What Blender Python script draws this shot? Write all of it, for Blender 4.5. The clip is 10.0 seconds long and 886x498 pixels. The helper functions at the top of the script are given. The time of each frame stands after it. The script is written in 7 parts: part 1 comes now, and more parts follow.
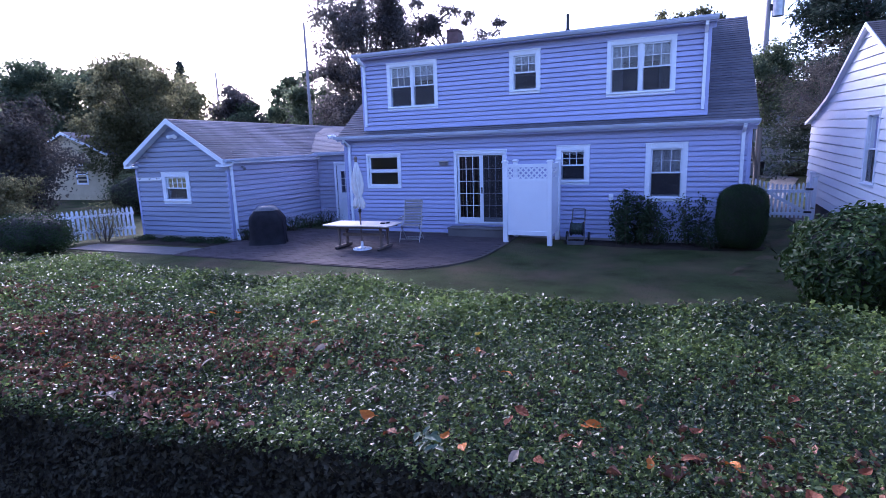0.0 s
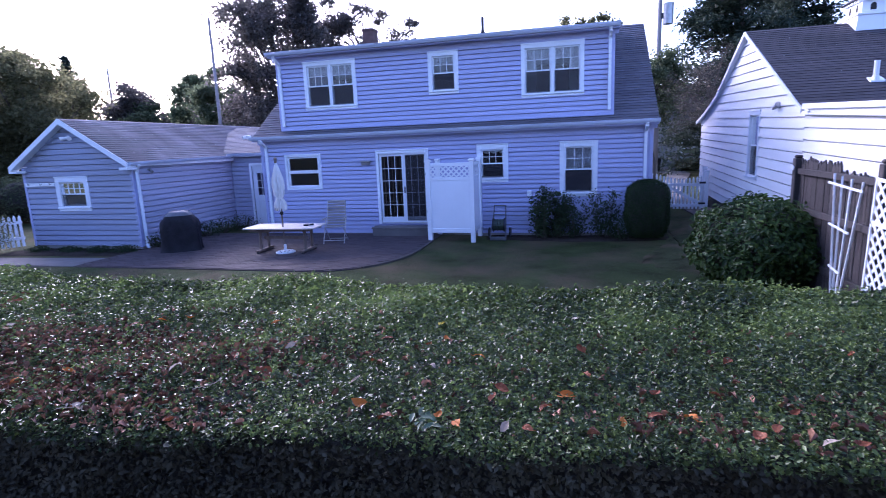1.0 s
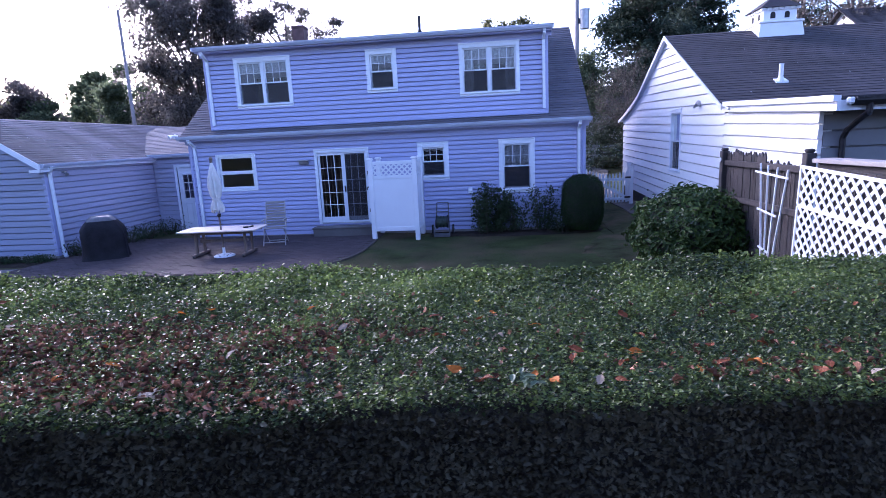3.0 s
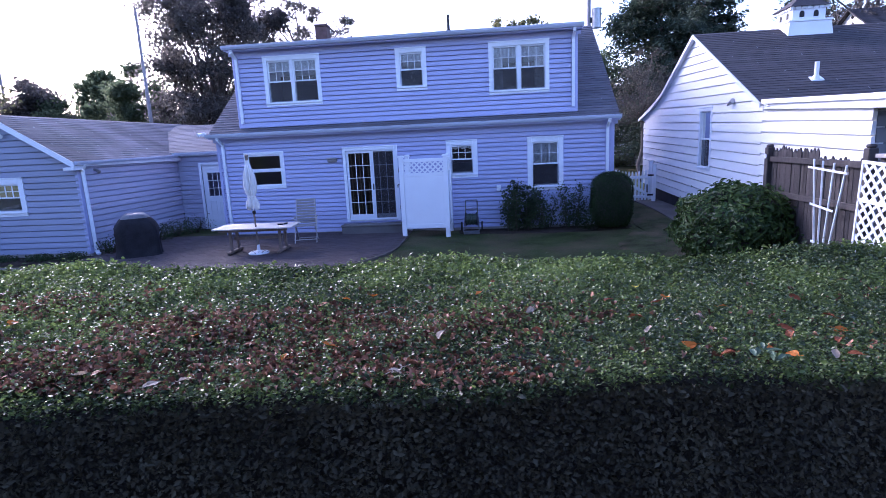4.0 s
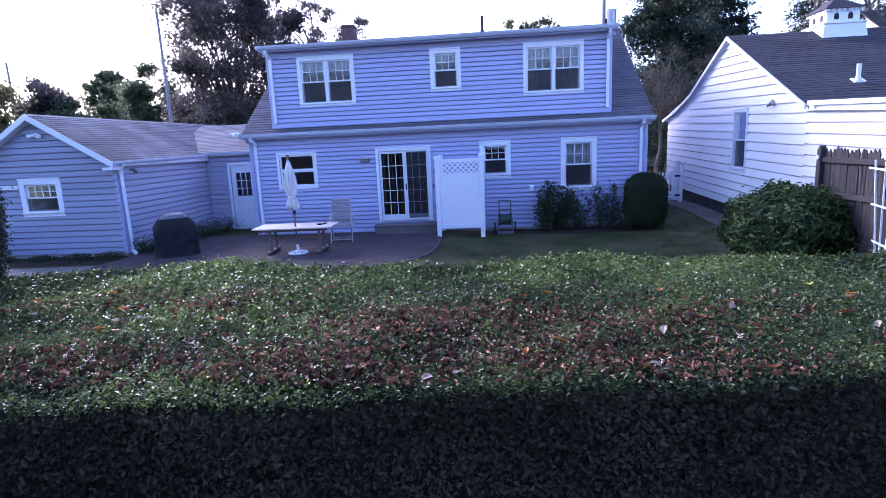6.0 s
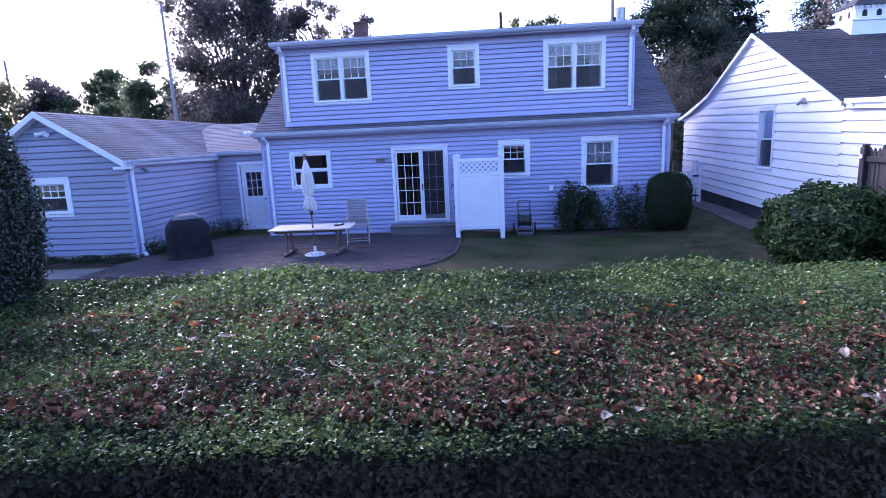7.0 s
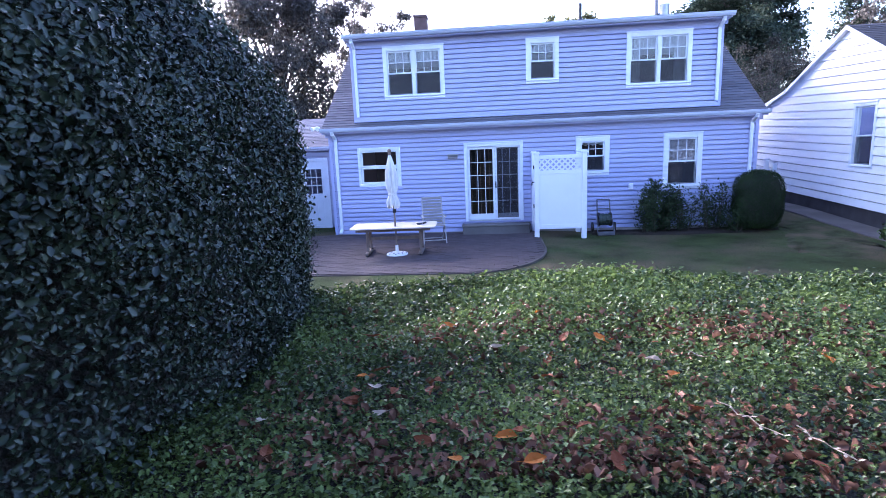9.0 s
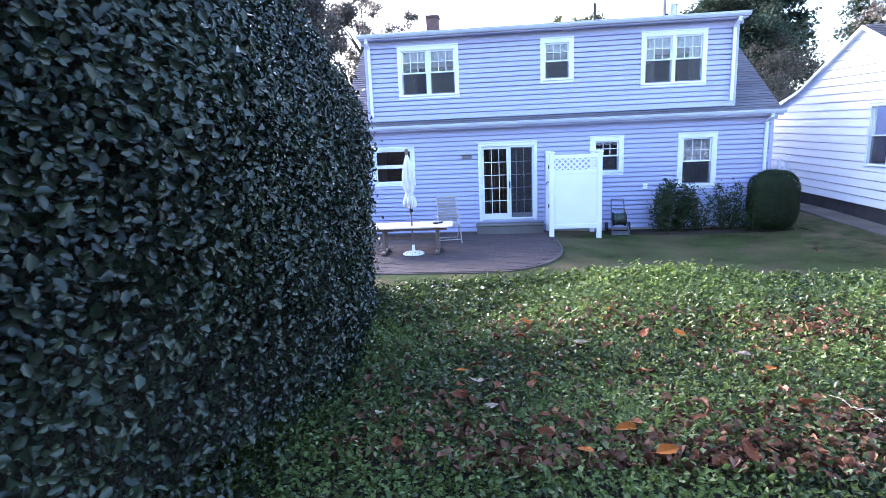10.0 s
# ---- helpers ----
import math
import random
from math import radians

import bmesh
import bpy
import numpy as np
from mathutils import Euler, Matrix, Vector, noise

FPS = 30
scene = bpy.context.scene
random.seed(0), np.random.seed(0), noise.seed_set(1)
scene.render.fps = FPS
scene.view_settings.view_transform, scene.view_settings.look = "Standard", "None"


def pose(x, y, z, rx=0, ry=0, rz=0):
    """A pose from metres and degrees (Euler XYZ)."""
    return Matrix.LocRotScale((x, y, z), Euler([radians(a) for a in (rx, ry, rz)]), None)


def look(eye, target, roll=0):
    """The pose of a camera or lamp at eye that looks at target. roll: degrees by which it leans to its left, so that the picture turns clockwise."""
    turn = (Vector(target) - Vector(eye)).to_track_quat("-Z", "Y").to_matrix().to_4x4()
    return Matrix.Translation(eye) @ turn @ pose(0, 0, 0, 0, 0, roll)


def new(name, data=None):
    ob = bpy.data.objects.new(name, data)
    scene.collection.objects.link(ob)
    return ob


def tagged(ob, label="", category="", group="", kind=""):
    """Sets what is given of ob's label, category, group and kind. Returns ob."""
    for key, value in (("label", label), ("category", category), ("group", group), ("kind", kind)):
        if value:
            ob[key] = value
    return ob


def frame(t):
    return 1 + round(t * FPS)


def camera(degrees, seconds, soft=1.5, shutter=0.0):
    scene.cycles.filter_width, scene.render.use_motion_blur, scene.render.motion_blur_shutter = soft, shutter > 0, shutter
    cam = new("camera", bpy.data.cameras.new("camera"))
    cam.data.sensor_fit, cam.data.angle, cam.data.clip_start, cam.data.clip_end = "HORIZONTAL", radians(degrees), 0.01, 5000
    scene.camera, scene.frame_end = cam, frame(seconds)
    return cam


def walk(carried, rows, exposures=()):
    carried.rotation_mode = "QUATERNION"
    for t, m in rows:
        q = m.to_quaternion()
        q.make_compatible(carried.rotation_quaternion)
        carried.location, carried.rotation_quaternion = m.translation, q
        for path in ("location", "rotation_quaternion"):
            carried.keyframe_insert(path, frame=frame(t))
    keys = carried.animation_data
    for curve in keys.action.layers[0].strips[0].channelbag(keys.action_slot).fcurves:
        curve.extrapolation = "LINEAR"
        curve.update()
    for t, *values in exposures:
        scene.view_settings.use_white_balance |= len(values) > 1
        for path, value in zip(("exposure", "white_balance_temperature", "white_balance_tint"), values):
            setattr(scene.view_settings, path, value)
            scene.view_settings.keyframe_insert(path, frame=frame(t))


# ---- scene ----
cam = camera(78.7, 10.0, soft=0.65, shutter=0.2)
PATH = [
    (0, (6.053, -15.12, 2.543), (5.271, -13.316, 2.179), -1.8),
    (0.5, (5.898, -15.246, 2.545), (5.203, -13.407, 2.177), -2.0),
    (1, (5.878, -15.307, 2.542), (5.384, -13.406, 2.167), -2.3),
    (1.5, (5.935, -15.335, 2.537), (5.613, -13.398, 2.157), -2.6),
    (2, (5.921, -15.368, 2.525), (5.655, -13.423, 2.144), -2.7),
    (2.2, (5.856, -15.391, 2.514), (5.601, -13.444, 2.134), -2.7),
    (3.3, (5.034, -15.572, 2.464), (4.824, -13.62, 2.082), -2.7),
    (3.5, (4.841, -15.614, 2.462), (4.63, -13.662, 2.08), -2.7),
    (4, (4.405, -15.702, 2.461), (4.202, -13.75, 2.078), -2.7),
    (4.5, (4.162, -15.762, 2.473), (3.963, -13.809, 2.091), -2.7),
    (5, (3.854, -15.829, 2.477), (3.657, -13.876, 2.096), -2.7),
    (5.5, (3.619, -15.888, 2.493), (3.423, -13.935, 2.112), -2.7),
    (5.7, (3.532, -15.898, 2.498), (3.336, -13.944, 2.117), -2.65),
    (6.8, (2.898, -15.611, 2.507), (2.716, -13.657, 2.125), -2.55),
    (7, (2.763, -15.566, 2.503), (2.582, -13.611, 2.121), -2.55),
    (7.5, (2.308, -15.454, 2.499), (2.124, -13.5, 2.117), -2.45),
    (8, (1.762, -15.35, 2.483), (1.573, -13.396, 2.101), -2.45),
    (8.5, (1.208, -15.261, 2.476), (1.014, -13.307, 2.095), -2.4),
    (9, (0.817, -15.219, 2.464), (0.617, -13.265, 2.085), -2.4),
    (9.5, (0.655, -15.247, 2.463), (0.452, -13.294, 2.084), -2.4),
    (10, (0.485, -15.28, 2.469), (0.278, -13.327, 2.091), -2.4),
]
EXPOSURES = [(0, 1.98, 5020, 40), (2, 2.0, 5200, 37), (5, 2.16, 5200, 36), (7.5, 2.34, 5080, 38), (8.5, 2.64, 5230, 34), (9.2, 3.02, 5500, 27), (10, 3.36, 5800, 20)]
walk(cam, [(t, look(eye, target, roll)) for t, eye, target, roll in PATH], EXPOSURES)

# ---- light: a bright hazy evening sky, the sun veiled beyond the garage ----
SUN_EL, SUN_ROT = radians(24), radians(-46)
world = bpy.data.worlds.new("sky")
scene.world = world
world.use_nodes = True
wn = world.node_tree.nodes
sky = wn.new("ShaderNodeTexSky")
sky.sky_type, sky.sun_disc = "NISHITA", False
sky.sun_elevation, sky.sun_rotation = SUN_EL, SUN_ROT
sky.air_density, sky.dust_density, sky.ozone_density = 1.0, 2.4, 1.4
world.node_tree.links.new(sky.outputs[0], wn["Background"].inputs["Color"])
wn["Background"].inputs["Strength"].default_value = 0.12
sun_data = bpy.data.lights.new("sun", "SUN")
sun_data.energy, sun_data.angle, sun_data.color = 1.35, radians(28), (1.0, 0.94, 0.84)
sun = new("sun", sun_data)
sun_dir = Vector((math.sin(SUN_ROT) * math.cos(SUN_EL), math.cos(SUN_ROT) * math.cos(SUN_EL), math.sin(SUN_EL)))
sun.rotation_euler = sun_dir.to_track_quat("Z", "Y").to_euler()
sun.location = (-40, 20, 30)


# ---- materials ----
def material(name, colour, rough=0.6, metal=0.0, spread=0.12, scale=6.0, grain=60.0, bump=0.15, depth=0.004, island=0.0,
             obj_random=0.0, stretch=(1, 1, 1), dirt=None, spec=0.5, stains=0.0):
    """A surface with variation at two scales, fine relief and, where given, a change from piece to piece."""
    m = bpy.data.materials.new(name)
    m.use_nodes = True
    n, l = m.node_tree.nodes, m.node_tree.links
    b = n["Principled BSDF"]
    b.inputs["Roughness"].default_value, b.inputs["Metallic"].default_value = rough, metal
    b.inputs["Specular IOR Level"].default_value = spec
    co = n.new("ShaderNodeTexCoord")
    mp = n.new("ShaderNodeMapping")
    mp.inputs["Scale"].default_value = stretch
    l.new(co.outputs["Object"], mp.inputs["Vector"])
    big, fine = n.new("ShaderNodeTexNoise"), n.new("ShaderNodeTexNoise")
    big.inputs["Scale"].default_value, fine.inputs["Scale"].default_value = scale, grain
    big.inputs["Detail"].default_value = 4
    for t in (big, fine):
        l.new(mp.outputs[0], t.inputs["Vector"])
    add = n.new("ShaderNodeMath")
    add.operation = "MULTIPLY_ADD"
    l.new(fine.outputs["Fac"], add.inputs[0])
    add.inputs[1].default_value = 0.5
    l.new(big.outputs["Fac"], add.inputs[2])
    span = n.new("ShaderNodeMapRange")
    span.inputs["From Min"].default_value, span.inputs["From Max"].default_value = 0.5, 1.0
    span.inputs["To Min"].default_value, span.inputs["To Max"].default_value = 1 - spread, 1 + spread
    l.new(add.outputs[0], span.inputs["Value"])
    value = span.outputs[0]
    for amount, node in ((island, "ShaderNodeNewGeometry"), (obj_random, "ShaderNodeObjectInfo")):
        if amount:
            src = n.new(node)
            r = n.new("ShaderNodeMapRange")
            r.inputs["To Min"].default_value, r.inputs["To Max"].default_value = 1 - amount, 1 + amount
            l.new(src.outputs["Random Per Island" if node.endswith("Geometry") else "Random"], r.inputs["Value"])
            mul = n.new("ShaderNodeMath")
            mul.operation = "MULTIPLY"
            l.new(value, mul.inputs[0]), l.new(r.outputs[0], mul.inputs[1])
            value = mul.outputs[0]
    tint = n.new("ShaderNodeVectorMath")
    tint.operation = "SCALE"
    tint.inputs[0].default_value = colour
    l.new(value, tint.inputs["Scale"])
    out = tint.outputs[0]
    if dirt:
        spots = n.new("ShaderNodeTexNoise")
        spots.inputs["Scale"].default_value, spots.inputs["Detail"].default_value = scale * 0.45, 6
        l.new(mp.outputs[0], spots.inputs["Vector"])
        edge = n.new("ShaderNodeMapRange")
        edge.inputs["From Min"].default_value, edge.inputs["From Max"].default_value = 0.45, 0.7
        edge.inputs["To Max"].default_value = stains or 0.6
        l.new(spots.outputs["Fac"], edge.inputs["Value"])
        mix = n.new("ShaderNodeMix")
        mix.data_type = "RGBA"
        l.new(edge.outputs[0], mix.inputs["Factor"])
        l.new(out, mix.inputs["A"])
        mix.inputs["B"].default_value = (*dirt, 1)
        out = mix.outputs["Result"]
    l.new(out, b.inputs["Base Color"])
    if bump:
        bp = n.new("ShaderNodeBump")
        bp.inputs["Strength"].default_value, bp.inputs["Distance"].default_value = bump, depth
        l.new(fine.outputs["Fac"], bp.inputs["Height"])
        l.new(bp.outputs[0], b.inputs["Normal"])
    return m


def leaf_material(name, dark, light, rough=0.38, patch=2.2, gloss=0.5, through_light=0.25):
    """Leaves: from leaf to leaf and patch to patch between two greens, with some light through them."""
    m = bpy.data.materials.new(name)
    m.use_nodes = True
    n, l = m.node_tree.nodes, m.node_tree.links
    b = n["Principled BSDF"]
    b.inputs["Roughness"].default_value, b.inputs["Specular IOR Level"].default_value = rough, gloss
    geo, co, noi = n.new("ShaderNodeNewGeometry"), n.new("ShaderNodeTexCoord"), n.new("ShaderNodeTexNoise")
    noi.inputs["Scale"].default_value = patch
    l.new(co.outputs["Object"], noi.inputs["Vector"])
    add = n.new("ShaderNodeMath")
    add.operation = "MULTIPLY_ADD"
    l.new(geo.outputs["Random Per Island"], add.inputs[0])
    add.inputs[1].default_value = 0.75
    ramp0 = n.new("ShaderNodeMapRange")
    ramp0.inputs["From Min"].default_value, ramp0.inputs["From Max"].default_value = 0.35, 0.7
    ramp0.inputs["To Min"].default_value, ramp0.inputs["To Max"].default_value = -0.25, 0.45
    l.new(noi.outputs["Fac"], ramp0.inputs["Value"])
    l.new(ramp0.outputs[0], add.inputs[2])
    ramp = n.new("ShaderNodeValToRGB")
    ramp.color_ramp.elements[0].color, ramp.color_ramp.elements[0].position = (*dark, 1), 0.1
    ramp.color_ramp.elements[1].color, ramp.color_ramp.elements[1].position = (*light, 1), 0.95
    l.new(add.outputs[0], ramp.inputs["Fac"])
    l.new(ramp.outputs["Color"], b.inputs["Base Color"])
    tr, mx = n.new("ShaderNodeBsdfTranslucent"), n.new("ShaderNodeMixShader")
    l.new(ramp.outputs["Color"], tr.inputs["Color"])
    mx.inputs["Fac"].default_value = through_light
    l.new(b.outputs[0], mx.inputs[1]), l.new(tr.outputs[0], mx.inputs[2])
    l.new(mx.outputs[0], n["Material Output"].inputs["Surface"])
    return m


def glass_material(name):
    m = bpy.data.materials.new(name)
    m.use_nodes = True
    n, l = m.node_tree.nodes, m.node_tree.links
    n.remove(n["Principled BSDF"])
    fr, gl, tp, mx = (n.new("ShaderNode" + k) for k in ("Fresnel", "BsdfGlossy", "BsdfTransparent", "MixShader"))
    fr.inputs["IOR"].default_value = 1.5
    gl.inputs["Roughness"].default_value = 0.02
    tp.inputs["Color"].default_value = (0.8, 0.82, 0.84, 1)
    l.new(fr.outputs[0], mx.inputs["Fac"]), l.new(tp.outputs[0], mx.inputs[1]), l.new(gl.outputs[0], mx.inputs[2])
    l.new(mx.outputs[0], n["Material Output"].inputs["Surface"])
    return m


BLUE = material("blue_vinyl_siding", (0.38, 0.398, 0.61), 0.5, spread=0.05, scale=1.2, grain=90, bump=0.08, obj_random=0.035, stretch=(0.25, 0.25, 3), dirt=(0.3, 0.315, 0.45), stains=0.35)
# greyer siding copy: the garage front's shade is put into the colour
SHADED_BLUE = material("greyed_shaded_vinyl_siding", (0.29, 0.315, 0.43), 0.6, spread=0.08, scale=1.2, grain=90, bump=0.1, obj_random=0.05, stretch=(0.25, 0.25, 3), dirt=(0.22, 0.23, 0.29), stains=0.5)
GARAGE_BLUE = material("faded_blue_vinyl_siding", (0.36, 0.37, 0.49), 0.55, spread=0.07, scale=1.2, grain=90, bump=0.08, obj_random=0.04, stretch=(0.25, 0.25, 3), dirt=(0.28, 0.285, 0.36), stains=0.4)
TRIM = material("white_trim_paint", (0.74, 0.78, 0.84), 0.45, spread=0.05, scale=3, grain=80, bump=0.06, dirt=(0.6, 0.63, 0.68), stains=0.3)
GUTTER = material("greyed_white_gutter", (0.5, 0.54, 0.66), 0.45, spread=0.06, scale=3, grain=80, bump=0.06, stretch=(0.4, 3, 3), dirt=(0.36, 0.38, 0.46), stains=0.45)
VINYL = material("white_vinyl", (0.8, 0.82, 0.86), 0.35, spread=0.03, scale=2, grain=60, bump=0.03)
WHITE = material("white_painted_shingle_siding", (0.82, 0.82, 0.82), 0.55, spread=0.05, scale=2, grain=70, bump=0.12, obj_random=0.03, stretch=(0.3, 0.3, 3), dirt=(0.7, 0.69, 0.66), stains=0.25)
GREY_ROOF = material("weathered_grey_shingle", (0.20, 0.19, 0.21), 0.85, spread=0.2, scale=0.9, grain=45, bump=0.5, depth=0.01, island=0.16, stretch=(0.55, 1.6, 1), dirt=(0.075, 0.07, 0.078), stains=0.75, spec=0.25)
DARK_ROOF = material("charcoal_shingle", (0.055, 0.05, 0.055), 0.85, spread=0.2, scale=1.0, grain=45, bump=0.5, depth=0.01, island=0.2, dirt=(0.08, 0.07, 0.07), stains=0.3, spec=0.25)
GLASS = glass_material("window_glass")
# near-black rooms: the dimness behind the windows is put into the colour
ROOM = material("room_painted_dim", (0.045, 0.043, 0.05), 0.8, spread=0.1)
# near-black for plates that paint in the darkness of holes and rooms
NEST = material("painted_dark_opening", (0.02, 0.02, 0.022), 0.8, spread=0.1)


def screen_material():
    m = material("insect_screen_mesh", (0.035, 0.033, 0.04), 0.7, spread=0.1, grain=200)
    n, l = m.node_tree.nodes, m.node_tree.links
    tp, mx = n.new("ShaderNodeBsdfTransparent"), n.new("ShaderNodeMixShader")
    mx.inputs["Fac"].default_value = 0.62
    l.new(n["Principled BSDF"].outputs[0], mx.inputs[1]), l.new(tp.outputs[0], mx.inputs[2])
    l.new(mx.outputs[0], n["Material Output"].inputs["Surface"])
    return m


SCREEN = screen_material()
LACE = material("white_lace_curtain", (0.86, 0.86, 0.88), 0.9, spread=0.3, scale=14, grain=60, bump=0.4)
DARK_METAL = material("dark_metal", (0.03, 0.03, 0.035), 0.45, 0.6, spread=0.2, scale=8)
GREY_METAL = material("galvanised_metal", (0.35, 0.36, 0.38), 0.4, 0.8, spread=0.2, scale=5)
CART_METAL = material("dull_dark_grey_metal", (0.12, 0.12, 0.135), 0.5, 0.3, spread=0.2, scale=5)
ALU = material("pale_aluminium", (0.55, 0.56, 0.58), 0.35, 0.85, spread=0.1)
COVER = material("black_vinyl_cover", (0.018, 0.017, 0.021), 0.55, spec=0.15, spread=0.3, scale=5, grain=30, bump=0.3, depth=0.01)
COVER_GREY = material("pale_grey_vinyl", (0.15, 0.145, 0.155), 0.32, spread=0.3, scale=5, grain=30, bump=0.3, depth=0.01)
TEAK = material("bleached_table_wood", (0.47, 0.445, 0.43), 0.6, spread=0.12, scale=3, grain=50, bump=0.2, stretch=(1, 8, 8), dirt=(0.45, 0.38, 0.32), stains=0.5)
LEG_WOOD = material("weathered_brown_wood", (0.16, 0.12, 0.10), 0.7, spread=0.25, scale=4, grain=50, bump=0.3, stretch=(6, 6, 1))
CANVAS = material("off_white_canvas", (0.72, 0.70, 0.68), 0.85, spread=0.1, scale=6, grain=120, bump=0.2, dirt=(0.55, 0.5, 0.45), stains=0.3)
CHAIR_FRAME = material("pale_chair_frame", (0.38, 0.36, 0.35), 0.45, spread=0.12, scale=8)
CHAIR_SLAT = material("pale_grey_chair_slat", (0.25, 0.23, 0.225), 0.7, spread=0.12, scale=8, grain=120, bump=0.2)
SLING = material("taupe_sling_fabric", (0.15, 0.125, 0.12), 0.8, spread=0.12, scale=8, grain=150, bump=0.2)
CONCRETE = material("grey_concrete", (0.28, 0.26, 0.25), 0.85, spread=0.15, scale=3, grain=60, bump=0.4, depth=0.006, dirt=(0.2, 0.18, 0.16))
PATH_GREY = material("dirty_grey_concrete", (0.17, 0.16, 0.155), 0.9, spread=0.2, scale=2, grain=60, bump=0.4, depth=0.006, dirt=(0.10, 0.09, 0.085), spec=0.15)
PATH_PINK = material("pinkish_grey_concrete", (0.14, 0.122, 0.112), 0.9, spread=0.2, scale=2, grain=60, bump=0.4, depth=0.006, dirt=(0.085, 0.073, 0.062), spec=0.15)
PATH_BROWN = material("earthy_brown_concrete", (0.105, 0.092, 0.08), 0.9, spread=0.25, scale=2, grain=60, bump=0.5, depth=0.008, dirt=(0.06, 0.05, 0.04), spec=0.12)
# dark surface of the unseen light blockers; also keeps window reflections dark
BLOCKER = material("light_block_dark", (0.055, 0.06, 0.075), 0.85, spread=0.3, scale=2, grain=40, bump=0.4, spec=0.1)
DARK_BASE = material("stained_dark_concrete", (0.06, 0.055, 0.056), 0.9, spread=0.25, scale=3, grain=60, bump=0.4, spec=0.15)
WORN = material("worn_brown_turf", (0.05, 0.057, 0.024), 0.95, spread=0.45, scale=3, grain=40, bump=0.9, depth=0.03, dirt=(0.115, 0.088, 0.056), stains=0.95, spec=0.08)
MAIN_ROOF = material("dark_grey_shingle", (0.125, 0.118, 0.135), 0.85, spread=0.2, scale=0.9, grain=45, bump=0.5, depth=0.01, island=0.16, dirt=(0.08, 0.075, 0.085), stains=0.5, spec=0.25)
PAVER = material("red_grey_clay_paver", (0.084, 0.066, 0.067), 0.8, spread=0.2, scale=2.5, grain=60, bump=0.4, depth=0.004, island=0.15, obj_random=0.14, dirt=(0.05, 0.044, 0.045), stains=0.6, spec=0.15)
JOINT = material("sandy_joint", (0.085, 0.07, 0.068), 0.95, spread=0.2, scale=8, grain=90, bump=0.4, spec=0.1)
FENCE = material("weathered_grey_brown_fence", (0.038, 0.032, 0.032), 0.85, spread=0.3, scale=3, grain=40, bump=0.5, depth=0.006, obj_random=0.22, stretch=(6, 6, 0.8))
BARK = material("bark", (0.09, 0.075, 0.065), 0.9, spread=0.35, scale=4, grain=25, bump=0.7, depth=0.02, stretch=(3, 3, 0.6))
# wing end boards: one grey, much darker than the white boards
WING_END_GREY = material("wing_end_grey", (0.2, 0.2, 0.215), 0.7, spread=0.08, scale=2, obj_random=0.03)
POLE = material("grey_pole_wood", (0.26, 0.24, 0.24), 0.85, spread=0.2, scale=2, grain=30, bump=0.3, stretch=(5, 5, 0.5))
BRICK = material("dark_red_brick", (0.11, 0.065, 0.06), 0.85, spread=0.25, scale=6, grain=40, bump=0.4, obj_random=0.2)
SOIL = material("dark_garden_soil", (0.035, 0.028, 0.022), 0.95, spread=0.4, scale=5, grain=40, bump=0.8, depth=0.02, spec=0.1)
RUBBER = material("green_rubber_hose", (0.03, 0.05, 0.035), 0.45, spread=0.2)
YELLOW_HOUSE = material("tan_clapboard", (0.42, 0.36, 0.24), 0.7, spread=0.1, scale=2, obj_random=0.04)
BEIGE = material("beige_siding", (0.38, 0.37, 0.37), 0.7, spread=0.08, scale=2, obj_random=0.04)
TWIG = material("twig_wood", (0.07, 0.05, 0.04), 0.9, spread=0.3, scale=10)
# dark solid cores stand in for the shade between the leaves
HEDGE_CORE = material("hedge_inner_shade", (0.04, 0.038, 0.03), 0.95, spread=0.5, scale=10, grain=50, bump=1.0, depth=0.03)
PRIVET = leaf_material("privet_leaf", (0.034, 0.056, 0.021), (0.165, 0.23, 0.064), 0.36, patch=1.6, gloss=0.28, through_light=0.4)
# tall hedge's privet: its shade is put into a darker leaf colour
PRIVET_DARK = leaf_material("privet_leaf_darkened", (0.011, 0.021, 0.013), (0.04, 0.062, 0.034), 0.36, patch=2.5, gloss=0.46, through_light=0.08)
# browner, nearly matt privet copy; paints in the shade of the near face
PRIVET_SHADED = leaf_material("privet_leaf_shaded", (0.06, 0.058, 0.04), (0.125, 0.122, 0.08), 0.65, patch=2.5, gloss=0.08, through_light=0.05)
RHODO = leaf_material("broad_shrub_leaf", (0.02, 0.045, 0.012), (0.085, 0.14, 0.035), 0.45, gloss=0.2)
BOX_LEAF = leaf_material("boxwood_leaf", (0.016, 0.032, 0.012), (0.045, 0.08, 0.026), 0.5, gloss=0.15)
ROSE = leaf_material("rose_bush_leaf", (0.022, 0.042, 0.018), (0.065, 0.095, 0.042), 0.5, gloss=0.15)
OAK = leaf_material("tree_leaf_green", (0.06, 0.085, 0.048), (0.18, 0.215, 0.12), 0.5, patch=0.3, through_light=0.75, gloss=0.15)
TURNING = leaf_material("tree_leaf_turning", (0.085, 0.092, 0.046), (0.24, 0.235, 0.12), 0.55, patch=0.25, through_light=0.75, gloss=0.15)
PURPLE = leaf_material("tree_leaf_purplish", (0.08, 0.076, 0.075), (0.2, 0.185, 0.16), 0.55, patch=0.3, through_light=0.75, gloss=0.15)
DUSK = leaf_material("tree_leaf_dusky", (0.045, 0.045, 0.04), (0.12, 0.112, 0.092), 0.6, patch=0.4, through_light=0.45, gloss=0.08)
PINE = leaf_material("conifer_needles", (0.028, 0.047, 0.035), (0.095, 0.12, 0.078), 0.6, patch=0.4, through_light=0.35, gloss=0.15)
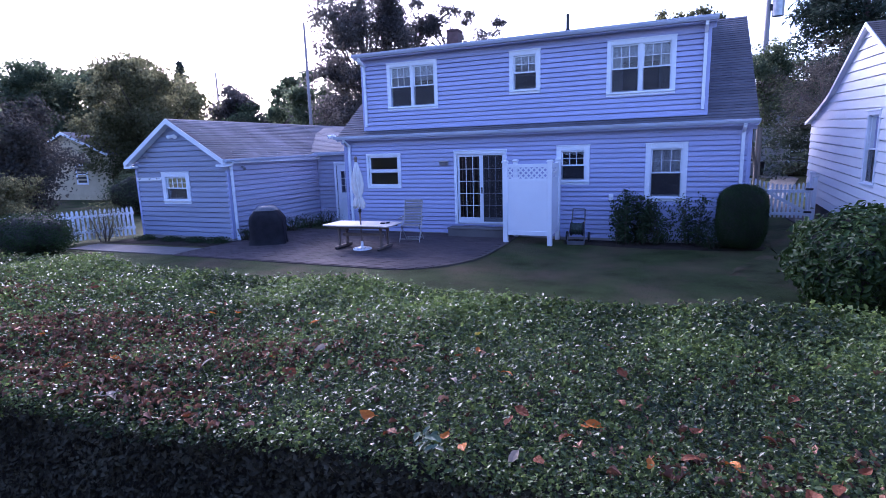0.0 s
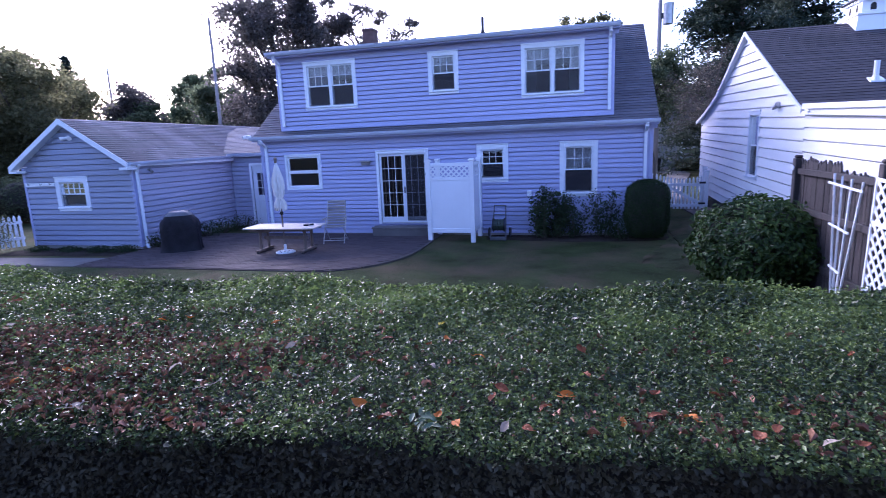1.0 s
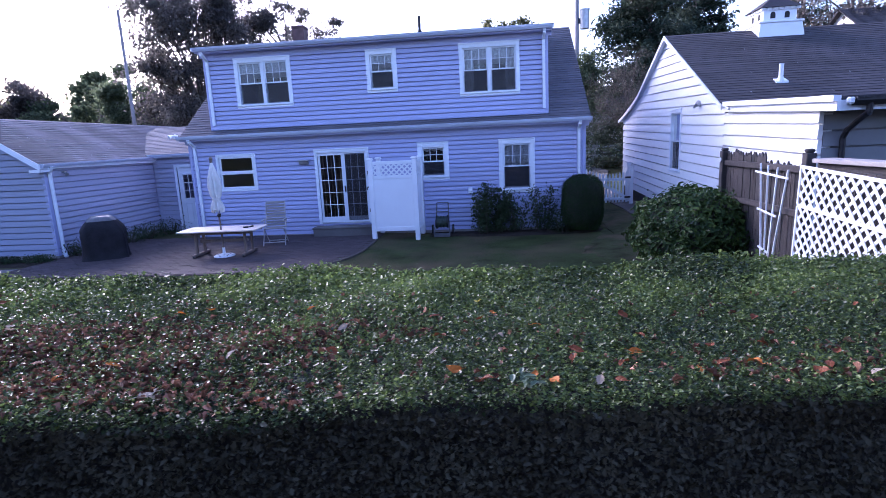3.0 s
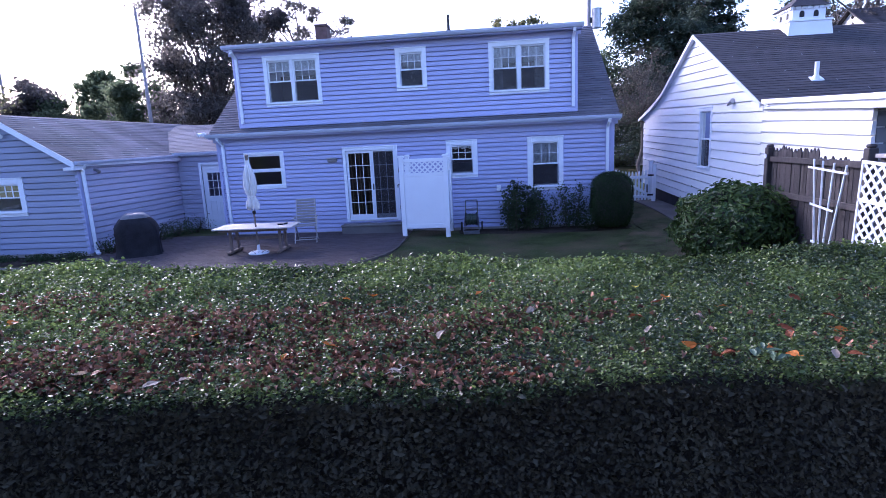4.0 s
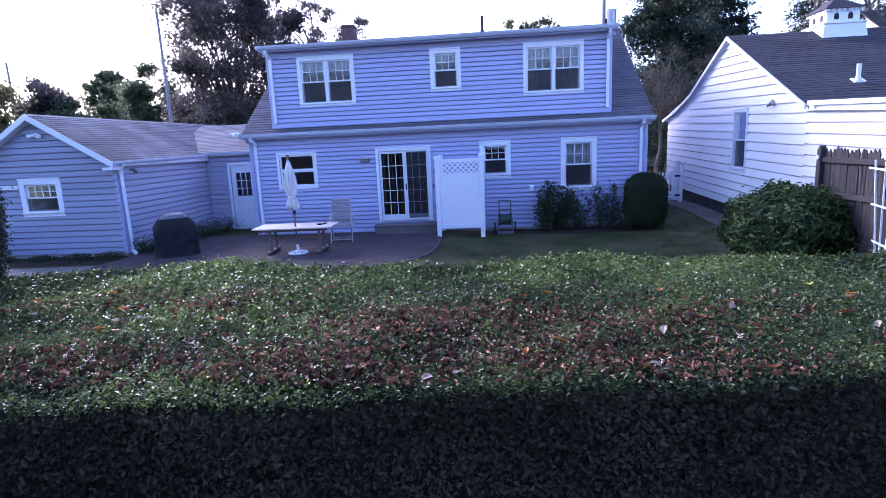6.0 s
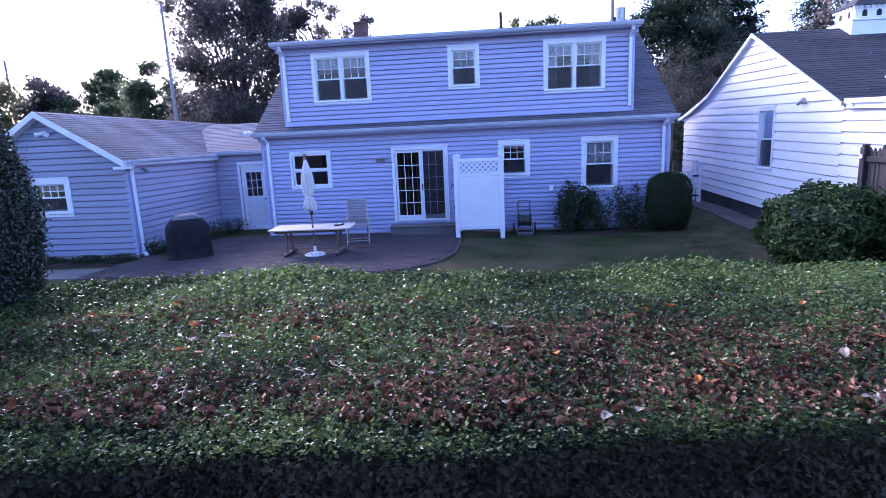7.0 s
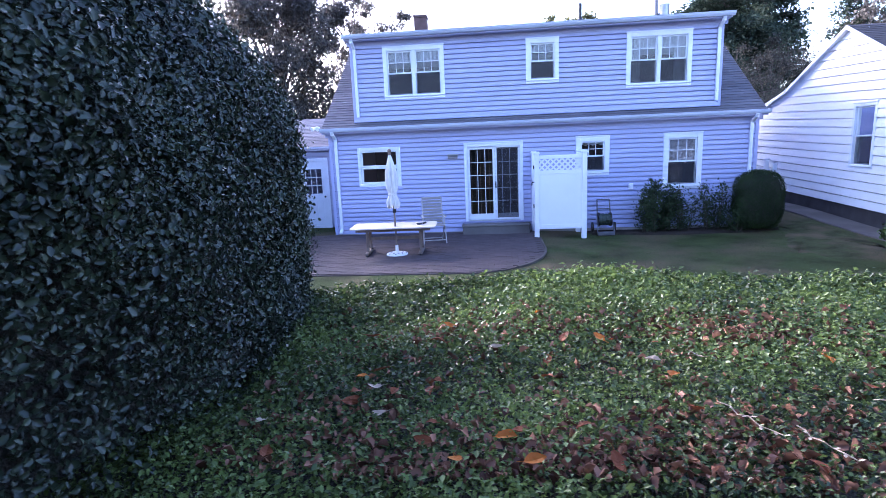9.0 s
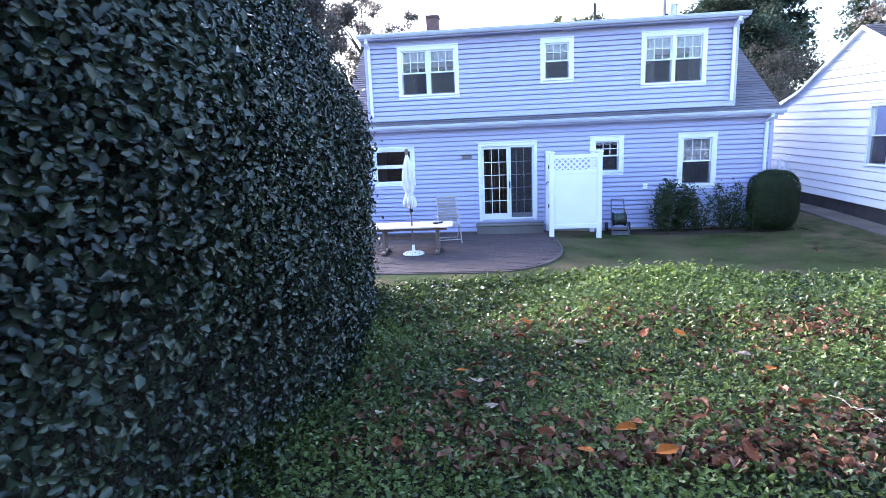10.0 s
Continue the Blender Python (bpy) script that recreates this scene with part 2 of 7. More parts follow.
BROWN_LEAF = leaf_material("dry_brown_leaf", (0.07, 0.033, 0.023), (0.36, 0.19, 0.125), 0.65, patch=4, through_light=0.15, gloss=0.12)
SPRIG = leaf_material("pale_sprig_leaf", (0.06, 0.1, 0.06), (0.15, 0.21, 0.13), 0.45, patch=4, through_light=0.2, gloss=0.2)
ORANGE_LEAF = leaf_material("orange_autumn_leaf", (0.36, 0.11, 0.02), (0.52, 0.22, 0.04), 0.55, patch=4, through_light=0.2, gloss=0.12)
RED_LEAF = leaf_material("red_autumn_leaf", (0.13, 0.04, 0.018), (0.30, 0.11, 0.045), 0.6, patch=4, through_light=0.2, gloss=0.12)
PALE_LEAF = leaf_material("pale_dry_leaf", (0.3, 0.24, 0.18), (0.52, 0.43, 0.33), 0.6, patch=4, through_light=0.2, gloss=0.12)
YELLOW_LEAF = leaf_material("yellow_leaf", (0.38, 0.32, 0.05), (0.55, 0.46, 0.08), 0.5, patch=4, through_light=0.2, gloss=0.12)


def grass_material():
    m = material("lawn", (0.045, 0.059, 0.02), 0.9, spread=0.5, scale=1.3, grain=38, bump=0.9, depth=0.03, dirt=(0.115, 0.086, 0.054), stains=0.85, spec=0.08)
    return m


GRASS = grass_material()
BLADE = leaf_material("grass_blade", (0.03, 0.045, 0.014), (0.085, 0.098, 0.038), 0.6, patch=0.8, through_light=0.2, gloss=0.15)


# ---- building helpers ----
def mesh_of(bm, name, mat, smooth=False):
    me = bpy.data.meshes.new(name)
    bm.to_mesh(me)
    bm.free()
    for mt in (mat if isinstance(mat, (list, tuple)) else [mat]):
        me.materials.append(mt)
    if smooth:
        me.polygons.foreach_set("use_smooth", [True] * len(me.polygons))
    return me


def part(name, bm, mat, parent=None, label="", smooth=False):
    """Links a bmesh as one mesh object under a thing or a part."""
    ob = new(name, mesh_of(bm, name, mat, smooth))
    ob.parent = parent
    if parent is not None:
        ob.matrix_parent_inverse = parent.matrix_basis.inverted() if parent.parent is None else Matrix()
    return tagged(ob, label) if label else ob


def thing(name, label, category, at=(0, 0, 0), group="", kind=""):
    ob = new(name)
    ob.matrix_basis = Matrix.Translation(at)
    ob.empty_display_size = 0.2
    return tagged(ob, label, category, group, kind)


def box(bm, x0, x1, y0, y1, z0, z1, m=None, bevel=0.0):
    r = bmesh.ops.create_cube(bm, size=1, matrix=Matrix.Translation(((x0 + x1) / 2, (y0 + y1) / 2, (z0 + z1) / 2)) @ Matrix.Diagonal((abs(x1 - x0), abs(y1 - y0), abs(z1 - z0), 1)))
    vs = r["verts"]
    if bevel:
        es = list({e for v in vs for e in v.link_edges})
        rb = bmesh.ops.bevel(bm, geom=es, offset=bevel, segments=1, affect="EDGES")
        vs = list({v for f in rb["faces"] for v in f.verts} | {v for v in vs if v.is_valid})
    if m is not None:
        bmesh.ops.transform(bm, matrix=m, verts=[v for v in vs if v.is_valid])
    return vs


def rod(bm, a, b, r0, r1=None, sides=8, caps=True):
    """A round bar from a to b."""
    a, b = Vector(a), Vector(b)
    r1 = r0 if r1 is None else r1
    d = b - a
    m = Matrix.Translation((a + b) / 2) @ d.to_track_quat("Z", "Y").to_matrix().to_4x4()
    return bmesh.ops.create_cone(bm, cap_ends=caps, segments=sides, radius1=r0, radius2=r1, depth=d.length, matrix=m)["verts"]


def pipe(bm, pts, r, sides=8):
    for a, b in zip(pts, pts[1:]):
        rod(bm, a, b, r, sides=sides)


def bar(bm, a, b, w, t):
    """A rectangular bar from a to b, w wide sideways and t thick."""
    a, b = Vector(a), Vector(b)
    d = b - a
    m = Matrix.Translation((a + b) / 2) @ d.to_track_quat("Z", "Y").to_matrix().to_4x4() @ Matrix.Diagonal((w, t, d.length, 1))
    return bmesh.ops.create_cube(bm, size=1, matrix=m)["verts"]


def poly(bm, pts, m=None):
    vs = [bm.verts.new(m @ Vector(p) if m is not None else p) for p in pts]
    return bm.faces.new(vs)


def hexa(bm, pts, m=None):
    """A solid with eight corners: four of one end, four of the other, in the same order."""
    vs = [bm.verts.new(m @ Vector(p) if m is not None else Vector(p)) for p in pts]
    for f in ((3, 2, 1, 0), (4, 5, 6, 7), (0, 1, 5, 4), (1, 2, 6, 5), (2, 3, 7, 6), (3, 0, 4, 7)):
        bm.faces.new([vs[i] for i in f])
    return vs


def wall_frame(origin, along, out):
    """A wall's own axes: u along it, v outwards, z up."""
    a, o = Vector(along), Vector(out)
    return Matrix(((a.x, o.x, 0, origin[0]), (a.y, o.y, 0, origin[1]), (0, 0, 1, origin[2]), (0, 0, 0, 1)))


def spans(u0, u1, holes):
    cuts, out = sorted(holes), []
    cur = u0
    for a, b in cuts:
        if a > cur + 0.005:
            out.append((cur, min(a, u1)))
        cur = max(cur, b)
    if u1 > cur + 0.005:
        out.append((cur, u1))
    return [s for s in out if s[1] > s[0] + 0.005]


GROOVE = 0.03  # how far the wall lies behind the boards


def siding(parent, m, lim, z0, z1, openings, step, mat, name="siding_board", lap=0.041, joint=0.028):
    """Lapped boards with a recessed joint, cut at the openings (u0, u1, z0, z1), each length an object. lim(z) gives the wall's ends."""
    z = z0
    while z < z1 - 0.03:
        top = min(z + step, z1)
        end = top - joint
        cuts = sorted({z, end, *[c for o in openings for c in o[2:] if z < c < end]})
        pieces = {}
        for a, b in zip(cuts, cuts[1:]):
            mid = (a + b) / 2
            holes = [(o[0], o[1]) for o in openings if o[2] < mid < o[3]]
            la, lb = lim(a), lim(b)
            va, vb = (lap * (1 - 0.5 * (q - z) / step) for q in (a, b))
            for s0, s1 in spans(min(la[0], lb[0]), max(la[1], lb[1]), holes):
                a0, a1, b0, b1 = max(s0, la[0]), min(s1, la[1]), max(s0, lb[0]), min(s1, lb[1])
                if a1 - a0 < 0.005:
                    continue
                b1 = max(b1, b0 + 0.002)
                key = len(pieces) if len(cuts) == 2 or holes else 0
                bm = pieces.setdefault((key, bool(holes)), None) or bmesh.new()
                pieces[(key, bool(holes))] = bm
                hexa(bm, [(a0, -GROOVE, a), (a1, -GROOVE, a), (a1, va, a), (a0, va, a), (b0, -GROOVE, b), (b1, -GROOVE, b), (b1, vb, b), (b0, vb, b)], m)
        for bm in pieces.values():
            bmesh.ops.recalc_face_normals(bm, faces=bm.faces)
            part(name, bm, mat, parent)
        z = top


def wall_body(name, m, lim, z0, z1, openings, mat, parent, thick=0.16, label=""):
    """The wall behind the boards, with openings through it."""
    bm = bmesh.new()
    cuts = sorted({z0, z1, *[c for o in openings for c in o[2:]], *([z0 + (z1 - z0) * i / 6 for i in range(1, 6)] if lim(z0) != lim(z1) else [])})
    for a, b in zip(cuts, cuts[1:]):
        mid = (a + b) / 2
        la, lb = lim(a), lim(b)
        for s0, s1 in spans(min(la[0], lb[0]), max(la[1], lb[1]), [(o[0], o[1]) for o in openings if o[2] < mid < o[3]]):
            a0, a1, b0, b1 = max(s0, la[0]), min(s1, la[1]), max(s0, lb[0]), min(s1, lb[1])
            hexa(bm, [(a0, -thick, a), (a1, -thick, a), (a1, -GROOVE, a), (a0, -GROOVE, a), (b0, -thick, b), (max(b1, b0 + 0.002), -thick, b), (max(b1, b0 + 0.002), -GROOVE, b), (b0, -GROOVE, b)], m)
    bmesh.ops.remove_doubles(bm, verts=bm.verts, dist=0.0005)
    bmesh.ops.recalc_face_normals(bm, faces=bm.faces)
    return part(name, bm, mat, parent, label)


def ring(bm, u0, u1, z0, z1, w, v0, v1, m, sill=None):
    """A rectangular frame of bars w wide."""
    b = w if sill is None else sill
    box(bm, u0, u0 + w, v0, v1, z0, z1, m, 0.004)
    box(bm, u1 - w, u1, v0, v1, z0, z1, m, 0.004)
    box(bm, u0 + w, u1 - w, v0, v1, z1 - w, z1, m, 0.004)
    box(bm, u0 + w, u1 - w, v0, v1, z0, z0 + b, m, 0.004)


def sash_window(parent, m, u0, u1, z0, z1, units=1, casing=0.11, grid=(3, 2), curtain=0.0, screen=True, label="", rail=0.5, side_curtain=False, name="window"):
    """A double-hung window: casing, two sashes a unit with panes, glazing bars in the upper one. The outer size is the casing's."""
    bm = bmesh.new()
    ring(bm, u0, u1, z0, z1, casing, -0.01, 0.045, m)
    box(bm, u0 - 0.01, u1 + 0.01, 0.0, 0.06, z1 - 0.012, z1 + 0.022, m, 0.004)
    win = part(name, bm, TRIM, parent, label)
    bm = bmesh.new()
    box(bm, u0 + 0.0, u1 - 0.0, 0.045, 0.085, z0 + casing * 0.55, z0 + casing * 0.8, m, 0.004)
    part("sill", bm, TRIM, win)
    iu0, iu1, iz0, iz1 = u0 + casing, u1 - casing, z0 + casing, z1 - casing
    mull = 0.085
    wide = (iu1 - iu0 - mull * (units - 1)) / units
    for k in range(units):
        a = iu0 + k * (wide + mull)
        b = a + wide
        if k:
            bm = bmesh.new()
            box(bm, a - mull, a, -0.03, 0.03, iz0, iz1, m, 0.004)
            part("mullion", bm, TRIM, win)
        mid = iz0 + (iz1 - iz0) * rail
        for which, (q0, q1, v) in (("upper_sash", (mid - 0.02, iz1, -0.03)), ("lower_sash", (iz0, mid + 0.02, -0.06))):
            bm = bmesh.new()
            ring(bm, a, b, q0, q1, 0.038, v - 0.015, v + 0.02, m)
            part(which, bm, TRIM, win)
            bm = bmesh.new()
            box(bm, a + 0.036, b - 0.036, v - 0.004, v, q0 + 0.036, q1 - 0.036, m)
            part("pane", bm, GLASS, win).visible_shadow = False
            if which == "upper_sash" and grid:
                for i in range(1, grid[0]):
                    c = a + 0.038 + (b - a - 0.076) * i / grid[0]
                    bm = bmesh.new()
                    box(bm, c - 0.009, c + 0.009, v + 0.0005, v + 0.012, q0 + 0.03, q1 - 0.03, m)
                    part("glazing_bar", bm, TRIM, win)
                for j in range(1, grid[1]):
                    c = q0 + 0.038 + (q1 - q0 - 0.076) * j / grid[1]
                    bm = bmesh.new()
                    box(bm, a + 0.03, b - 0.03, v + 0.0008, v + 0.0125, c - 0.009, c + 0.009, m)
                    part("glazing_bar", bm, TRIM, win)
            if which == "lower_sash" and screen:
                bm = bmesh.new()
                box(bm, a + 0.02, b - 0.02, -0.022, -0.02, q0 + 0.01, q1 - 0.04, m)
                part("insect_screen", bm, SCREEN, win, "dark insect screen")
        if curtain:
            drop = (iz1 - mid) * curtain
            part("valance", wavy(a, b, iz1 - drop, iz1, -0.07, m, 7 + k), LACE, win, "white lace valance", smooth=True)
        if side_curtain:
            part("curtain", wavy(a if k == 0 else b - wide * 0.42, a + wide * 0.42 if k == 0 else b, iz0, iz1, -0.15, m, 11), LACE, win, "sheer side curtain", smooth=True)
    return win


def wavy(u0, u1, z0, z1, v, m, seed):
    """Hanging cloth with folds and a scalloped hem."""
    bm = bmesh.new()
    nu, rows = 22, 3
    vs = []
    for j in range(rows + 1):
        for i in range(nu + 1):
            u = u0 + (u1 - u0) * i / nu
            f = math.sin(i * 1.9 + seed) * 0.018
            z = z1 + (z0 - z1) * j / rows + (0.02 * math.sin(i * 0.85 + seed) if j == rows else 0)
            vs.append(bm.verts.new(m @ Vector((u, v + f, z))))
    w = nu + 1
    for j in range(rows):
        for i in range(nu):
            bm.faces.new([vs[j * w + i], vs[j * w + i + 1], vs[(j + 1) * w + i + 1], vs[(j + 1) * w + i]])
    r = bmesh.ops.solidify(bm, geom=bm.faces[:], thickness=0.003)
    return bm


def shingles(bm, a, b, c, d, courses, thick=0.018):
    """A roof slope as lapped courses: eave from a to b, ridge from d to c."""
    a, b, c, d = (Vector(q) for q in (a, b, c, d))
    nrm = (b - a).cross(d - a).normalized()
    if nrm.z < 0:
        nrm = -nrm
    for i in range(courses):
        t0, t1 = i / courses, (i + 1) / courses
        l0, r0, l1, r1 = a.lerp(d, t0), b.lerp(c, t0), a.lerp(d, t1), b.lerp(c, t1)
        n = max(1, int((r0 - l0).length / 1.1))
        shift = (i % 3) * 0.33
        for k in range(n + 1):
            s0, s1 = max(0, (k - shift) / n), min(1, (k + 1 - shift) / n)
            if s1 - s0 < 0.001:
                continue
            lift = nrm * (thick + 0.003 * ((i * 7 + k * 3) % 4) / 3)
            p = [l0.lerp(r0, s0), l0.lerp(r0, s1), l1.lerp(r1, s1), l1.lerp(r1, s0)]
            vs = [bm.verts.new(q) for q in (p[0] + lift, p[1] + lift, p[2] + nrm * 0.003, p[3] + nrm * 0.003, p[0] - nrm * 0.01, p[1] - nrm * 0.01)]
            bm.faces.new(vs[:4])
            bm.faces.new([vs[4], vs[5], vs[1], vs[0]])
    return nrm


def slab(bm, a, b, c, d, t):
    """A flat board under the slope a b c d, t thick downwards."""
    a, b, c, d = (Vector(q) for q in (a, b, c, d))
    nrm = (b - a).cross(d - a).normalized()
    if nrm.z < 0:
        nrm = -nrm
    hexa(bm, [q - nrm * t for q in (a, b, c, d)] + [q - nrm * 0.012 for q in (a, b, c, d)])
    bmesh.ops.recalc_face_normals(bm, faces=bm.faces)


def gutter(name, a, b, parent, size=0.11, mat=None):
    """A box gutter with a rolled front lip, from a to b along the eave (its upper back edge); out is -90 degrees of a to b."""
    a, b = Vector(a), Vector(b)
    d = (b - a).normalized()
    o = Vector((d.y, -d.x, 0))
    prof = [(0, 0), (0, -size), (size * 0.65, -size), (size * 1.0, -size * 0.45), (size * 1.0, 0), (size * 1.12, 0), (size * 1.12, -0.014), (size * 0.93, -0.014), (size * 0.93, -size * 0.42), (size * 0.62, -size * 0.93), (0.008, -size * 0.93), (0.008, 0)]
    bm = bmesh.new()
    ends = []
    for p in (a, b):
        ends.append([bm.verts.new(p + o * q[0] + Vector((0, 0, q[1]))) for q in prof])
    n = len(prof)
    for i in range(n):
        bm.faces.new([ends[0][i], ends[0][(i + 1) % n], ends[1][(i + 1) % n], ends[1][i]])
    for p in (a, b):
        poly(bm, [p + o * q[0] + Vector((0, 0, q[1])) for q in prof[:6]])
    bmesh.ops.recalc_face_normals(bm, faces=bm.faces)
    return part(name, bm, mat or GUTTER, parent)


def downspout(parent, pts, mat=None, w=0.075, t=0.055):
    bm = bmesh.new()
    for a, b in zip(pts, pts[1:]):
        bar(bm, a, b, w, t)
    for p in pts[1:-1]:
        bmesh.ops.create_cube(bm, size=1, matrix=Matrix.Translation(p) @ Matrix.Diagonal((w * 1.02, t * 1.3, t * 1.3, 1)))
    a, b = Vector(pts[-2]), Vector(pts[-1])
    for f in (0.15, 0.85):
        q = a.lerp(b, f)
        box(bm, q.x - w * 0.62, q.x + w * 0.62, q.y - t * 0.62, q.y + t * 0.62, q.z - 0.015, q.z + 0.015)
    return part("downspout", bm, mat or TRIM, parent)


def leaf_mesh(name, pos, nrm, dirs, length, width, mat, fold=0.22, curl=0.15, plain=False):
    """Many leaves as one mesh: six corners each, folded on the midrib, or four corners for far ones. All arguments are arrays."""
    n = len(pos)
    d = dirs - nrm * np.sum(dirs * nrm, axis=1, keepdims=True)
    d /= np.linalg.norm(d, axis=1, keepdims=True) + 1e-9
    s = np.cross(nrm, d)
    L, W = length[:, None], width[:, None]
    up = nrm * (W * fold * 2)
    if plain:
        quad = np.stack([pos - d * L * 0.5, pos + s * W * 0.5 + up * 0.6, pos + d * L * 0.5, pos - s * W * 0.5 + up * 0.6], 1)
        me = bpy.data.meshes.new(name)
        me.vertices.add(n * 4)
        me.vertices.foreach_set("co", quad.reshape(-1).astype(np.float32))
        me.loops.add(n * 6)
        me.loops.foreach_set("vertex_index", ((np.arange(n) * 4)[:, None] + np.array([0, 1, 2, 0, 2, 3])).reshape(-1).astype(np.int32))
        me.polygons.add(n * 2)
        me.polygons.foreach_set("loop_start", (np.arange(n * 2) * 3).astype(np.int32))
        me.materials.append(mat)
        me.update(calc_edges=True)
        return me
    verts = np.empty((n, 6, 3))
    verts[:, 0] = pos - d * L * 0.5
    verts[:, 1] = pos - d * L * 0.18 + s * W * 0.5 + up * 0.5
    verts[:, 2] = pos + d * L * 0.2 + s * W * 0.45 + up * 0.5
    verts[:, 3] = pos + d * L * 0.5 - nrm * L * curl
    verts[:, 4] = pos + d * L * 0.2 - s * W * 0.45 + up * 0.5
    verts[:, 5] = pos - d * L * 0.18 - s * W * 0.5 + up * 0.5
    me = bpy.data.meshes.new(name)
    me.vertices.add(n * 6)
    me.vertices.foreach_set("co", verts.reshape(-1).astype(np.float32))
    me.loops.add(n * 8)
    base = (np.arange(n) * 6)[:, None]
    me.loops.foreach_set("vertex_index", (base + np.array([0, 1, 2, 3, 0, 3, 4, 5])).reshape(-1).astype(np.int32))
    me.polygons.add(n * 2)
    me.polygons.foreach_set("loop_start", (np.arange(n * 2) * 4).astype(np.int32))
    me.materials.append(mat)
    me.update(calc_edges=True)
    me.validate()
    return me


def unit(v):
    return v / (np.linalg.norm(v, axis=1, keepdims=True) + 1e-9)


def leaves(name, pos, out, rng, size, mat, parent, aspect=0.5, tilt=0.55, spread=0.3, label="", kind="stuff", plain=False, fold=0.22, curl=0.15):
    """Leaves at pos whose faces lean towards out, as one part."""
    n = len(pos)
    nrm = unit(out + rng.normal(0, tilt, (n, 3)))
    dirs = unit(rng.normal(0, 1, (n, 3)) + out * 0.25)
    length = size * np.clip(rng.normal(1, spread, n), 0.45, 1.8)
    ob = new(name, leaf_mesh(name, pos, nrm, dirs, length, length * aspect, mat, fold, curl, plain))
    ob.parent = parent
    if parent is not None:
        ob.matrix_parent_inverse = parent.matrix_basis.inverted()
    return tagged(ob, label, kind=kind)


# ---- ground ----
def smooth01(a, b, v):
    t = min(1.0, max(0.0, (v - a) / (b - a)))
    return t * t * (3 - 2 * t)


def ground_height(x, y):
    return 0.22 * smooth01(7.0, 9.4, x) * smooth01(-3.5, 2.5, y) - 0.04 * smooth01(2.2, 3.2, x) * (1 - smooth01(7, 9, x)) - 0.03


def build_ground():
    xs = sorted({-600, -300, -150, -80, -50, -35, 35, 50, 80, 150, 300, 600, *[i * 0.75 for i in range(-36, 37)]})
    ys = sorted({-400, -150, -60, -30, 40, 70, 120, 250, 600, *[i * 0.75 for i in range(-28, 48)]})
    bm = bmesh.new()
    g = [[bm.verts.new((x, y, ground_height(x, y))) for x in xs] for y in ys]
    for j in range(len(ys) - 1):
        for i in range(len(xs) - 1):
            bm.faces.new([g[j][i], g[j][i + 1], g[j + 1][i + 1], g[j + 1][i]])
    tagged(part("ground", bm, GRASS, smooth=True), "patchy green lawn with worn brown spots", "lawn", kind="structure")


build_ground()


def grass_blades():
    rng = np.random.default_rng(5)
    n = 110000
    x, y = rng.uniform(-12, 10, n), rng.uniform(-11.5, -0.3, n)
    keep = ~((x > -6.2) & (x < 1.9) & (y > -5.0)) & ~((x < -4) & (y > -5.2))
    x, y = x[keep], y[keep]
    z = np.array([ground_height(a, b) for a, b in zip(x, y)]) + 0.012
    pos = np.stack([x, y, z], 1)
    out = np.tile([0.0, -0.4, 1.0], (len(x), 1))
    nrm = unit(out + rng.normal(0, 0.5, pos.shape))
    dirs = unit(np.array([0, 0, 1.0]) + rng.normal(0, 0.45, pos.shape))
    ln = rng.uniform(0.018, 0.04, len(x))
    ob = new("grass", leaf_mesh("grass", pos, nrm, dirs, ln, ln * 0.16, BLADE, plain=True))
    tagged(ob, "short mown green grass", "grass", kind="stuff")


grass_blades()


def patio_inside(x, y):
    if y > -0.02 or x < -6.2:
        return False
    if x <= 0.2:
        return y > -4.95
    if x <= 1.88:
        t = (x - 0.2) / 1.68
        return y > -4.95 + 2.3 * (1 - math.sqrt(max(0, 1 - t * t)))
    return False


def build_strip(name, pts, z, mat, label, category, thick=0.04):
    bm = bmesh.new()
    f = poly(bm, [(*p, z) for p in pts])
    r = bmesh.ops.extrude_face_region(bm, geom=[f])
    bmesh.ops.translate(bm, verts=[v for v in r["geom"] if isinstance(v, bmesh.types.BMVert)], vec=(0, 0, -thick))
    bmesh.ops.recalc_face_normals(bm, faces=bm.faces)
    return tagged(part(name, bm, mat), label, category, kind="structure")


edge = [(0.2 + 1.72 * math.sin(a), -4.98 + 2.34 * (1 - math.cos(a))) for a in [i * math.pi / 2 / 10 for i in range(11)]]
patio = build_strip("pavement", [(-6.2, -0.0), (-6.2, -4.98), *edge, (1.92, -0.0)], -0.008, JOINT, "patio of small reddish-grey clay pavers", "patio", 0.06)
path_left = build_strip("pavement_path", [(-10.3, -4.2), (-10.3, -5.1), (-6.22, -4.95), (-6.22, -4.0)], -0.004, PATH_GREY, "grey concrete path along the garage bed", "path")
bm = bmesh.new()
rows = []
for i in range(26):
    y = -3.4 + 12.4 * i / 25
    xa, z = 9.3 - 0.09 * smooth01(-3.4, 0, y) - 0.14 * smooth01(0, 6, y), ground_height(9.5, y) + 0.03
    rows.append([bm.verts.new(p) for p in ((xa, y, z - 0.08), (xa, y, z), (9.6, y, z + 0.004), (9.93, y, z + 0.01))])
for a, b in zip(rows, rows[1:]):
    for k in range(3):
        bm.faces.new([a[k], a[k + 1], b[k + 1], b[k]])
bm.faces.new(rows[0])
bmesh.ops.recalc_face_normals(bm, faces=bm.faces)
tagged(part("pavement_side_path", bm, PATH_PINK), "pinkish-grey concrete path beside the white house", "path", kind="structure")
bm = bmesh.new()
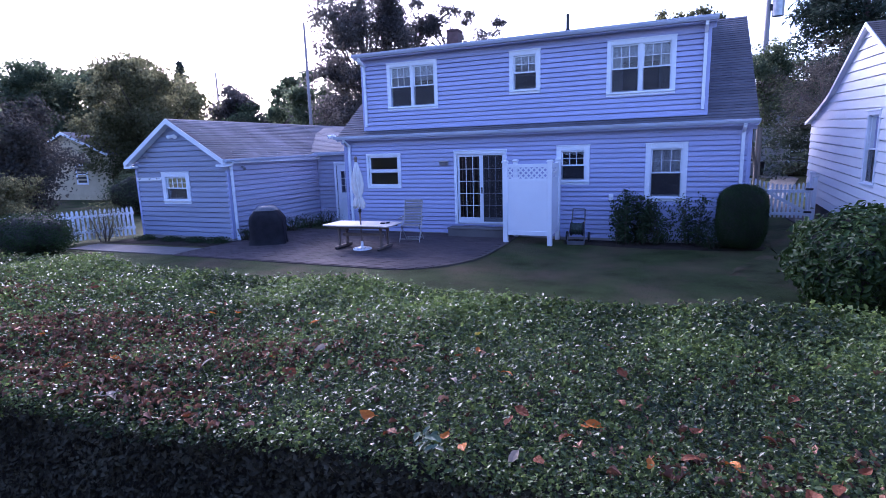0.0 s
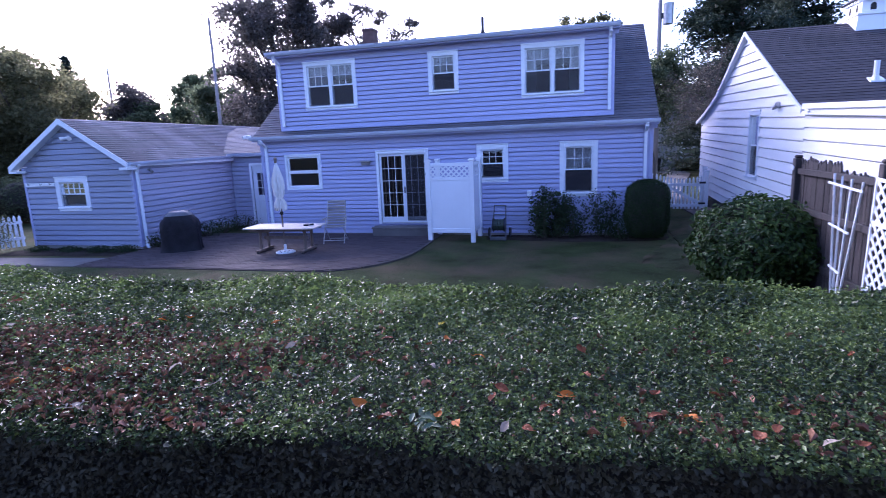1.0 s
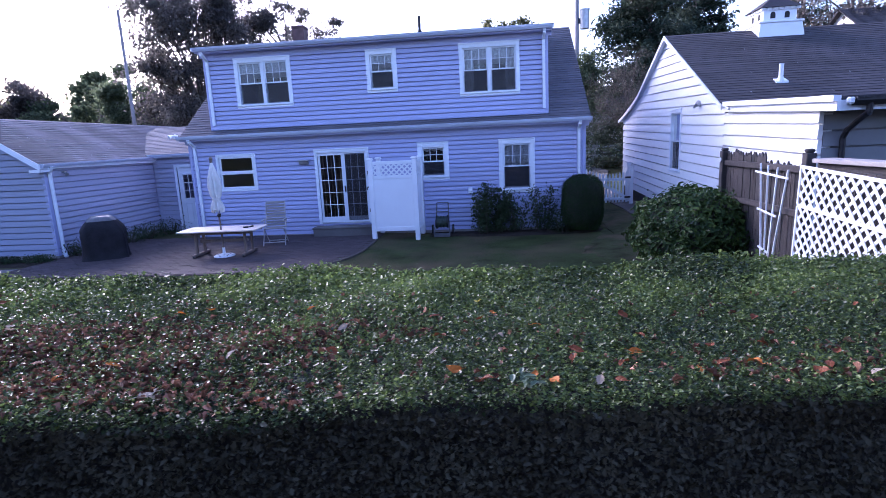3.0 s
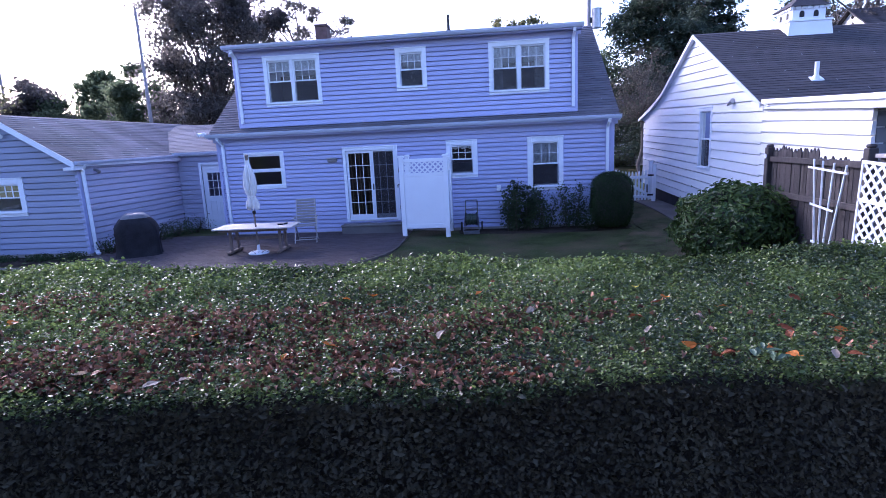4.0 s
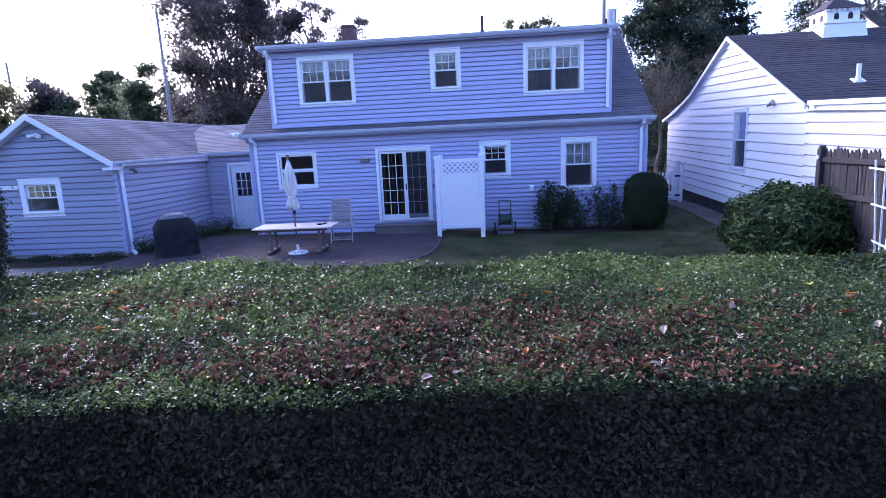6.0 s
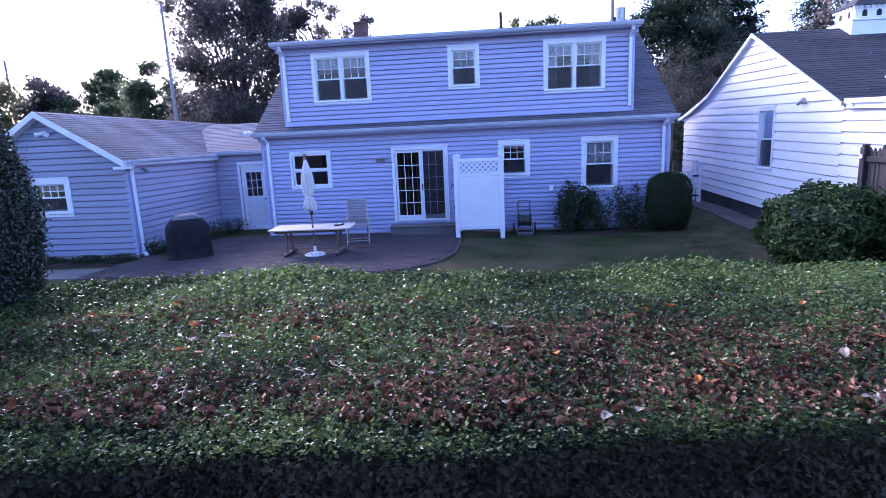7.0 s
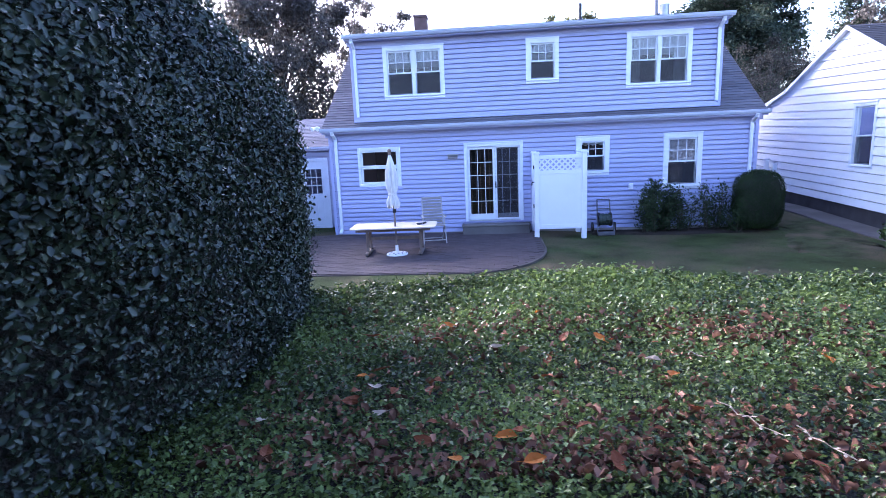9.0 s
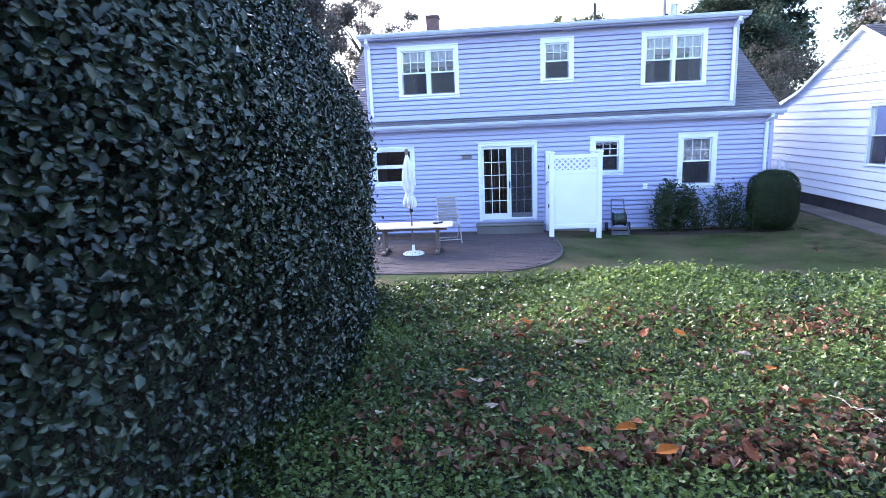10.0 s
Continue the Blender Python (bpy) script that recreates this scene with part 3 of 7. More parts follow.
for a, b in zip(edge[4:] + [(1.92, -1.2)], (edge[4:] + [(1.92, -1.2)])[1:]):
    hexa(bm, [(a[0], a[1], -0.06), (b[0], b[1], -0.06), (b[0] + 0.04, b[1] - 0.02, -0.06), (a[0] + 0.04, a[1] - 0.02, -0.06), (a[0], a[1], 0.015), (b[0], b[1], 0.015), (b[0] + 0.04, b[1] - 0.02, 0.01), (a[0] + 0.04, a[1] - 0.02, 0.01)])
tagged(part("kerb", bm, PATH_BROWN), "thin curved dark edging round the patio", "edging", kind="structure")


def bed(name, pts, label, mat=None, raise_by=1.0):
    bm = bmesh.new()
    rng = random.Random(3)
    ragged = 0.14 if mat else 0.04
    cxy = (sum(p[0] for p in pts) / len(pts), sum(p[1] for p in pts) / len(pts))
    c = Vector((*cxy, ground_height(*cxy) + 0.05 * raise_by))
    cv = bm.verts.new(c)
    mids, outs = [], []
    fine = []
    for p, q in zip(pts, pts[1:] + pts[:1]):
        for k in range(6):
            fine.append((p[0] + (q[0] - p[0]) * k / 6 + rng.uniform(-ragged, ragged), p[1] + (q[1] - p[1]) * k / 6 + rng.uniform(-ragged, ragged)))
    for p in fine:
        g = ground_height(*p)
        outs.append(bm.verts.new((p[0], p[1], g - 0.01)))
        q = (p[0] * 0.85 + c.x * 0.15, p[1] * 0.85 + c.y * 0.15)
        mids.append(bm.verts.new((*q, ground_height(*q) + rng.uniform(0.02, 0.05) * raise_by)))
    n = len(fine)
    for i in range(n):
        j = (i + 1) % n
        bm.faces.new([outs[i], outs[j], mids[j], mids[i]])
        bm.faces.new([mids[i], mids[j], cv])
    bmesh.ops.recalc_face_normals(bm, faces=bm.faces)
    tagged(part(name, bm, mat or SOIL, smooth=True), label, "turf" if mat else "flower bed", kind="structure")


bed("ground_bed_house", [(3.2, -0.03), (3.2, -0.7), (5.5, -0.95), (8.1, -0.9), (8.2, -0.03)], "dark soil bed along the house wall")
bed("ground_worn_patch", [(8.25, 1.8), (8.1, -0.5), (7.7, -1.6), (7.0, -3.4), (7.5, -4.4), (8.8, -3.9), (9.22, -2.4), (9.08, 1.9)], "worn brown turf beside the path", WORN, 0.35)
bed("ground_bed_garage", [(-10.3, -2.75), (-10.4, -3.9), (-6.0, -3.7), (-5.9, -2.75)], "dark soil bed in front of the garage")

# ---- the blue house ----
FRONT = wall_frame((0, 0, 0), (1, 0, 0), (0, -1, 0))
house = thing("house", "pale blue vinyl-sided house with long rear dormer and grey roof", "house")
XL, XR, DL, DR = -3.85, 7.68, -3.06, 6.68
W1, W2, W3 = (-2.17, -0.5, 3.74, 5.11), (1.68, 2.55, 3.97, 5.11), (4.28, 5.93, 3.73, 5.11)
WK, WS, WR, SL = (-3.05, -1.83, 1.37, 2.46), (3.0, 3.89, 1.47, 2.52), (5.3, 6.3, 1.03, 2.51), (-0.045, 1.575, 0.3, 2.46)


def inset(w, d=0.1):
    return (w[0] + d, w[1] - d, w[2] + d, w[3] - d)


LOW = [inset(WK, 0.08), inset(WS), inset(WR), (SL[0] + 0.09, SL[1] - 0.09, SL[2], SL[3] - 0.09)]
UP = [inset(W1), inset(W2), inset(W3)]
low_wall = wall_body("wall", FRONT, lambda z: (XL, XR), -0.2, 3.0, LOW, BLUE, house, label="ground-floor wall of lapped blue boards")
up_wall = wall_body("dormer_wall", FRONT, lambda z: (DL, DR), 3.0, 5.36, UP, BLUE, house, label="dormer wall of lapped blue boards")
SOFFIT_Y, RZ0, SLOPE, RIDGE = -0.15, 3.05, 0.69, 4.4
ridge_z = RZ0 + SLOPE * (RIDGE - SOFFIT_Y)


def solid_wall(name, parent, pts, t, mat, label=""):
    """An upright wall on a line: pts is its outline, t its thickness as a vector."""
    bm = bmesh.new()
    f = poly(bm, pts)
    r = bmesh.ops.extrude_face_region(bm, geom=[f])
    bmesh.ops.translate(bm, verts=[v for v in r["geom"] if isinstance(v, bmesh.types.BMVert)], vec=t)
    bmesh.ops.recalc_face_normals(bm, faces=bm.faces)
    return part(name, bm, mat, parent, label)


BACK = 8.9
for x, t in ((XL + 0.002, 0.16), (XR - 0.002, -0.16)):
    solid_wall("side_wall", house, [(x, 0.17, -0.2), (x, BACK, -0.2), (x, BACK, RZ0), (x, RIDGE, ridge_z - 0.06), (x, 0.17, RZ0 + 0.14)], (t, 0, 0), BLUE)
for x, t in ((DL, 0.12), (DR, -0.12)):
    solid_wall("dormer_cheek", house, [(x, 0.162, 3.1), (x, RIDGE - 0.1, ridge_z - 0.15), (x, 0.162, 5.35)], (t, 0, 0), BLUE)
solid_wall("back_wall", house, [(XL, BACK, -0.2), (XR, BACK, -0.2), (XR, BACK, 3.0), (XL, BACK, 3.0)], (0, 0.16, 0), BLUE)
# unseen floors and inner walls, added so the windows look into darkness
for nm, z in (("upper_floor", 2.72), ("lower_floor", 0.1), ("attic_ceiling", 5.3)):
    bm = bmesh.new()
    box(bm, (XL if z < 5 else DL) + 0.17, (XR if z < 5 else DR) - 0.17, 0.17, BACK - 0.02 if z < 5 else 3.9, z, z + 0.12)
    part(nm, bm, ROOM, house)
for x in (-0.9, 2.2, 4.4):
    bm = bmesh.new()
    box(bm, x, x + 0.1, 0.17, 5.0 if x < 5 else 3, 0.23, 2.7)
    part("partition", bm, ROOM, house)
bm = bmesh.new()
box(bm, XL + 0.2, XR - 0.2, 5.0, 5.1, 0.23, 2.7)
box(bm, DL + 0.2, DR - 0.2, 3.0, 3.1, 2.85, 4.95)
part("dark_backing_wall", bm, ROOM, house)
STEP = 0.127
siding(low_wall, FRONT, lambda z: (XL + 0.07, XR - 0.07), 0.02, 2.9, LOW, STEP, BLUE)
siding(up_wall, FRONT, lambda z: (DL + 0.06, DR - 0.06), 3.2, 5.3, UP, STEP, BLUE)
for x0, x1, z0, z1 in ((XL - 0.012, XL + 0.075, 0.0, 2.95), (XR - 0.075, XR + 0.012, 0.0, 2.95), (DL - 0.012, DL + 0.065, 3.2, 5.3), (DR - 0.065, DR + 0.012, 3.2, 5.3)):
    bm = bmesh.new()
    box(bm, x0, x1, -0.042, 0.034, z0, z1, None, 0.004)
    part("corner_board", bm, BLUE, house)
bm = bmesh.new()
box(bm, DL - 0.01, DR + 0.01, -0.045, 0.034, 3.165, 3.203, None, 0.004)
part("flashing", bm, BLUE, house)
bm = bmesh.new()
box(bm, XL - 0.02, XR + 0.02, -0.03, 0.165, -0.25, 0.03, None)
part("foundation", bm, CONCRETE, house)
# roof: the main slopes show beside the dormer and as a narrow strip under it
EX0, EX1, EY = XL - 0.13, XR + 0.12, -0.3
ez = RZ0 + SLOPE * (EY - SOFFIT_Y)
bm = bmesh.new()
shingles(bm, (EX0, EY, ez), (EX1, EY, ez), (EX1, 0.0, RZ0 + SLOPE * 0.15), (EX0, 0.0, RZ0 + SLOPE * 0.15), 3)
shingles(bm, (EX0, 0.0, RZ0 + SLOPE * 0.15), (DL, 0.0, RZ0 + SLOPE * 0.15), (DL, RIDGE, ridge_z), (EX0, RIDGE, ridge_z), 40)
shingles(bm, (DR, 0.0, RZ0 + SLOPE * 0.15), (EX1, 0.0, RZ0 + SLOPE * 0.15), (EX1, RIDGE, ridge_z), (DR, RIDGE, ridge_z), 40)
shingles(bm, (EX0, BACK + 0.3, RZ0), (EX1, BACK + 0.3, RZ0), (EX1, RIDGE, ridge_z), (EX0, RIDGE, ridge_z), 30)
tagged(part("roof", bm, MAIN_ROOF, house, "weathered grey shingle roof"), kind="stuff")
bm = bmesh.new()
for a, b in ((EX0, DL), (DR, EX1)):
    slab(bm, (a, EY, ez), (b, EY, ez), (b, RIDGE, ridge_z), (a, RIDGE, ridge_z), 0.07)
slab(bm, (DL, EY, ez), (DR, EY, ez), (DR, -0.005, RZ0 + SLOPE * 0.14), (DL, -0.005, RZ0 + SLOPE * 0.14), 0.05)
slab(bm, (EX0, BACK + 0.3, RZ0), (EX1, BACK + 0.3, RZ0), (EX1, RIDGE, ridge_z), (EX0, RIDGE, ridge_z), 0.07)
part("roof_deck", bm, TRIM, house)
bm = bmesh.new()
DZ, DEY = 5.42, -0.32
shingles(bm, (DL - 0.12, DEY, DZ), (DR + 0.12, DEY, DZ), (DR + 0.12, RIDGE, ridge_z + 0.03), (DL - 0.12, RIDGE, ridge_z + 0.03), 24)
tagged(part("dormer_roof", bm, MAIN_ROOF, house, "weathered grey shingle roof"), kind="stuff")
bm = bmesh.new()
slab(bm, (DL - 0.12, DEY, DZ), (DR + 0.12, DEY, DZ), (DR + 0.12, RIDGE, ridge_z + 0.03), (DL - 0.12, RIDGE, ridge_z + 0.03), 0.06)
part("dormer_roof_deck", bm, TRIM, house)
for nm, x0, x1, z in (("soffit", XL - 0.1, XR + 0.1, 2.88), ("dormer_soffit", DL - 0.1, DR + 0.1, 5.29)):
    bm = bmesh.new()
    box(bm, x0, x1, -0.29, 0.0, z, z + 0.02)
    box(bm, x0, x1, -0.31, -0.29, z - 0.01, z + 0.1, None, 0.003)
    box(bm, x0, x1, -0.036, 0.0, z - 0.1, z - 0.002, None, 0.003)
    part(nm, bm, BLUE, house)
gutter("gutter", (XL - 0.14, -0.312, 3.02), (XR + 0.13, -0.312, 3.02), house, 0.1)
gutter("dormer_gutter", (DL - 0.13, -0.322, 5.42), (DR + 0.13, -0.322, 5.42), house, 0.1)
for x, z0, z1, low in ((XL + 0.2, 2.92, 0.15, 1), (XR - 0.18, 2.92, 0.15, 1), (DL + 0.12, 5.3, 3.3, 0), (DR - 0.11, 5.3, 3.3, 0)):
    downspout(house, [(x, -0.37, z0), (x, -0.33, z0 - 0.06), (x, -0.07, z0 - 0.2), (x, -0.07, z1)] + ([(x, -0.2, z1 - 0.08)] if low else []))
sash_window(house, FRONT, *W1, units=2, curtain=0.5, label="pair of white double-hung windows with lace valances")
sash_window(house, FRONT, *W2, units=1, curtain=0.5, casing=0.12, label="single white double-hung window with valance")
sash_window(house, FRONT, *W3, units=2, curtain=0.5, side_curtain=True, label="pair of white double-hung windows with curtains")
sash_window(house, FRONT, *WS, units=1, casing=0.13, curtain=0.25, label="small white double-hung window")
sash_window(house, FRONT, *WR, units=1, casing=0.13, curtain=1.0, label="tall white double-hung window with lace curtain")
# the awning window over the table: two wide panes
bm = bmesh.new()
ring(bm, *WK, 0.08, -0.01, 0.045, FRONT)
kit = part("window", bm, TRIM, house, "white awning window with two wide panes")
u0, u1, z0, z1 = inset(WK, 0.08)
zm = (z0 + z1) / 2
for q0, q1 in ((z0, zm), (zm, z1)):
    bm = bmesh.new()
    ring(bm, u0, u1, q0, q1, 0.05, -0.05, 0.012, FRONT)
    part("sash", bm, TRIM, kit)
    bm = bmesh.new()
    box(bm, u0 + 0.045, u1 - 0.045, -0.03, -0.025, q0 + 0.045, q1 - 0.045, FRONT)
    part("pane", bm, GLASS, kit).visible_shadow = False


def sliding_door():
    u0, u1, z0, z1 = SL
    m = FRONT
    bm = bmesh.new()
    c = 0.09
    box(bm, u0, u0 + c, -0.01, 0.05, z0, z1, m, 0.005)
    box(bm, u1 - c, u1, -0.01, 0.05, z0, z1, m, 0.005)
    box(bm, u0 + c, u1 - c, -0.01, 0.05, z1 - c, z1, m, 0.005)
    box(bm, u0 - 0.01, u1 + 0.01, 0.0, 0.06, z1 - 0.01, z1 + 0.025, m, 0.004)
    door = part("sliding_door", bm, TRIM, house, "white sliding glass door with grid panes")
    bm = bmesh.new()
    box(bm, u0 + c, u1 - c, -0.12, 0.03, z0, z0 + 0.035, m, 0.004)
    part("threshold", bm, ALU, door)
    a, b, mid = u0 + c, u1 - c, (u0 + u1) / 2
    for nm, s0, s1, v, mat in (("fixed_leaf", a, mid + 0.04, -0.02, TRIM), ("sliding_leaf", mid - 0.03, b, -0.075, TRIM)):
        bm = bmesh.new()
        box(bm, s0, s0 + 0.065, v - 0.02, v + 0.02, z0 + 0.036, z1 - c, m, 0.004)
        box(bm, s1 - 0.065, s1, v - 0.02, v + 0.02, z0 + 0.036, z1 - c, m, 0.004)
        box(bm, s0 + 0.065, s1 - 0.065, v - 0.02, v + 0.02, z1 - c - 0.075, z1 - c, m, 0.004)
        box(bm, s0 + 0.065, s1 - 0.065, v - 0.02, v + 0.02, z0 + 0.036, z0 + 0.2, m, 0.004)
        part(nm, bm, mat, door)
        g0, g1, h0, h1 = s0 + 0.065, s1 - 0.065, z0 + 0.2, z1 - c - 0.075
        bm = bmesh.new()
        box(bm, g0, g1, v - 0.004, v + 0.002, h0, h1, m)
        part("pane", bm, GLASS, door).visible_shadow = False
        for i in range(1, 3):
            x = g0 + (g1 - g0) * i / 3
            bm = bmesh.new()
            box(bm, x - 0.008, x + 0.008, v + 0.0025, v + 0.013, h0, h1, m)
            part("glazing_bar", bm, TRIM, door)
        for j in range(1, 5):
            z = h0 + (h1 - h0) * j / 5
            bm = bmesh.new()
            box(bm, g0, g1, v + 0.0028, v + 0.0135, z - 0.008, z + 0.008, m)
            part("glazing_bar", bm, TRIM, door)
    for i in range(11):
        x = a + 0.1 + (b - a - 0.2) * i / 10
        bm = bmesh.new()
        box(bm, x - 0.009, x + 0.009, -0.19, -0.15, z0 + 0.1, z1 - c - 0.03, m)
        part("vertical_blind", bm, SLING, door, "dull taupe blind slat behind the glass")
    # insect screen leaf in front of the right half
    bm = bmesh.new()
    s0, s1 = mid + 0.045, b
    ring(bm, s0, s1, z0 + 0.036, z1 - c, 0.045, -0.012, 0.012, m)
    part("screen_frame", bm, TRIM, door)
    bm = bmesh.new()
    box(bm, s0 + 0.04, s1 - 0.04, -0.001, 0.001, z0 + 0.075, z1 - c - 0.04, m)
    part("insect_screen", bm, SCREEN, door, "dark insect screen")
    bm = bmesh.new()
    box(bm, mid + 0.035, mid + 0.07, 0.013, 0.05, 1.22, 1.4, m, 0.006)
    part("door_handle", bm, DARK_METAL, door, "black door handle")


sliding_door()
step = thing("door_step", "low grey concrete step at the sliding door", "step", (0.8, -0.3, 0))
bm = bmesh.new()
box(bm, -0.12, 1.72, -0.46, -0.045, -0.04, 0.2, None, 0.015)
part("block", bm, PATH_GREY, step)
bm = bmesh.new()
box(bm, -0.14, 1.74, -0.48, -0.044, 0.2, 0.245, None, 0.01)
part("tread", bm, PATH_GREY, step)
lamp = thing("wall_lamp", "small dark box-shaped wall lamp, unlit", "wall lamp", (-0.35, -0.05, 2.13))
bm = bmesh.new()
box(bm, -0.51, -0.2, -0.14, -0.026, 2.16, 2.2, None, 0.006)
part("hood", bm, GREY_METAL, lamp)
bm = bmesh.new()
box(bm, -0.49, -0.22, -0.11, -0.026, 2.07, 2.16, None, 0.01)
part("lens", bm, COVER_GREY, lamp, "grey ribbed lens")
outlet = thing("outlet_box", "small white outdoor outlet cover on the siding", "outlet", (4.47, -0.05, 1.14))
bm = bmesh.new()
box(bm, 4.41, 4.53, -0.075, -0.02, 1.06, 1.22, None, 0.008)
part("cover", bm, VINYL, outlet)
bm = bmesh.new()
box(bm, 4.44, 4.5, -0.085, -0.075, 1.1, 1.18, None, 0.004)
part("flap", bm, VINYL, outlet)
chimney = thing("chimney", "short dark red brick chimney on the ridge", "chimney", (-1.6, 4.2, 5.9))
bm = bmesh.new()
box(bm, -1.81, -1.39, 3.97, 4.43, 5.6, 6.68, None, 0.006)
part("shaft", bm, BRICK, chimney)
bm = bmesh.new()
box(bm, -1.83, -1.37, 3.95, 4.45, 6.68, 6.78, None, 0.015)
part("cap", bm, BRICK, chimney)
vent = thing("vent_pipe", "thin dark plumbing vent pipe on the dormer roof", "vent pipe", (3.17, 0.5, 5.6))
bm = bmesh.new()
rod(bm, (3.17, 0.5, 5.45), (3.17, 0.5, 6.02), 0.04, sides=12)
part("pipe", bm, DARK_METAL, vent)
bm = bmesh.new()
rod(bm, (3.17, 0.5, 5.54), (3.17, 0.5, 5.64), 0.1, 0.05, 12)
part("boot", bm, DARK_METAL, vent)
flood = thing("floodlight", "white twin floodlight under the eave corner", "floodlight", (-4.1, -0.2, 2.95))
bm = bmesh.new()
rod(bm, (-4.02, -0.25, 3.03), (-4.1, -0.28, 3.06), 0.05, sides=10)
part("base", bm, VINYL, flood)
for dx in (-0.1, 0.06):
    bm = bmesh.new()
    rod(bm, (-4.08 + dx * 0.3, -0.3, 3.06), (-4.08 + dx, -0.42, 3.02), 0.035, 0.06, 10)
    part("head", bm, VINYL, flood)

# ---- garage and breezeway ----
garage = thing("garage", "pale blue vinyl-sided garage with gabled grey roof", "garage", (-8.3, 1, 0))
GX0, GX1, GY, GAX, GAZ, GEZ = -10.12, -6.25, -2.7, -8.22, 3.6, 2.4
GF = wall_frame((0, GY, 0), (1, 0, 0), (0, -1, 0))
GWIN = (-8.98, -7.8, 1.09, 2.08)


def gable(z):
    if z <= GEZ:
        return (GX0, GX1)
    t = (z - GEZ) / (GAZ - GEZ)
    return (GX0 + (GAX - GX0) * t, GX1 + (GAX - GX1) * t)


gwall = wall_body("wall", GF, gable, -0.15, GAZ - 0.03, [inset(GWIN)], SHADED_BLUE, garage, label="gable wall of grey-blue lapped boards, darkened for its shaded side")
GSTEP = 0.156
siding(gwall, GF, gable, 0.08, GAZ - 0.06, [inset(GWIN)], GSTEP, SHADED_BLUE)
GS = wall_frame((GX1, 0, 0), (0, 1, 0), (1, 0, 0))
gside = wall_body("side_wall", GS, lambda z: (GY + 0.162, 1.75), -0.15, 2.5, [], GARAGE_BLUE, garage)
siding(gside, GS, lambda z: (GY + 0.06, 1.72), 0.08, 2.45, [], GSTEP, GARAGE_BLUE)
BY = 1.75
BF = wall_frame((0, BY, 0), (1, 0, 0), (0, -1, 0))
DOOR = (-5.5, -4.48, 0.05, 2.2)
bopen = [(DOOR[0] + 0.09, DOOR[1] - 0.09, DOOR[2], DOOR[3] - 0.09)]
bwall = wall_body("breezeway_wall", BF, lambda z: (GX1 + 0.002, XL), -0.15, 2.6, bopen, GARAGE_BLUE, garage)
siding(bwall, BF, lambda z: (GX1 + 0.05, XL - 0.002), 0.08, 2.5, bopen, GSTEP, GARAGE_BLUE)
solid_wall("far_wall", garage, [(GX0, GY + 0.162, -0.1), (GX0, 7, -0.1), (GX0, 7, GEZ), (GX0, GY + 0.162, GEZ)], (0.16, 0, 0), BLUE)
solid_wall("rear_wall", garage, [(GX0, 7, -0.1), (XL, 7, -0.1), (XL, 7, GEZ), (GX0, 7, GEZ)], (0, 0.16, 0), BLUE)
# unseen inner wall and ceiling, added to keep the garage window dark
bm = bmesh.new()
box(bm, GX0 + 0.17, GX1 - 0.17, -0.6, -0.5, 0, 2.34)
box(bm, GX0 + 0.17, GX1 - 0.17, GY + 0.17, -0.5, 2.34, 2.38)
part("dark_backing_wall", bm, ROOM, garage)
bm = bmesh.new()
box(bm, GX1 - 0.07, GX1 + 0.026, GY - 0.03, GY + 0.07, 0.05, 2.42, None, 0.004)
part("corner_board", bm, BLUE, garage)
bm = bmesh.new()
box(bm, GX0 - 0.02, GX0 + 0.07, GY - 0.042, GY + 0.034, 0.05, 2.36, None, 0.004)
part("corner_board", bm, BLUE, garage)
bm = bmesh.new()
box(bm, GX0 - 0.02, GX1 + 0.02, GY - 0.02, GY + 0.15, -0.2, 0.09)
box(bm, GX1 - 0.1, GX1 + 0.02, GY + 0.16, BY, -0.2, 0.085)
part("foundation", bm, CONCRETE, garage)
sash_window(garage, GF, *GWIN, casing=0.15, curtain=0.5, grid=(4, 2), label="white double-hung garage window")
GE = GEZ + 0.02
gsl = (GAZ + 0.1 - GE) / (GAX - GX0 + 0.14)
bm = bmesh.new()
YF, YB = GY - 0.28, 7.2
shingles(bm, (GX1 + 0.16, YF, GE), (GX1 + 0.16, YB, GE), (GAX, YB, GAZ + 0.1), (GAX, YF, GAZ + 0.1), 22, 0.012)
shingles(bm, (GX0 - 0.16, YF, GE), (GX0 - 0.16, YB, GE), (GAX, YB, GAZ + 0.1), (GAX, YF, GAZ + 0.1), 22)
shingles(bm, (-7.6, BY - 0.25, 2.56), (XL - 0.002, BY - 0.25, 2.56), (XL - 0.002, 4.3, 3.56), (-7.6, 4.3, 3.56), 20, 0.008)
tagged(part("roof", bm, GREY_ROOF, garage, "weathered grey shingle roof with dark streaks"), kind="stuff")
bm = bmesh.new()
slab(bm, (GX1 + 0.16, YF, GE), (GX1 + 0.16, YB, GE), (GAX, YB, GAZ + 0.1), (GAX, YF, GAZ + 0.1), 0.06)
slab(bm, (GX0 - 0.16, YF, GE), (GX0 - 0.16, YB, GE), (GAX, YB, GAZ + 0.1), (GAX, YF, GAZ + 0.1), 0.06)
slab(bm, (GX1 - 0.3, BY - 0.25, 2.56), (XL - 0.002, BY - 0.25, 2.56), (XL - 0.002, 4.3, 3.56), (GX1 - 0.3, 4.3, 3.56), 0.06)
slab(bm, (GX1 - 0.3, 7.2, 2.5), (XL - 0.002, 7.2, 2.5), (XL - 0.002, 4.3, 3.55), (GX1 - 0.3, 4.3, 3.55), 0.06)
part("roof_deck", bm, TRIM, garage)
bm = bmesh.new()
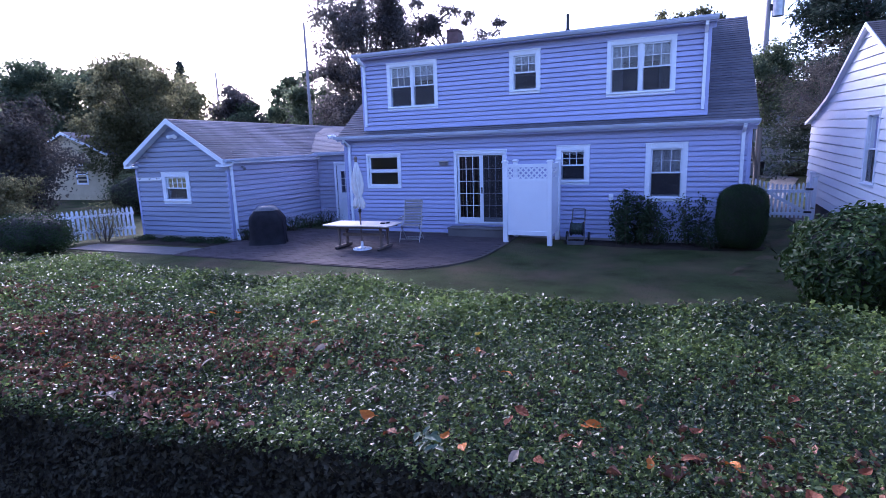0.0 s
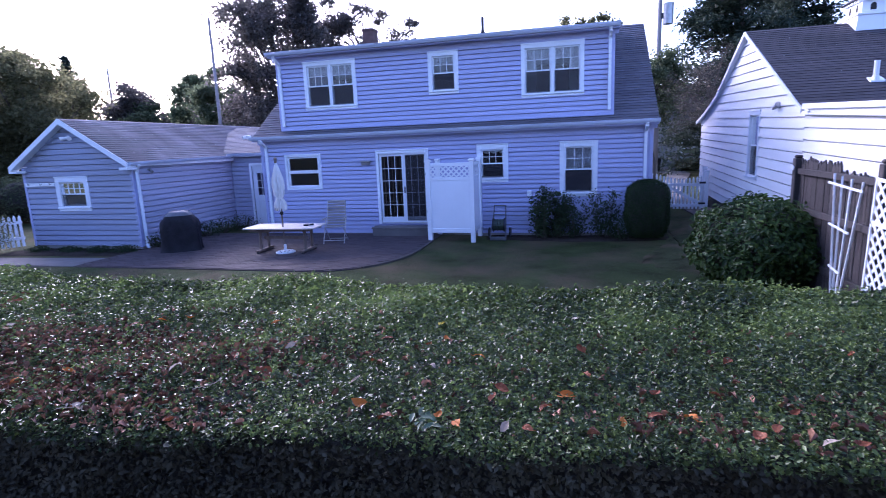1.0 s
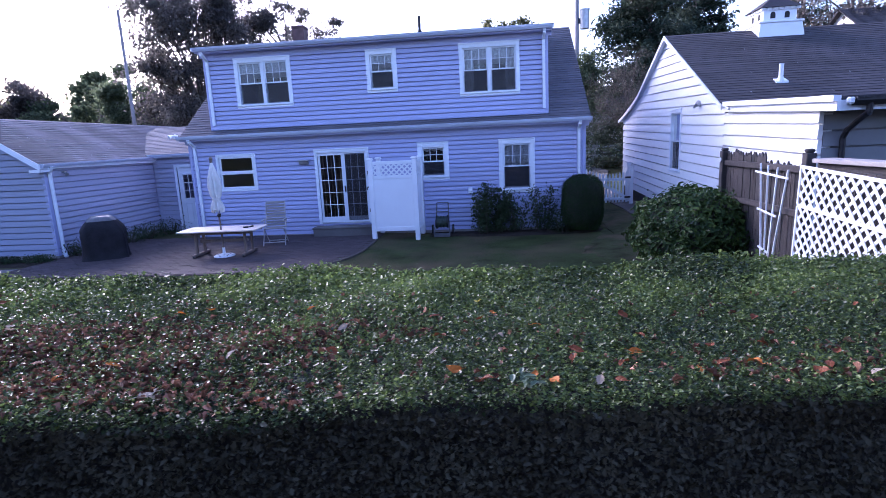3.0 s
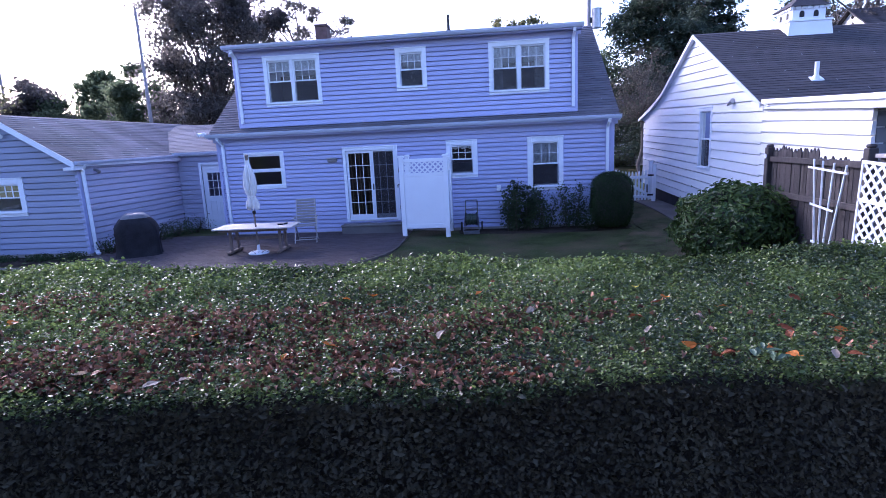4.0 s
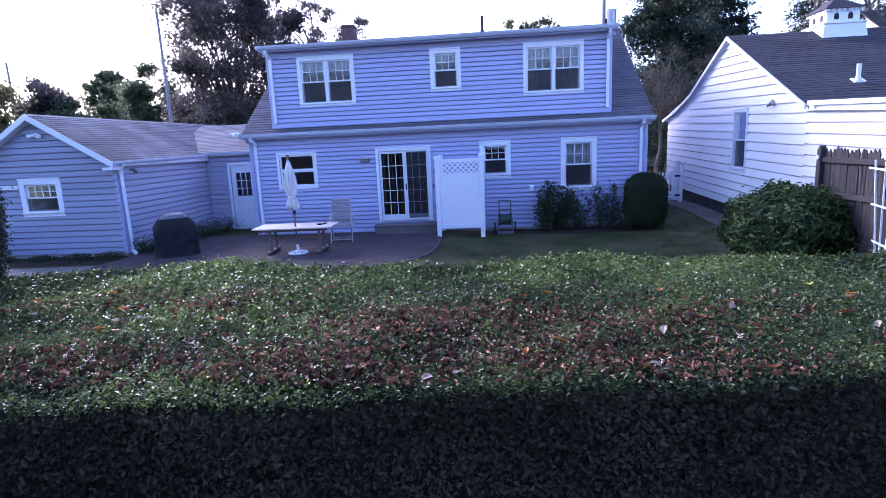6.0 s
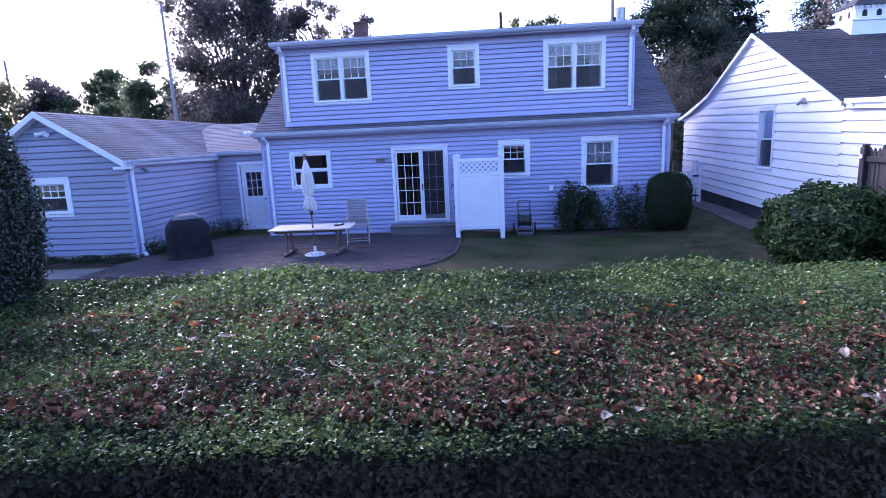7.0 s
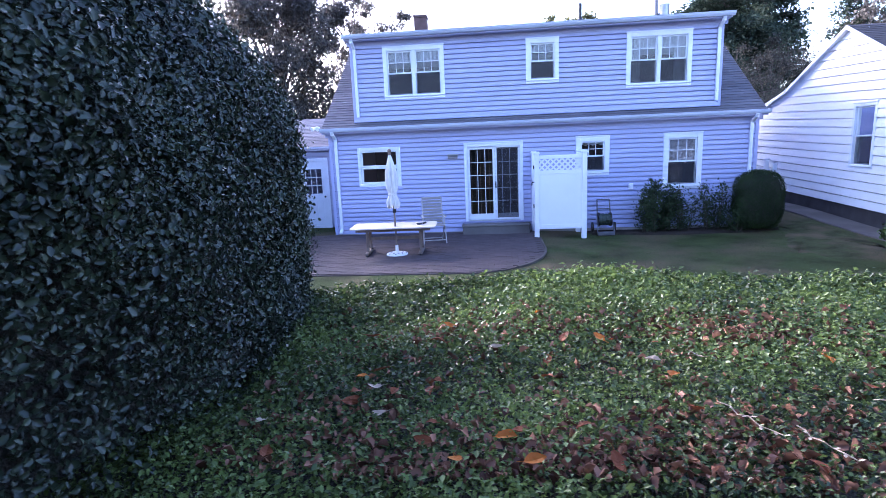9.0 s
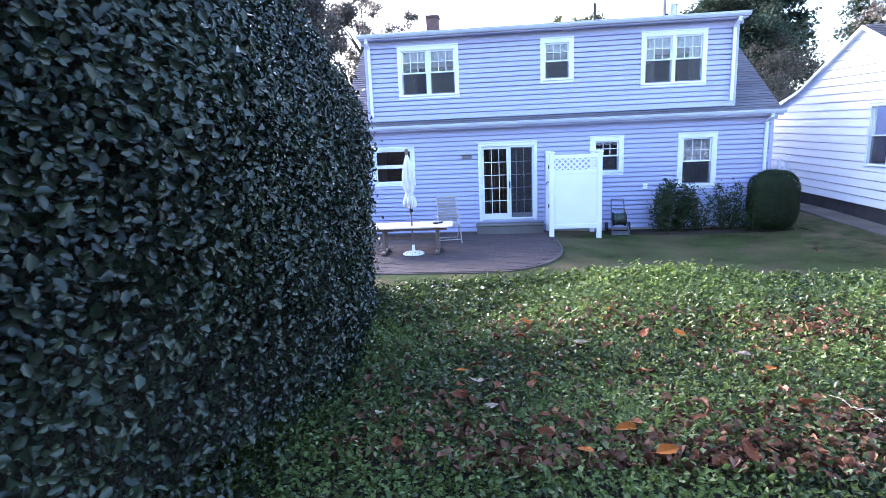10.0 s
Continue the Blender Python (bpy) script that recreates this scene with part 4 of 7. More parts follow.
for x0, s in ((GX1 + 0.17, 1), (GX0 - 0.17, -1)):
    hexa(bm, [(x0, YF - 0.025, GE - 0.15), (GAX, YF - 0.025, GAZ - 0.05), (GAX, YF - 0.025, GAZ + 0.1), (x0, YF - 0.025, GE - 0.0),
              (x0, YF, GE - 0.15), (GAX, YF, GAZ - 0.05), (GAX, YF, GAZ + 0.1), (x0, YF, GE - 0.0)])
    hexa(bm, [(x0, YF, GE - 0.11), (GAX, YF, GAZ - 0.01), (GAX, YF, GAZ + 0.005), (x0, YF, GE - 0.09),
              (x0, GY, GE - 0.11), (GAX, GY, GAZ - 0.01), (GAX, GY, GAZ + 0.005), (x0, GY, GE - 0.09)])
    box(bm, x0 - 0.3 if s > 0 else x0, x0 if s > 0 else x0 + 0.3, YF - 0.03, GY, GE - 0.19, GE - 0.12, None, 0.004)
bmesh.ops.recalc_face_normals(bm, faces=bm.faces)
part("rake_board", bm, TRIM, garage)
gutter("gutter", (GX1 + 0.16, YF + 0.02, GE + 0.02), (GX1 + 0.16, BY - 0.25, GE + 0.08), garage, 0.09)
gutter("breezeway_gutter", (GX1 + 0.16, BY - 0.27, 2.56), (XL - 0.002, BY - 0.27, 2.56), garage, 0.09)
bm = bmesh.new()
box(bm, GX1, GX1 + 0.17, GY + 0.0, BY - 0.02, GE - 0.1, GE - 0.07)
box(bm, GX1 + 0.15, GX1 + 0.158, GY - 0.25, BY - 0.02, GE - 0.11, GE, None)
box(bm, GX1, XL, BY - 0.25, BY, 2.44, 2.47)
part("soffit", bm, TRIM, garage)
downspout(garage, [(GX1 + 0.22, GY + 0.02, GE - 0.05), (GX1 + 0.1, GY + 0.06, GE - 0.2), (GX1 + 0.08, GY + 0.1, 0.1), (GX1 + 0.25, GY - 0.05, 0.04)])
bm = bmesh.new()
ring(bm, DOOR[0], DOOR[1], DOOR[2] - 0.1, DOOR[3], 0.09, -0.01, 0.045, BF, sill=0.1)
door = part("door", bm, TRIM, garage, "white side door with nine-pane window")
bm = bmesh.new()
a, b, c, d = bopen[0]
gl = (a + 0.16, b - 0.16, 1.08, 1.86)
for q in ((a, b, c, gl[2]), (a, b, gl[3], d), (a, gl[0], gl[2], gl[3]), (gl[1], b, gl[2], gl[3])):
    box(bm, q[0], q[1], -0.05, -0.012, q[2], q[3], BF)
ring(bm, gl[0] - 0.04, gl[1] + 0.04, gl[2] - 0.04, gl[3] + 0.04, 0.04, -0.012, 0.002, BF)
for q in ((a + 0.14, (a + b) / 2 - 0.05), ((a + b) / 2 + 0.05, b - 0.14)):
    ring(bm, q[0], q[1], 0.25, 0.9, 0.03, -0.012, -0.004, BF)
part("door_leaf", bm, TRIM, door)
for i in (1, 2):
    x = gl[0] + (gl[1] - gl[0]) * i / 3
    bm = bmesh.new()
    box(bm, x - 0.011, x + 0.011, -0.024, -0.012, gl[2], gl[3], BF)
    part("glazing_bar", bm, TRIM, door)
    z = gl[2] + (gl[3] - gl[2]) * i / 3
    bm = bmesh.new()
    box(bm, gl[0], gl[1], -0.023, -0.0115, z - 0.011, z + 0.011, BF)
    part("glazing_bar", bm, TRIM, door)
bm = bmesh.new()
box(bm, *gl[:2], -0.032, -0.028, *gl[2:], BF)
part("pane", bm, GLASS, door).visible_shadow = False
bm = bmesh.new()
bmesh.ops.create_uvsphere(bm, u_segments=10, v_segments=6, radius=0.032, matrix=BF @ Matrix.Translation((b - 0.07, 0.035, 0.98)))
rod(bm, BF @ Vector((b - 0.07, -0.012, 0.98)), BF @ Vector((b - 0.07, 0.03, 0.98)), 0.014)
part("door_knob", bm, DARK_METAL, door)
bm = bmesh.new()
box(bm, -10.08, -9.0, GY - 0.06, GY - 0.024, 1.83, 1.93, None, 0.006)
rack = tagged(part("hook_board", bm, VINYL, None), "white board with dark hooks screwed to the garage gable", "hook board")
for x in (-9.9, -9.45, -9.1):
    bm = bmesh.new()
    pipe(bm, [(x, GY - 0.06, 1.9), (x, GY - 0.11, 1.87), (x, GY - 0.12, 1.92)], 0.008, 6)
    part("hook", bm, DARK_METAL, rack)
glamp = thing("gable_lamp", "white twin-head lamp under the garage gable", "floodlight", (GAX, GY - 0.05, 3.2))
bm = bmesh.new()
rod(bm, (GAX, GY - 0.02, 3.18), (GAX, GY - 0.07, 3.18), 0.06, sides=12)
part("base", bm, VINYL, glamp)
for dx in (-0.16, 0.16):
    bm = bmesh.new()
    rod(bm, (GAX + dx * 0.2, GY - 0.07, 3.18), (GAX + dx, GY - 0.16, 3.15), 0.035, 0.06, 10)
    part("head", bm, VINYL, glamp)
bm = bmesh.new()
rod(bm, (GX1 + 0.03, GY + 0.55, 2.2), (GX1 + 0.1, GY + 0.55, 2.2), 0.03, sides=10)
rod(bm, (GX1 + 0.09, GY + 0.55, 2.21), (GX1 + 0.2, GY + 0.5, 2.14), 0.03, 0.05, 10)
tagged(part("security_lamp", bm, ALU, None), "small pale metal lamp under the garage eave", "lamp")

# ---- hedges ----
def low_hedge():
    rng = np.random.default_rng(11)
    X0, X1, Y0, Y1 = -0.9, 10.5, -14.0, -12.0

    def top(x, y):
        return 1.60 + 0.05 * np.exp(-((x - 1) / 1.6) ** 2) + 0.018 * np.sin(x * 2.3 + y * 1.7) + 0.015 * np.sin(x * 5.1 - y * 4.2)

    def yfar(x):
        return -12.05 + 0.035 * np.maximum(0, x - 2) + 0.04 * np.sin(x * 2.1) - 0.15 * np.exp(-((x + 0.2) / 0.8) ** 2)

    def ynear(x):
        return -14.06 - 0.06 * np.clip((3.2 - x) / 0.6, 0, 1) - 0.1 * np.clip((1.9 - x) / 0.6, 0, 1) + 0.105 * np.clip(x - 2.8, 0, 4) + 0.015 * np.sin(x * 1.7 + 1) + 0.01 * np.sin(x * 4.3)

    hedge = thing("privet_hedge", "wide flat-clipped green privet hedge strewn with fallen leaves", "hedge", (5, -13, 0))
    bm = bmesh.new()
    prof = [(0.05, 0.02), (0.06, 0.75), (0.065, 0.92), (0.09, 0.965), (0.5, 0.97), (0.88, 0.965), (0.95, 0.92), (1.0, 0.75), (1.02, 0.02)]
    rows = []
    for i in range(80):
        x = X0 + (X1 - X0) * i / 79
        a, b = ynear(x) + 0.03, yfar(x) - 0.03
        rows.append([bm.verts.new((x, a + (b - a) * p, (top(x, (a + b) / 2) - 0.01) * q + 0.012 * math.sin(i * 3.1 + k * 2.3))) for k, (p, q) in enumerate(prof)])
    for r0, r1 in zip(rows, rows[1:]):
        for k in range(len(prof) - 1):
            bm.faces.new([r0[k], r1[k], r1[k + 1], r0[k + 1]])
    bm.faces.new(rows[0]), bm.faces.new(rows[-1][::-1])
    bmesh.ops.recalc_face_normals(bm, faces=bm.faces)
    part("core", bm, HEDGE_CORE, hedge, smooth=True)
    # top
    n = 380000
    x = X0 + (X1 - X0) * rng.random(n)
    keep = rng.random(n) < np.where(x < 7.5, 1.0, 0.45)
    x = x[keep]
    s = rng.random(len(x))
    a, b = ynear(x), yfar(x)
    y = a + (b - a) * s
    rim = 0.012 * (np.clip(1 - 2 * s, 0, 1) ** 10) - 0.035 * np.clip(2 * s - 1, 0, 1) ** 4
    z = top(x, y) - rim + rng.normal(-0.012, 0.02, len(x)) + 0.011 * np.sin(x * 31 + 3 * np.sin(y * 17)) * np.sin(y * 37 + 2 * np.sin(x * 13)) + 0.008 * np.sin(x * 67 + y * 29)
    shoot = rng.random(len(x)) < 0.05
    z += np.where(shoot, rng.uniform(0, 0.03, len(x)) * (0.4 + 0.7 * s ** 3), 0)
    pos = np.stack([x, y, z], 1)
    out = np.stack([np.zeros_like(x), np.clip(2 * s - 1, 0, 1) ** 9 * 0.5, np.ones_like(x)], 1)
    leaves("top_foliage", pos, out, rng, 0.0168 * (1 + 0.6 * s ** 2), PRIVET, hedge, 0.6, 0.75, plain=True)
    # the two upright faces
    for nm, n, side, mat, size, z0 in (("near_foliage", 48000, -1, PRIVET_SHADED, 0.023, 0.8), ("far_foliage", 26000, 1, PRIVET, 0.024, 1.1)):
        x = X0 + (X1 - X0) * rng.random(n)
        z = z0 + ((1.55 if side < 0 else 1.62) - z0) * rng.random(n) ** 0.8
        y = (ynear(x) + 0.09 * np.clip((1.6 - z) / 0.12, 0, 1) if side < 0 else yfar(x)) + rng.normal(0.0, 0.025, n)
        out = np.stack([np.zeros(n), np.full(n, side * 1.0), np.full(n, 0.45)], 1)
        leaves(nm, np.stack([x, y, z], 1), out, rng, size, mat, hedge, 0.55, 0.5, plain=True)
    bm = bmesh.new()
    r = random.Random(4)
    for i in range(18):
        x = r.uniform(-0.5, 8)
        y = float(ynear(x)) + r.uniform(-0.02, 0.05)
        z = r.uniform(0.6, 1.5)
        rod(bm, (x, y, z), (x + r.uniform(-0.08, 0.08), y - r.uniform(-0.02, 0.05), z + r.uniform(0.05, 0.12)), 0.003, 0.0015, 5)
    tagged(part("twig", bm, TWIG, hedge), kind="stuff")
    return top


hedge_top = low_hedge()


def tall_hedge():
    rng = np.random.default_rng(12)
    cx, cy, ax, z1, zc = -1.7, -13.55, 1.6, 1.34, 2.12
    hedge = thing("tall_privet_hedge", "tall round-topped clipped privet, glossy leaves darkened for shade", "hedge", (cx, cy, 0))

    def surf(th, z):
        k = np.clip(1 - np.clip((z - zc) / z1, 0, 1) ** 2.9, 0, 1) ** 0.39
        c, s = np.cos(th), np.sin(th)
        r = 1.0 / (np.abs(c) ** 5 + np.abs(s) ** 5) ** 0.2
        wob = 1 + 0.012 * np.sin(th * 7 + z * 4) + 0.01 * np.sin(th * 13 - z * 7)
        return cx + ax * r * c * k * wob - 0.13 * np.clip(r * s, 0, 1) * (c > 0), cy + np.where(s > 0, 1.67, 1.3) * r * s * k * wob

    bm = bmesh.new()
    rows = []
    nt, nz = 64, 26
    for j in range(nz):
        z = 0.02 + 3.4 * j / (nz - 1)
        ring_v = []
        for i in range(nt):
            th = 2 * math.pi * i / nt
            x, y = surf(np.float64(th), np.float64(z))
            open_side = min(1, max(0, (math.sin(-th) * 1.4 + 0.1))) * min(1, max(0, (2.75 - z) / 0.5)) * (1 if math.cos(th) > -0.4 else 0)
            x, y = cx + (x - cx) * (0.965 - 0.16 * open_side), cy + (y - cy) * (0.965 - 0.3 * open_side)
            ring_v.append(bm.verts.new((x, y, z)))
        rows.append(ring_v)
    for r0, r1 in zip(rows, rows[1:]):
        for i in range(nt):
            j = (i + 1) % nt
            bm.faces.new([r0[i], r0[j], r1[j], r1[i]])
    bm.faces.new(rows[-1])
    bm.faces.new(rows[0][::-1])
    bmesh.ops.recalc_face_normals(bm, faces=bm.faces)
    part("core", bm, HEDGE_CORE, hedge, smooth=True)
    n = 175000
    th = np.where(rng.random(n) < 0.85, rng.uniform(-0.95, 1.7, n), rng.uniform(1.7, 5.4, n))
    z = 1.2 + 2.25 * rng.random(n) ** 0.85
    bare = np.clip((0.25 - th) / 0.5, 0, 1) * np.clip((2.5 - z) / 0.7, 0, 1) * (th < 1.7)
    hollow = 0.5 + 0.5 * np.sin(th * 9 + 2.2 * np.sin(z * 5)) * np.sin(z * 8 + th * 4)
    keep = rng.random(n) > bare * (0.25 + 0.4 * hollow) + 0.2 * (hollow > 0.85)
    th, z = th[keep], z[keep]
    n = len(th)
    x, y = surf(th, z)
    e = 0.02
    xa, ya = surf(th + e, z)
    xb, yb = surf(th, z + e)
    t1 = np.stack([xa - x, ya - y, np.zeros(n)], 1)
    t2 = np.stack([xb - x, yb - y, np.full(n, e)], 1)
    out = unit(np.cross(t1, t2))
    deep = np.clip((0.25 - th) / 0.5, 0, 1) * np.clip((2.6 - z) / 0.5, 0, 1) * (th < 1.7)
    pos = np.stack([x, y, z], 1) + out * (rng.normal(-0.005, 0.028, (n, 1)) - (deep * rng.random(n) ** 2 * 0.3)[:, None])
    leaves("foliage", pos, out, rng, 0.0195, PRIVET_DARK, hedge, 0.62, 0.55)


tall_hedge()


# where the litter lies thickest on the hedge
LITTER = [(2.94, -13.28), (4.28, -13.28), (3.69, -13.14), (3.23, -13.63), (3.48, -13.05), (4.67, -13.11), (6.24, -13.52), (6.86, -13.41), (2.84, -13.38), (2.37, -13.77),
          (2.87, -13.12), (3.64, -13.48), (4.29, -13.69), (2.71, -13.84), (0.95, -12.8), (1.9, -12.94), (2.82, -13.36), (3.44, -13.05), (1.69, -13.73), (1.27, -13.94),
          (2.28, -13.78), (2.77, -13.9), (3.65, -13.7), (0.59, -13.01), (1.59, -12.88), (1.86, -13.09), (0.33, -13.73), (0.9, -13.99), (1.3, -13.87), (1.51, -13.75), (0.7, -13.96), (0.48, -14.05)]


def fallen_leaves():
    """Dry leaves lying on the clipped top: singles that stand out, and the small litter between them."""
    def one(name, x, y, size, mat, label, seed):
        r = random.Random(seed)
        bm = bmesh.new()
        curl, twist, fold = r.uniform(-0.9, 1.3), r.uniform(-0.7, 0.7), r.uniform(0.15, 0.6)
        rows = []
        for i in range(8):
            u = i / 7
            w = size * (0.02 + 0.36 * math.sin(math.pi * u ** 0.85) ** 0.8) * r.uniform(0.88, 1.1)
            mid = Vector((size * (u - 0.5) * 1.25, size * 0.08 * math.sin(u * 4 + seed), size * curl * (u - 0.5) ** 2))
            tw = twist * (u - 0.5)
            rows.append([bm.verts.new(mid + Vector((0, s * w * math.cos(tw), w * (fold * abs(s) + s * math.sin(tw)) + size * r.uniform(-0.02, 0.02)))) for s in (-1, -0.5, 0, 0.5, 1)])
        for p, q in zip(rows, rows[1:]):
            for i in range(4):
                bm.faces.new([p[i], q[i], q[i + 1], p[i + 1]])
        stem = rows[0][2].co.copy()
        rod(bm, stem, stem + Vector((-size * 0.35, size * r.uniform(-0.1, 0.1), size * 0.1)), size * 0.02, sides=4)
        ob = new(name, mesh_of(bm, name, mat))
        ob.matrix_basis = pose(x, y, float(hedge_top(x, y)) + 0.028, r.uniform(-32, 20), r.uniform(-25, 25), r.uniform(0, 360))
        tagged(ob, label, "leaf", "fallen leaves on the hedge")
    named = [(5.12, -13.66, "o"), (5.24, -13.85, "r"), (5.17, -12.68, "y"), (4.14, -13.43, "p"), (6.13, -13.5, "r"), (4.35, -13.28, "r"), (6.42, -13.64, "r"),
             (3.23, -13.91, "p"), (3.11, -13.96, "p"), (4.57, -13.38, "r"), (0.7, -13.97, "o"), (0.83, -13.84, "o"), (1.4, -13.45, "o"), (0.59, -13.55, "r"),
             (4.0, -13.79, "p"), (4.44, -13.95, "r"), (3.28, -13.49, "r"), (2.8, -13.9, "p"), (1.6, -13.93, "r"), (0.9, -14.0, "o"), (0.6, -12.93, "o"), (0.98, -13.4, "r"), (0.35, -13.68, "r"), (0.2, -14.01, "r"), (1.1, -14.06, "r"), (1.37, -13.3, "p"), (1.53, -13.31, "p")]
    kinds = {"o": (ORANGE_LEAF, "orange fallen leaf lying on the hedge"), "r": (RED_LEAF, "reddish-brown fallen leaf on the hedge"), "y": (YELLOW_LEAF, "yellow leaf lying on the hedge"), "p": (PALE_LEAF, "pale dry leaf lying on the hedge")}
    r = random.Random(21)
    for i in range(90):
        x = r.uniform(0.1, 7.2)
        named.append((x, r.uniform(-13.9, -12.7) if x < 4.5 else r.uniform(-13.9, -12.9), r.choice("rrrrrrropp" if x < 4.5 else "rrrrop")))
    for i, (x, y, k) in enumerate(named):
        mat, label = kinds[k]
        y = max(y, -13.98 + 0.105 * min(max(x - 2.8, 0), 4))
        one("fallen_leaf", x, y, 0.05 * (0.95 if i < 27 else r.uniform(0.6, 1.05)), mat, label, i)
    for i in range(8):
        bm = bmesh.new()
        x, y, a = r.uniform(0.6, 6.5), r.uniform(-13.8, -12.7), r.uniform(0, 3.1)
        z = float(hedge_top(x, y)) + 0.03
        p = [Vector((x + math.cos(a) * k * 0.03 + r.uniform(-0.008, 0.008), y + math.sin(a) * k * 0.03 + r.uniform(-0.008, 0.008), z + 0.006 * k)) for k in range(4)]
        pipe(bm, p, 0.0016, 5)
        rod(bm, p[2], p[2] + Vector((r.uniform(-0.04, 0.04), r.uniform(-0.04, 0.04), 0.015)), 0.0013, sides=5)
        tagged(part("fallen_twig", bm, TWIG), "thin brown twig lying on the hedge", "twig", "dry twigs on the hedge")
    for a, b in (((1.62, -13.78), (1.68, -13.93)), ((2.1, -13.56), (2.24, -13.72)), ((1.93, -13.6), (2.06, -13.69)), ((1.46, -13.67), (1.55, -13.86)), ((4.36, -13.6), (4.44, -13.5)), ((3.98, -13.85), (4.04, -13.77))):
        bm = bmesh.new()
        p, d = Vector((*a, float(hedge_top(*a)) + 0.035)), Vector((b[0] - a[0], b[1] - a[1], 0))
        line = [p + d * (k / 6) + Vector((r.uniform(-0.008, 0.008), r.uniform(-0.008, 0.008), r.uniform(0, 0.012))) for k in range(7)]
        pipe(bm, line, 0.0017, 5)
        for q in line[1:]:
            for side in (r.choice((-1, 1)),):
                e = q + Vector((-d.y, d.x, 0)).normalized() * side * r.uniform(0.008, 0.02) + d * 0.08 + Vector((0, 0, r.uniform(-0.004, 0.012)))
                w = (e - q).cross(Vector((0, 0, 1))).normalized() * 0.005
                bm.faces.new([bm.verts.new(v) for v in (q, q.lerp(e, 0.55) + w, e, q.lerp(e, 0.55) - w)])
        tagged(part("dry_stem", bm, PALE_LEAF), "pale dry stem with withered leaves on the hedge", "stem", "dry stems on the hedge")
    rng = np.random.default_rng(33)
    n = 16
    pos = np.array([5.37, -13.73, float(hedge_top(5.37, -13.73)) + 0.04]) + rng.normal(0, 1, (n, 3)) * np.array([0.035, 0.03, 0.012])
    leaves("sprig", pos, np.tile([0, -0.3, 1.0], (n, 1)), rng, 0.042, SPRIG, None, 0.42, 0.35, 0.25, "pale blue-green leafy sprig standing out of the hedge")
    bpy.data.objects["sprig"]["category"] = "sprig"
    rng = np.random.default_rng(31)
    n = 10500
    spots = np.array(LITTER)
    weight = np.where(spots[:, 0] > 2.6, 1.5, 0.8)
    k = rng.choice(len(spots), n, p=weight / weight.sum())
    x, y = spots[k, 0] + rng.normal(0, 0.22, n), spots[k, 1] + rng.normal(0, 0.1, n)
    loose = rng.random(n) < 0.3
    x, y = np.where(loose, rng.uniform(0, 7.5, n), x), np.where(loose, -14.0 + 1.5 * rng.random(n) ** 1.5, y)
    keep = (y > -14.02 + 0.105 * np.clip(x - 2.8, 0, 4)) & (y < -12.35) & (x > 0) & (rng.random(n) < np.where(x > 4.6, 0.4, 1.0))
    x, y = x[keep], y[keep]
    pos = np.stack([x, y, hedge_top(x, y) + rng.uniform(-0.01, 0.018, len(x))], 1)
    leaves("leaf_litter", pos, np.tile([0, 0, 1.0], (len(x), 1)), rng, 0.0235, BROWN_LEAF, None, 0.6, 0.8, 0.55, "small dry reddish-brown leaves caught in the hedge top", fold=0.5, curl=0.45)
    bpy.data.objects["leaf_litter"]["category"] = "leaves"


fallen_leaves()


# ---- shrubs and trees ----
def limb(bm, a, b, r0, r1, rnd, bends=3, sides=7):
    a, b = Vector(a), Vector(b)
    p = a
    for i in range(1, bends + 1):
        q = a.lerp(b, i / bends) + Vector((rnd.uniform(-1, 1), rnd.uniform(-1, 1), 0)) * (b - a).length * (0.06 if i < bends else 0)
        rod(bm, p, q, r0 + (r1 - r0) * (i - 1) / bends, r0 + (r1 - r0) * i / bends, sides, False)
        p = q
    return p


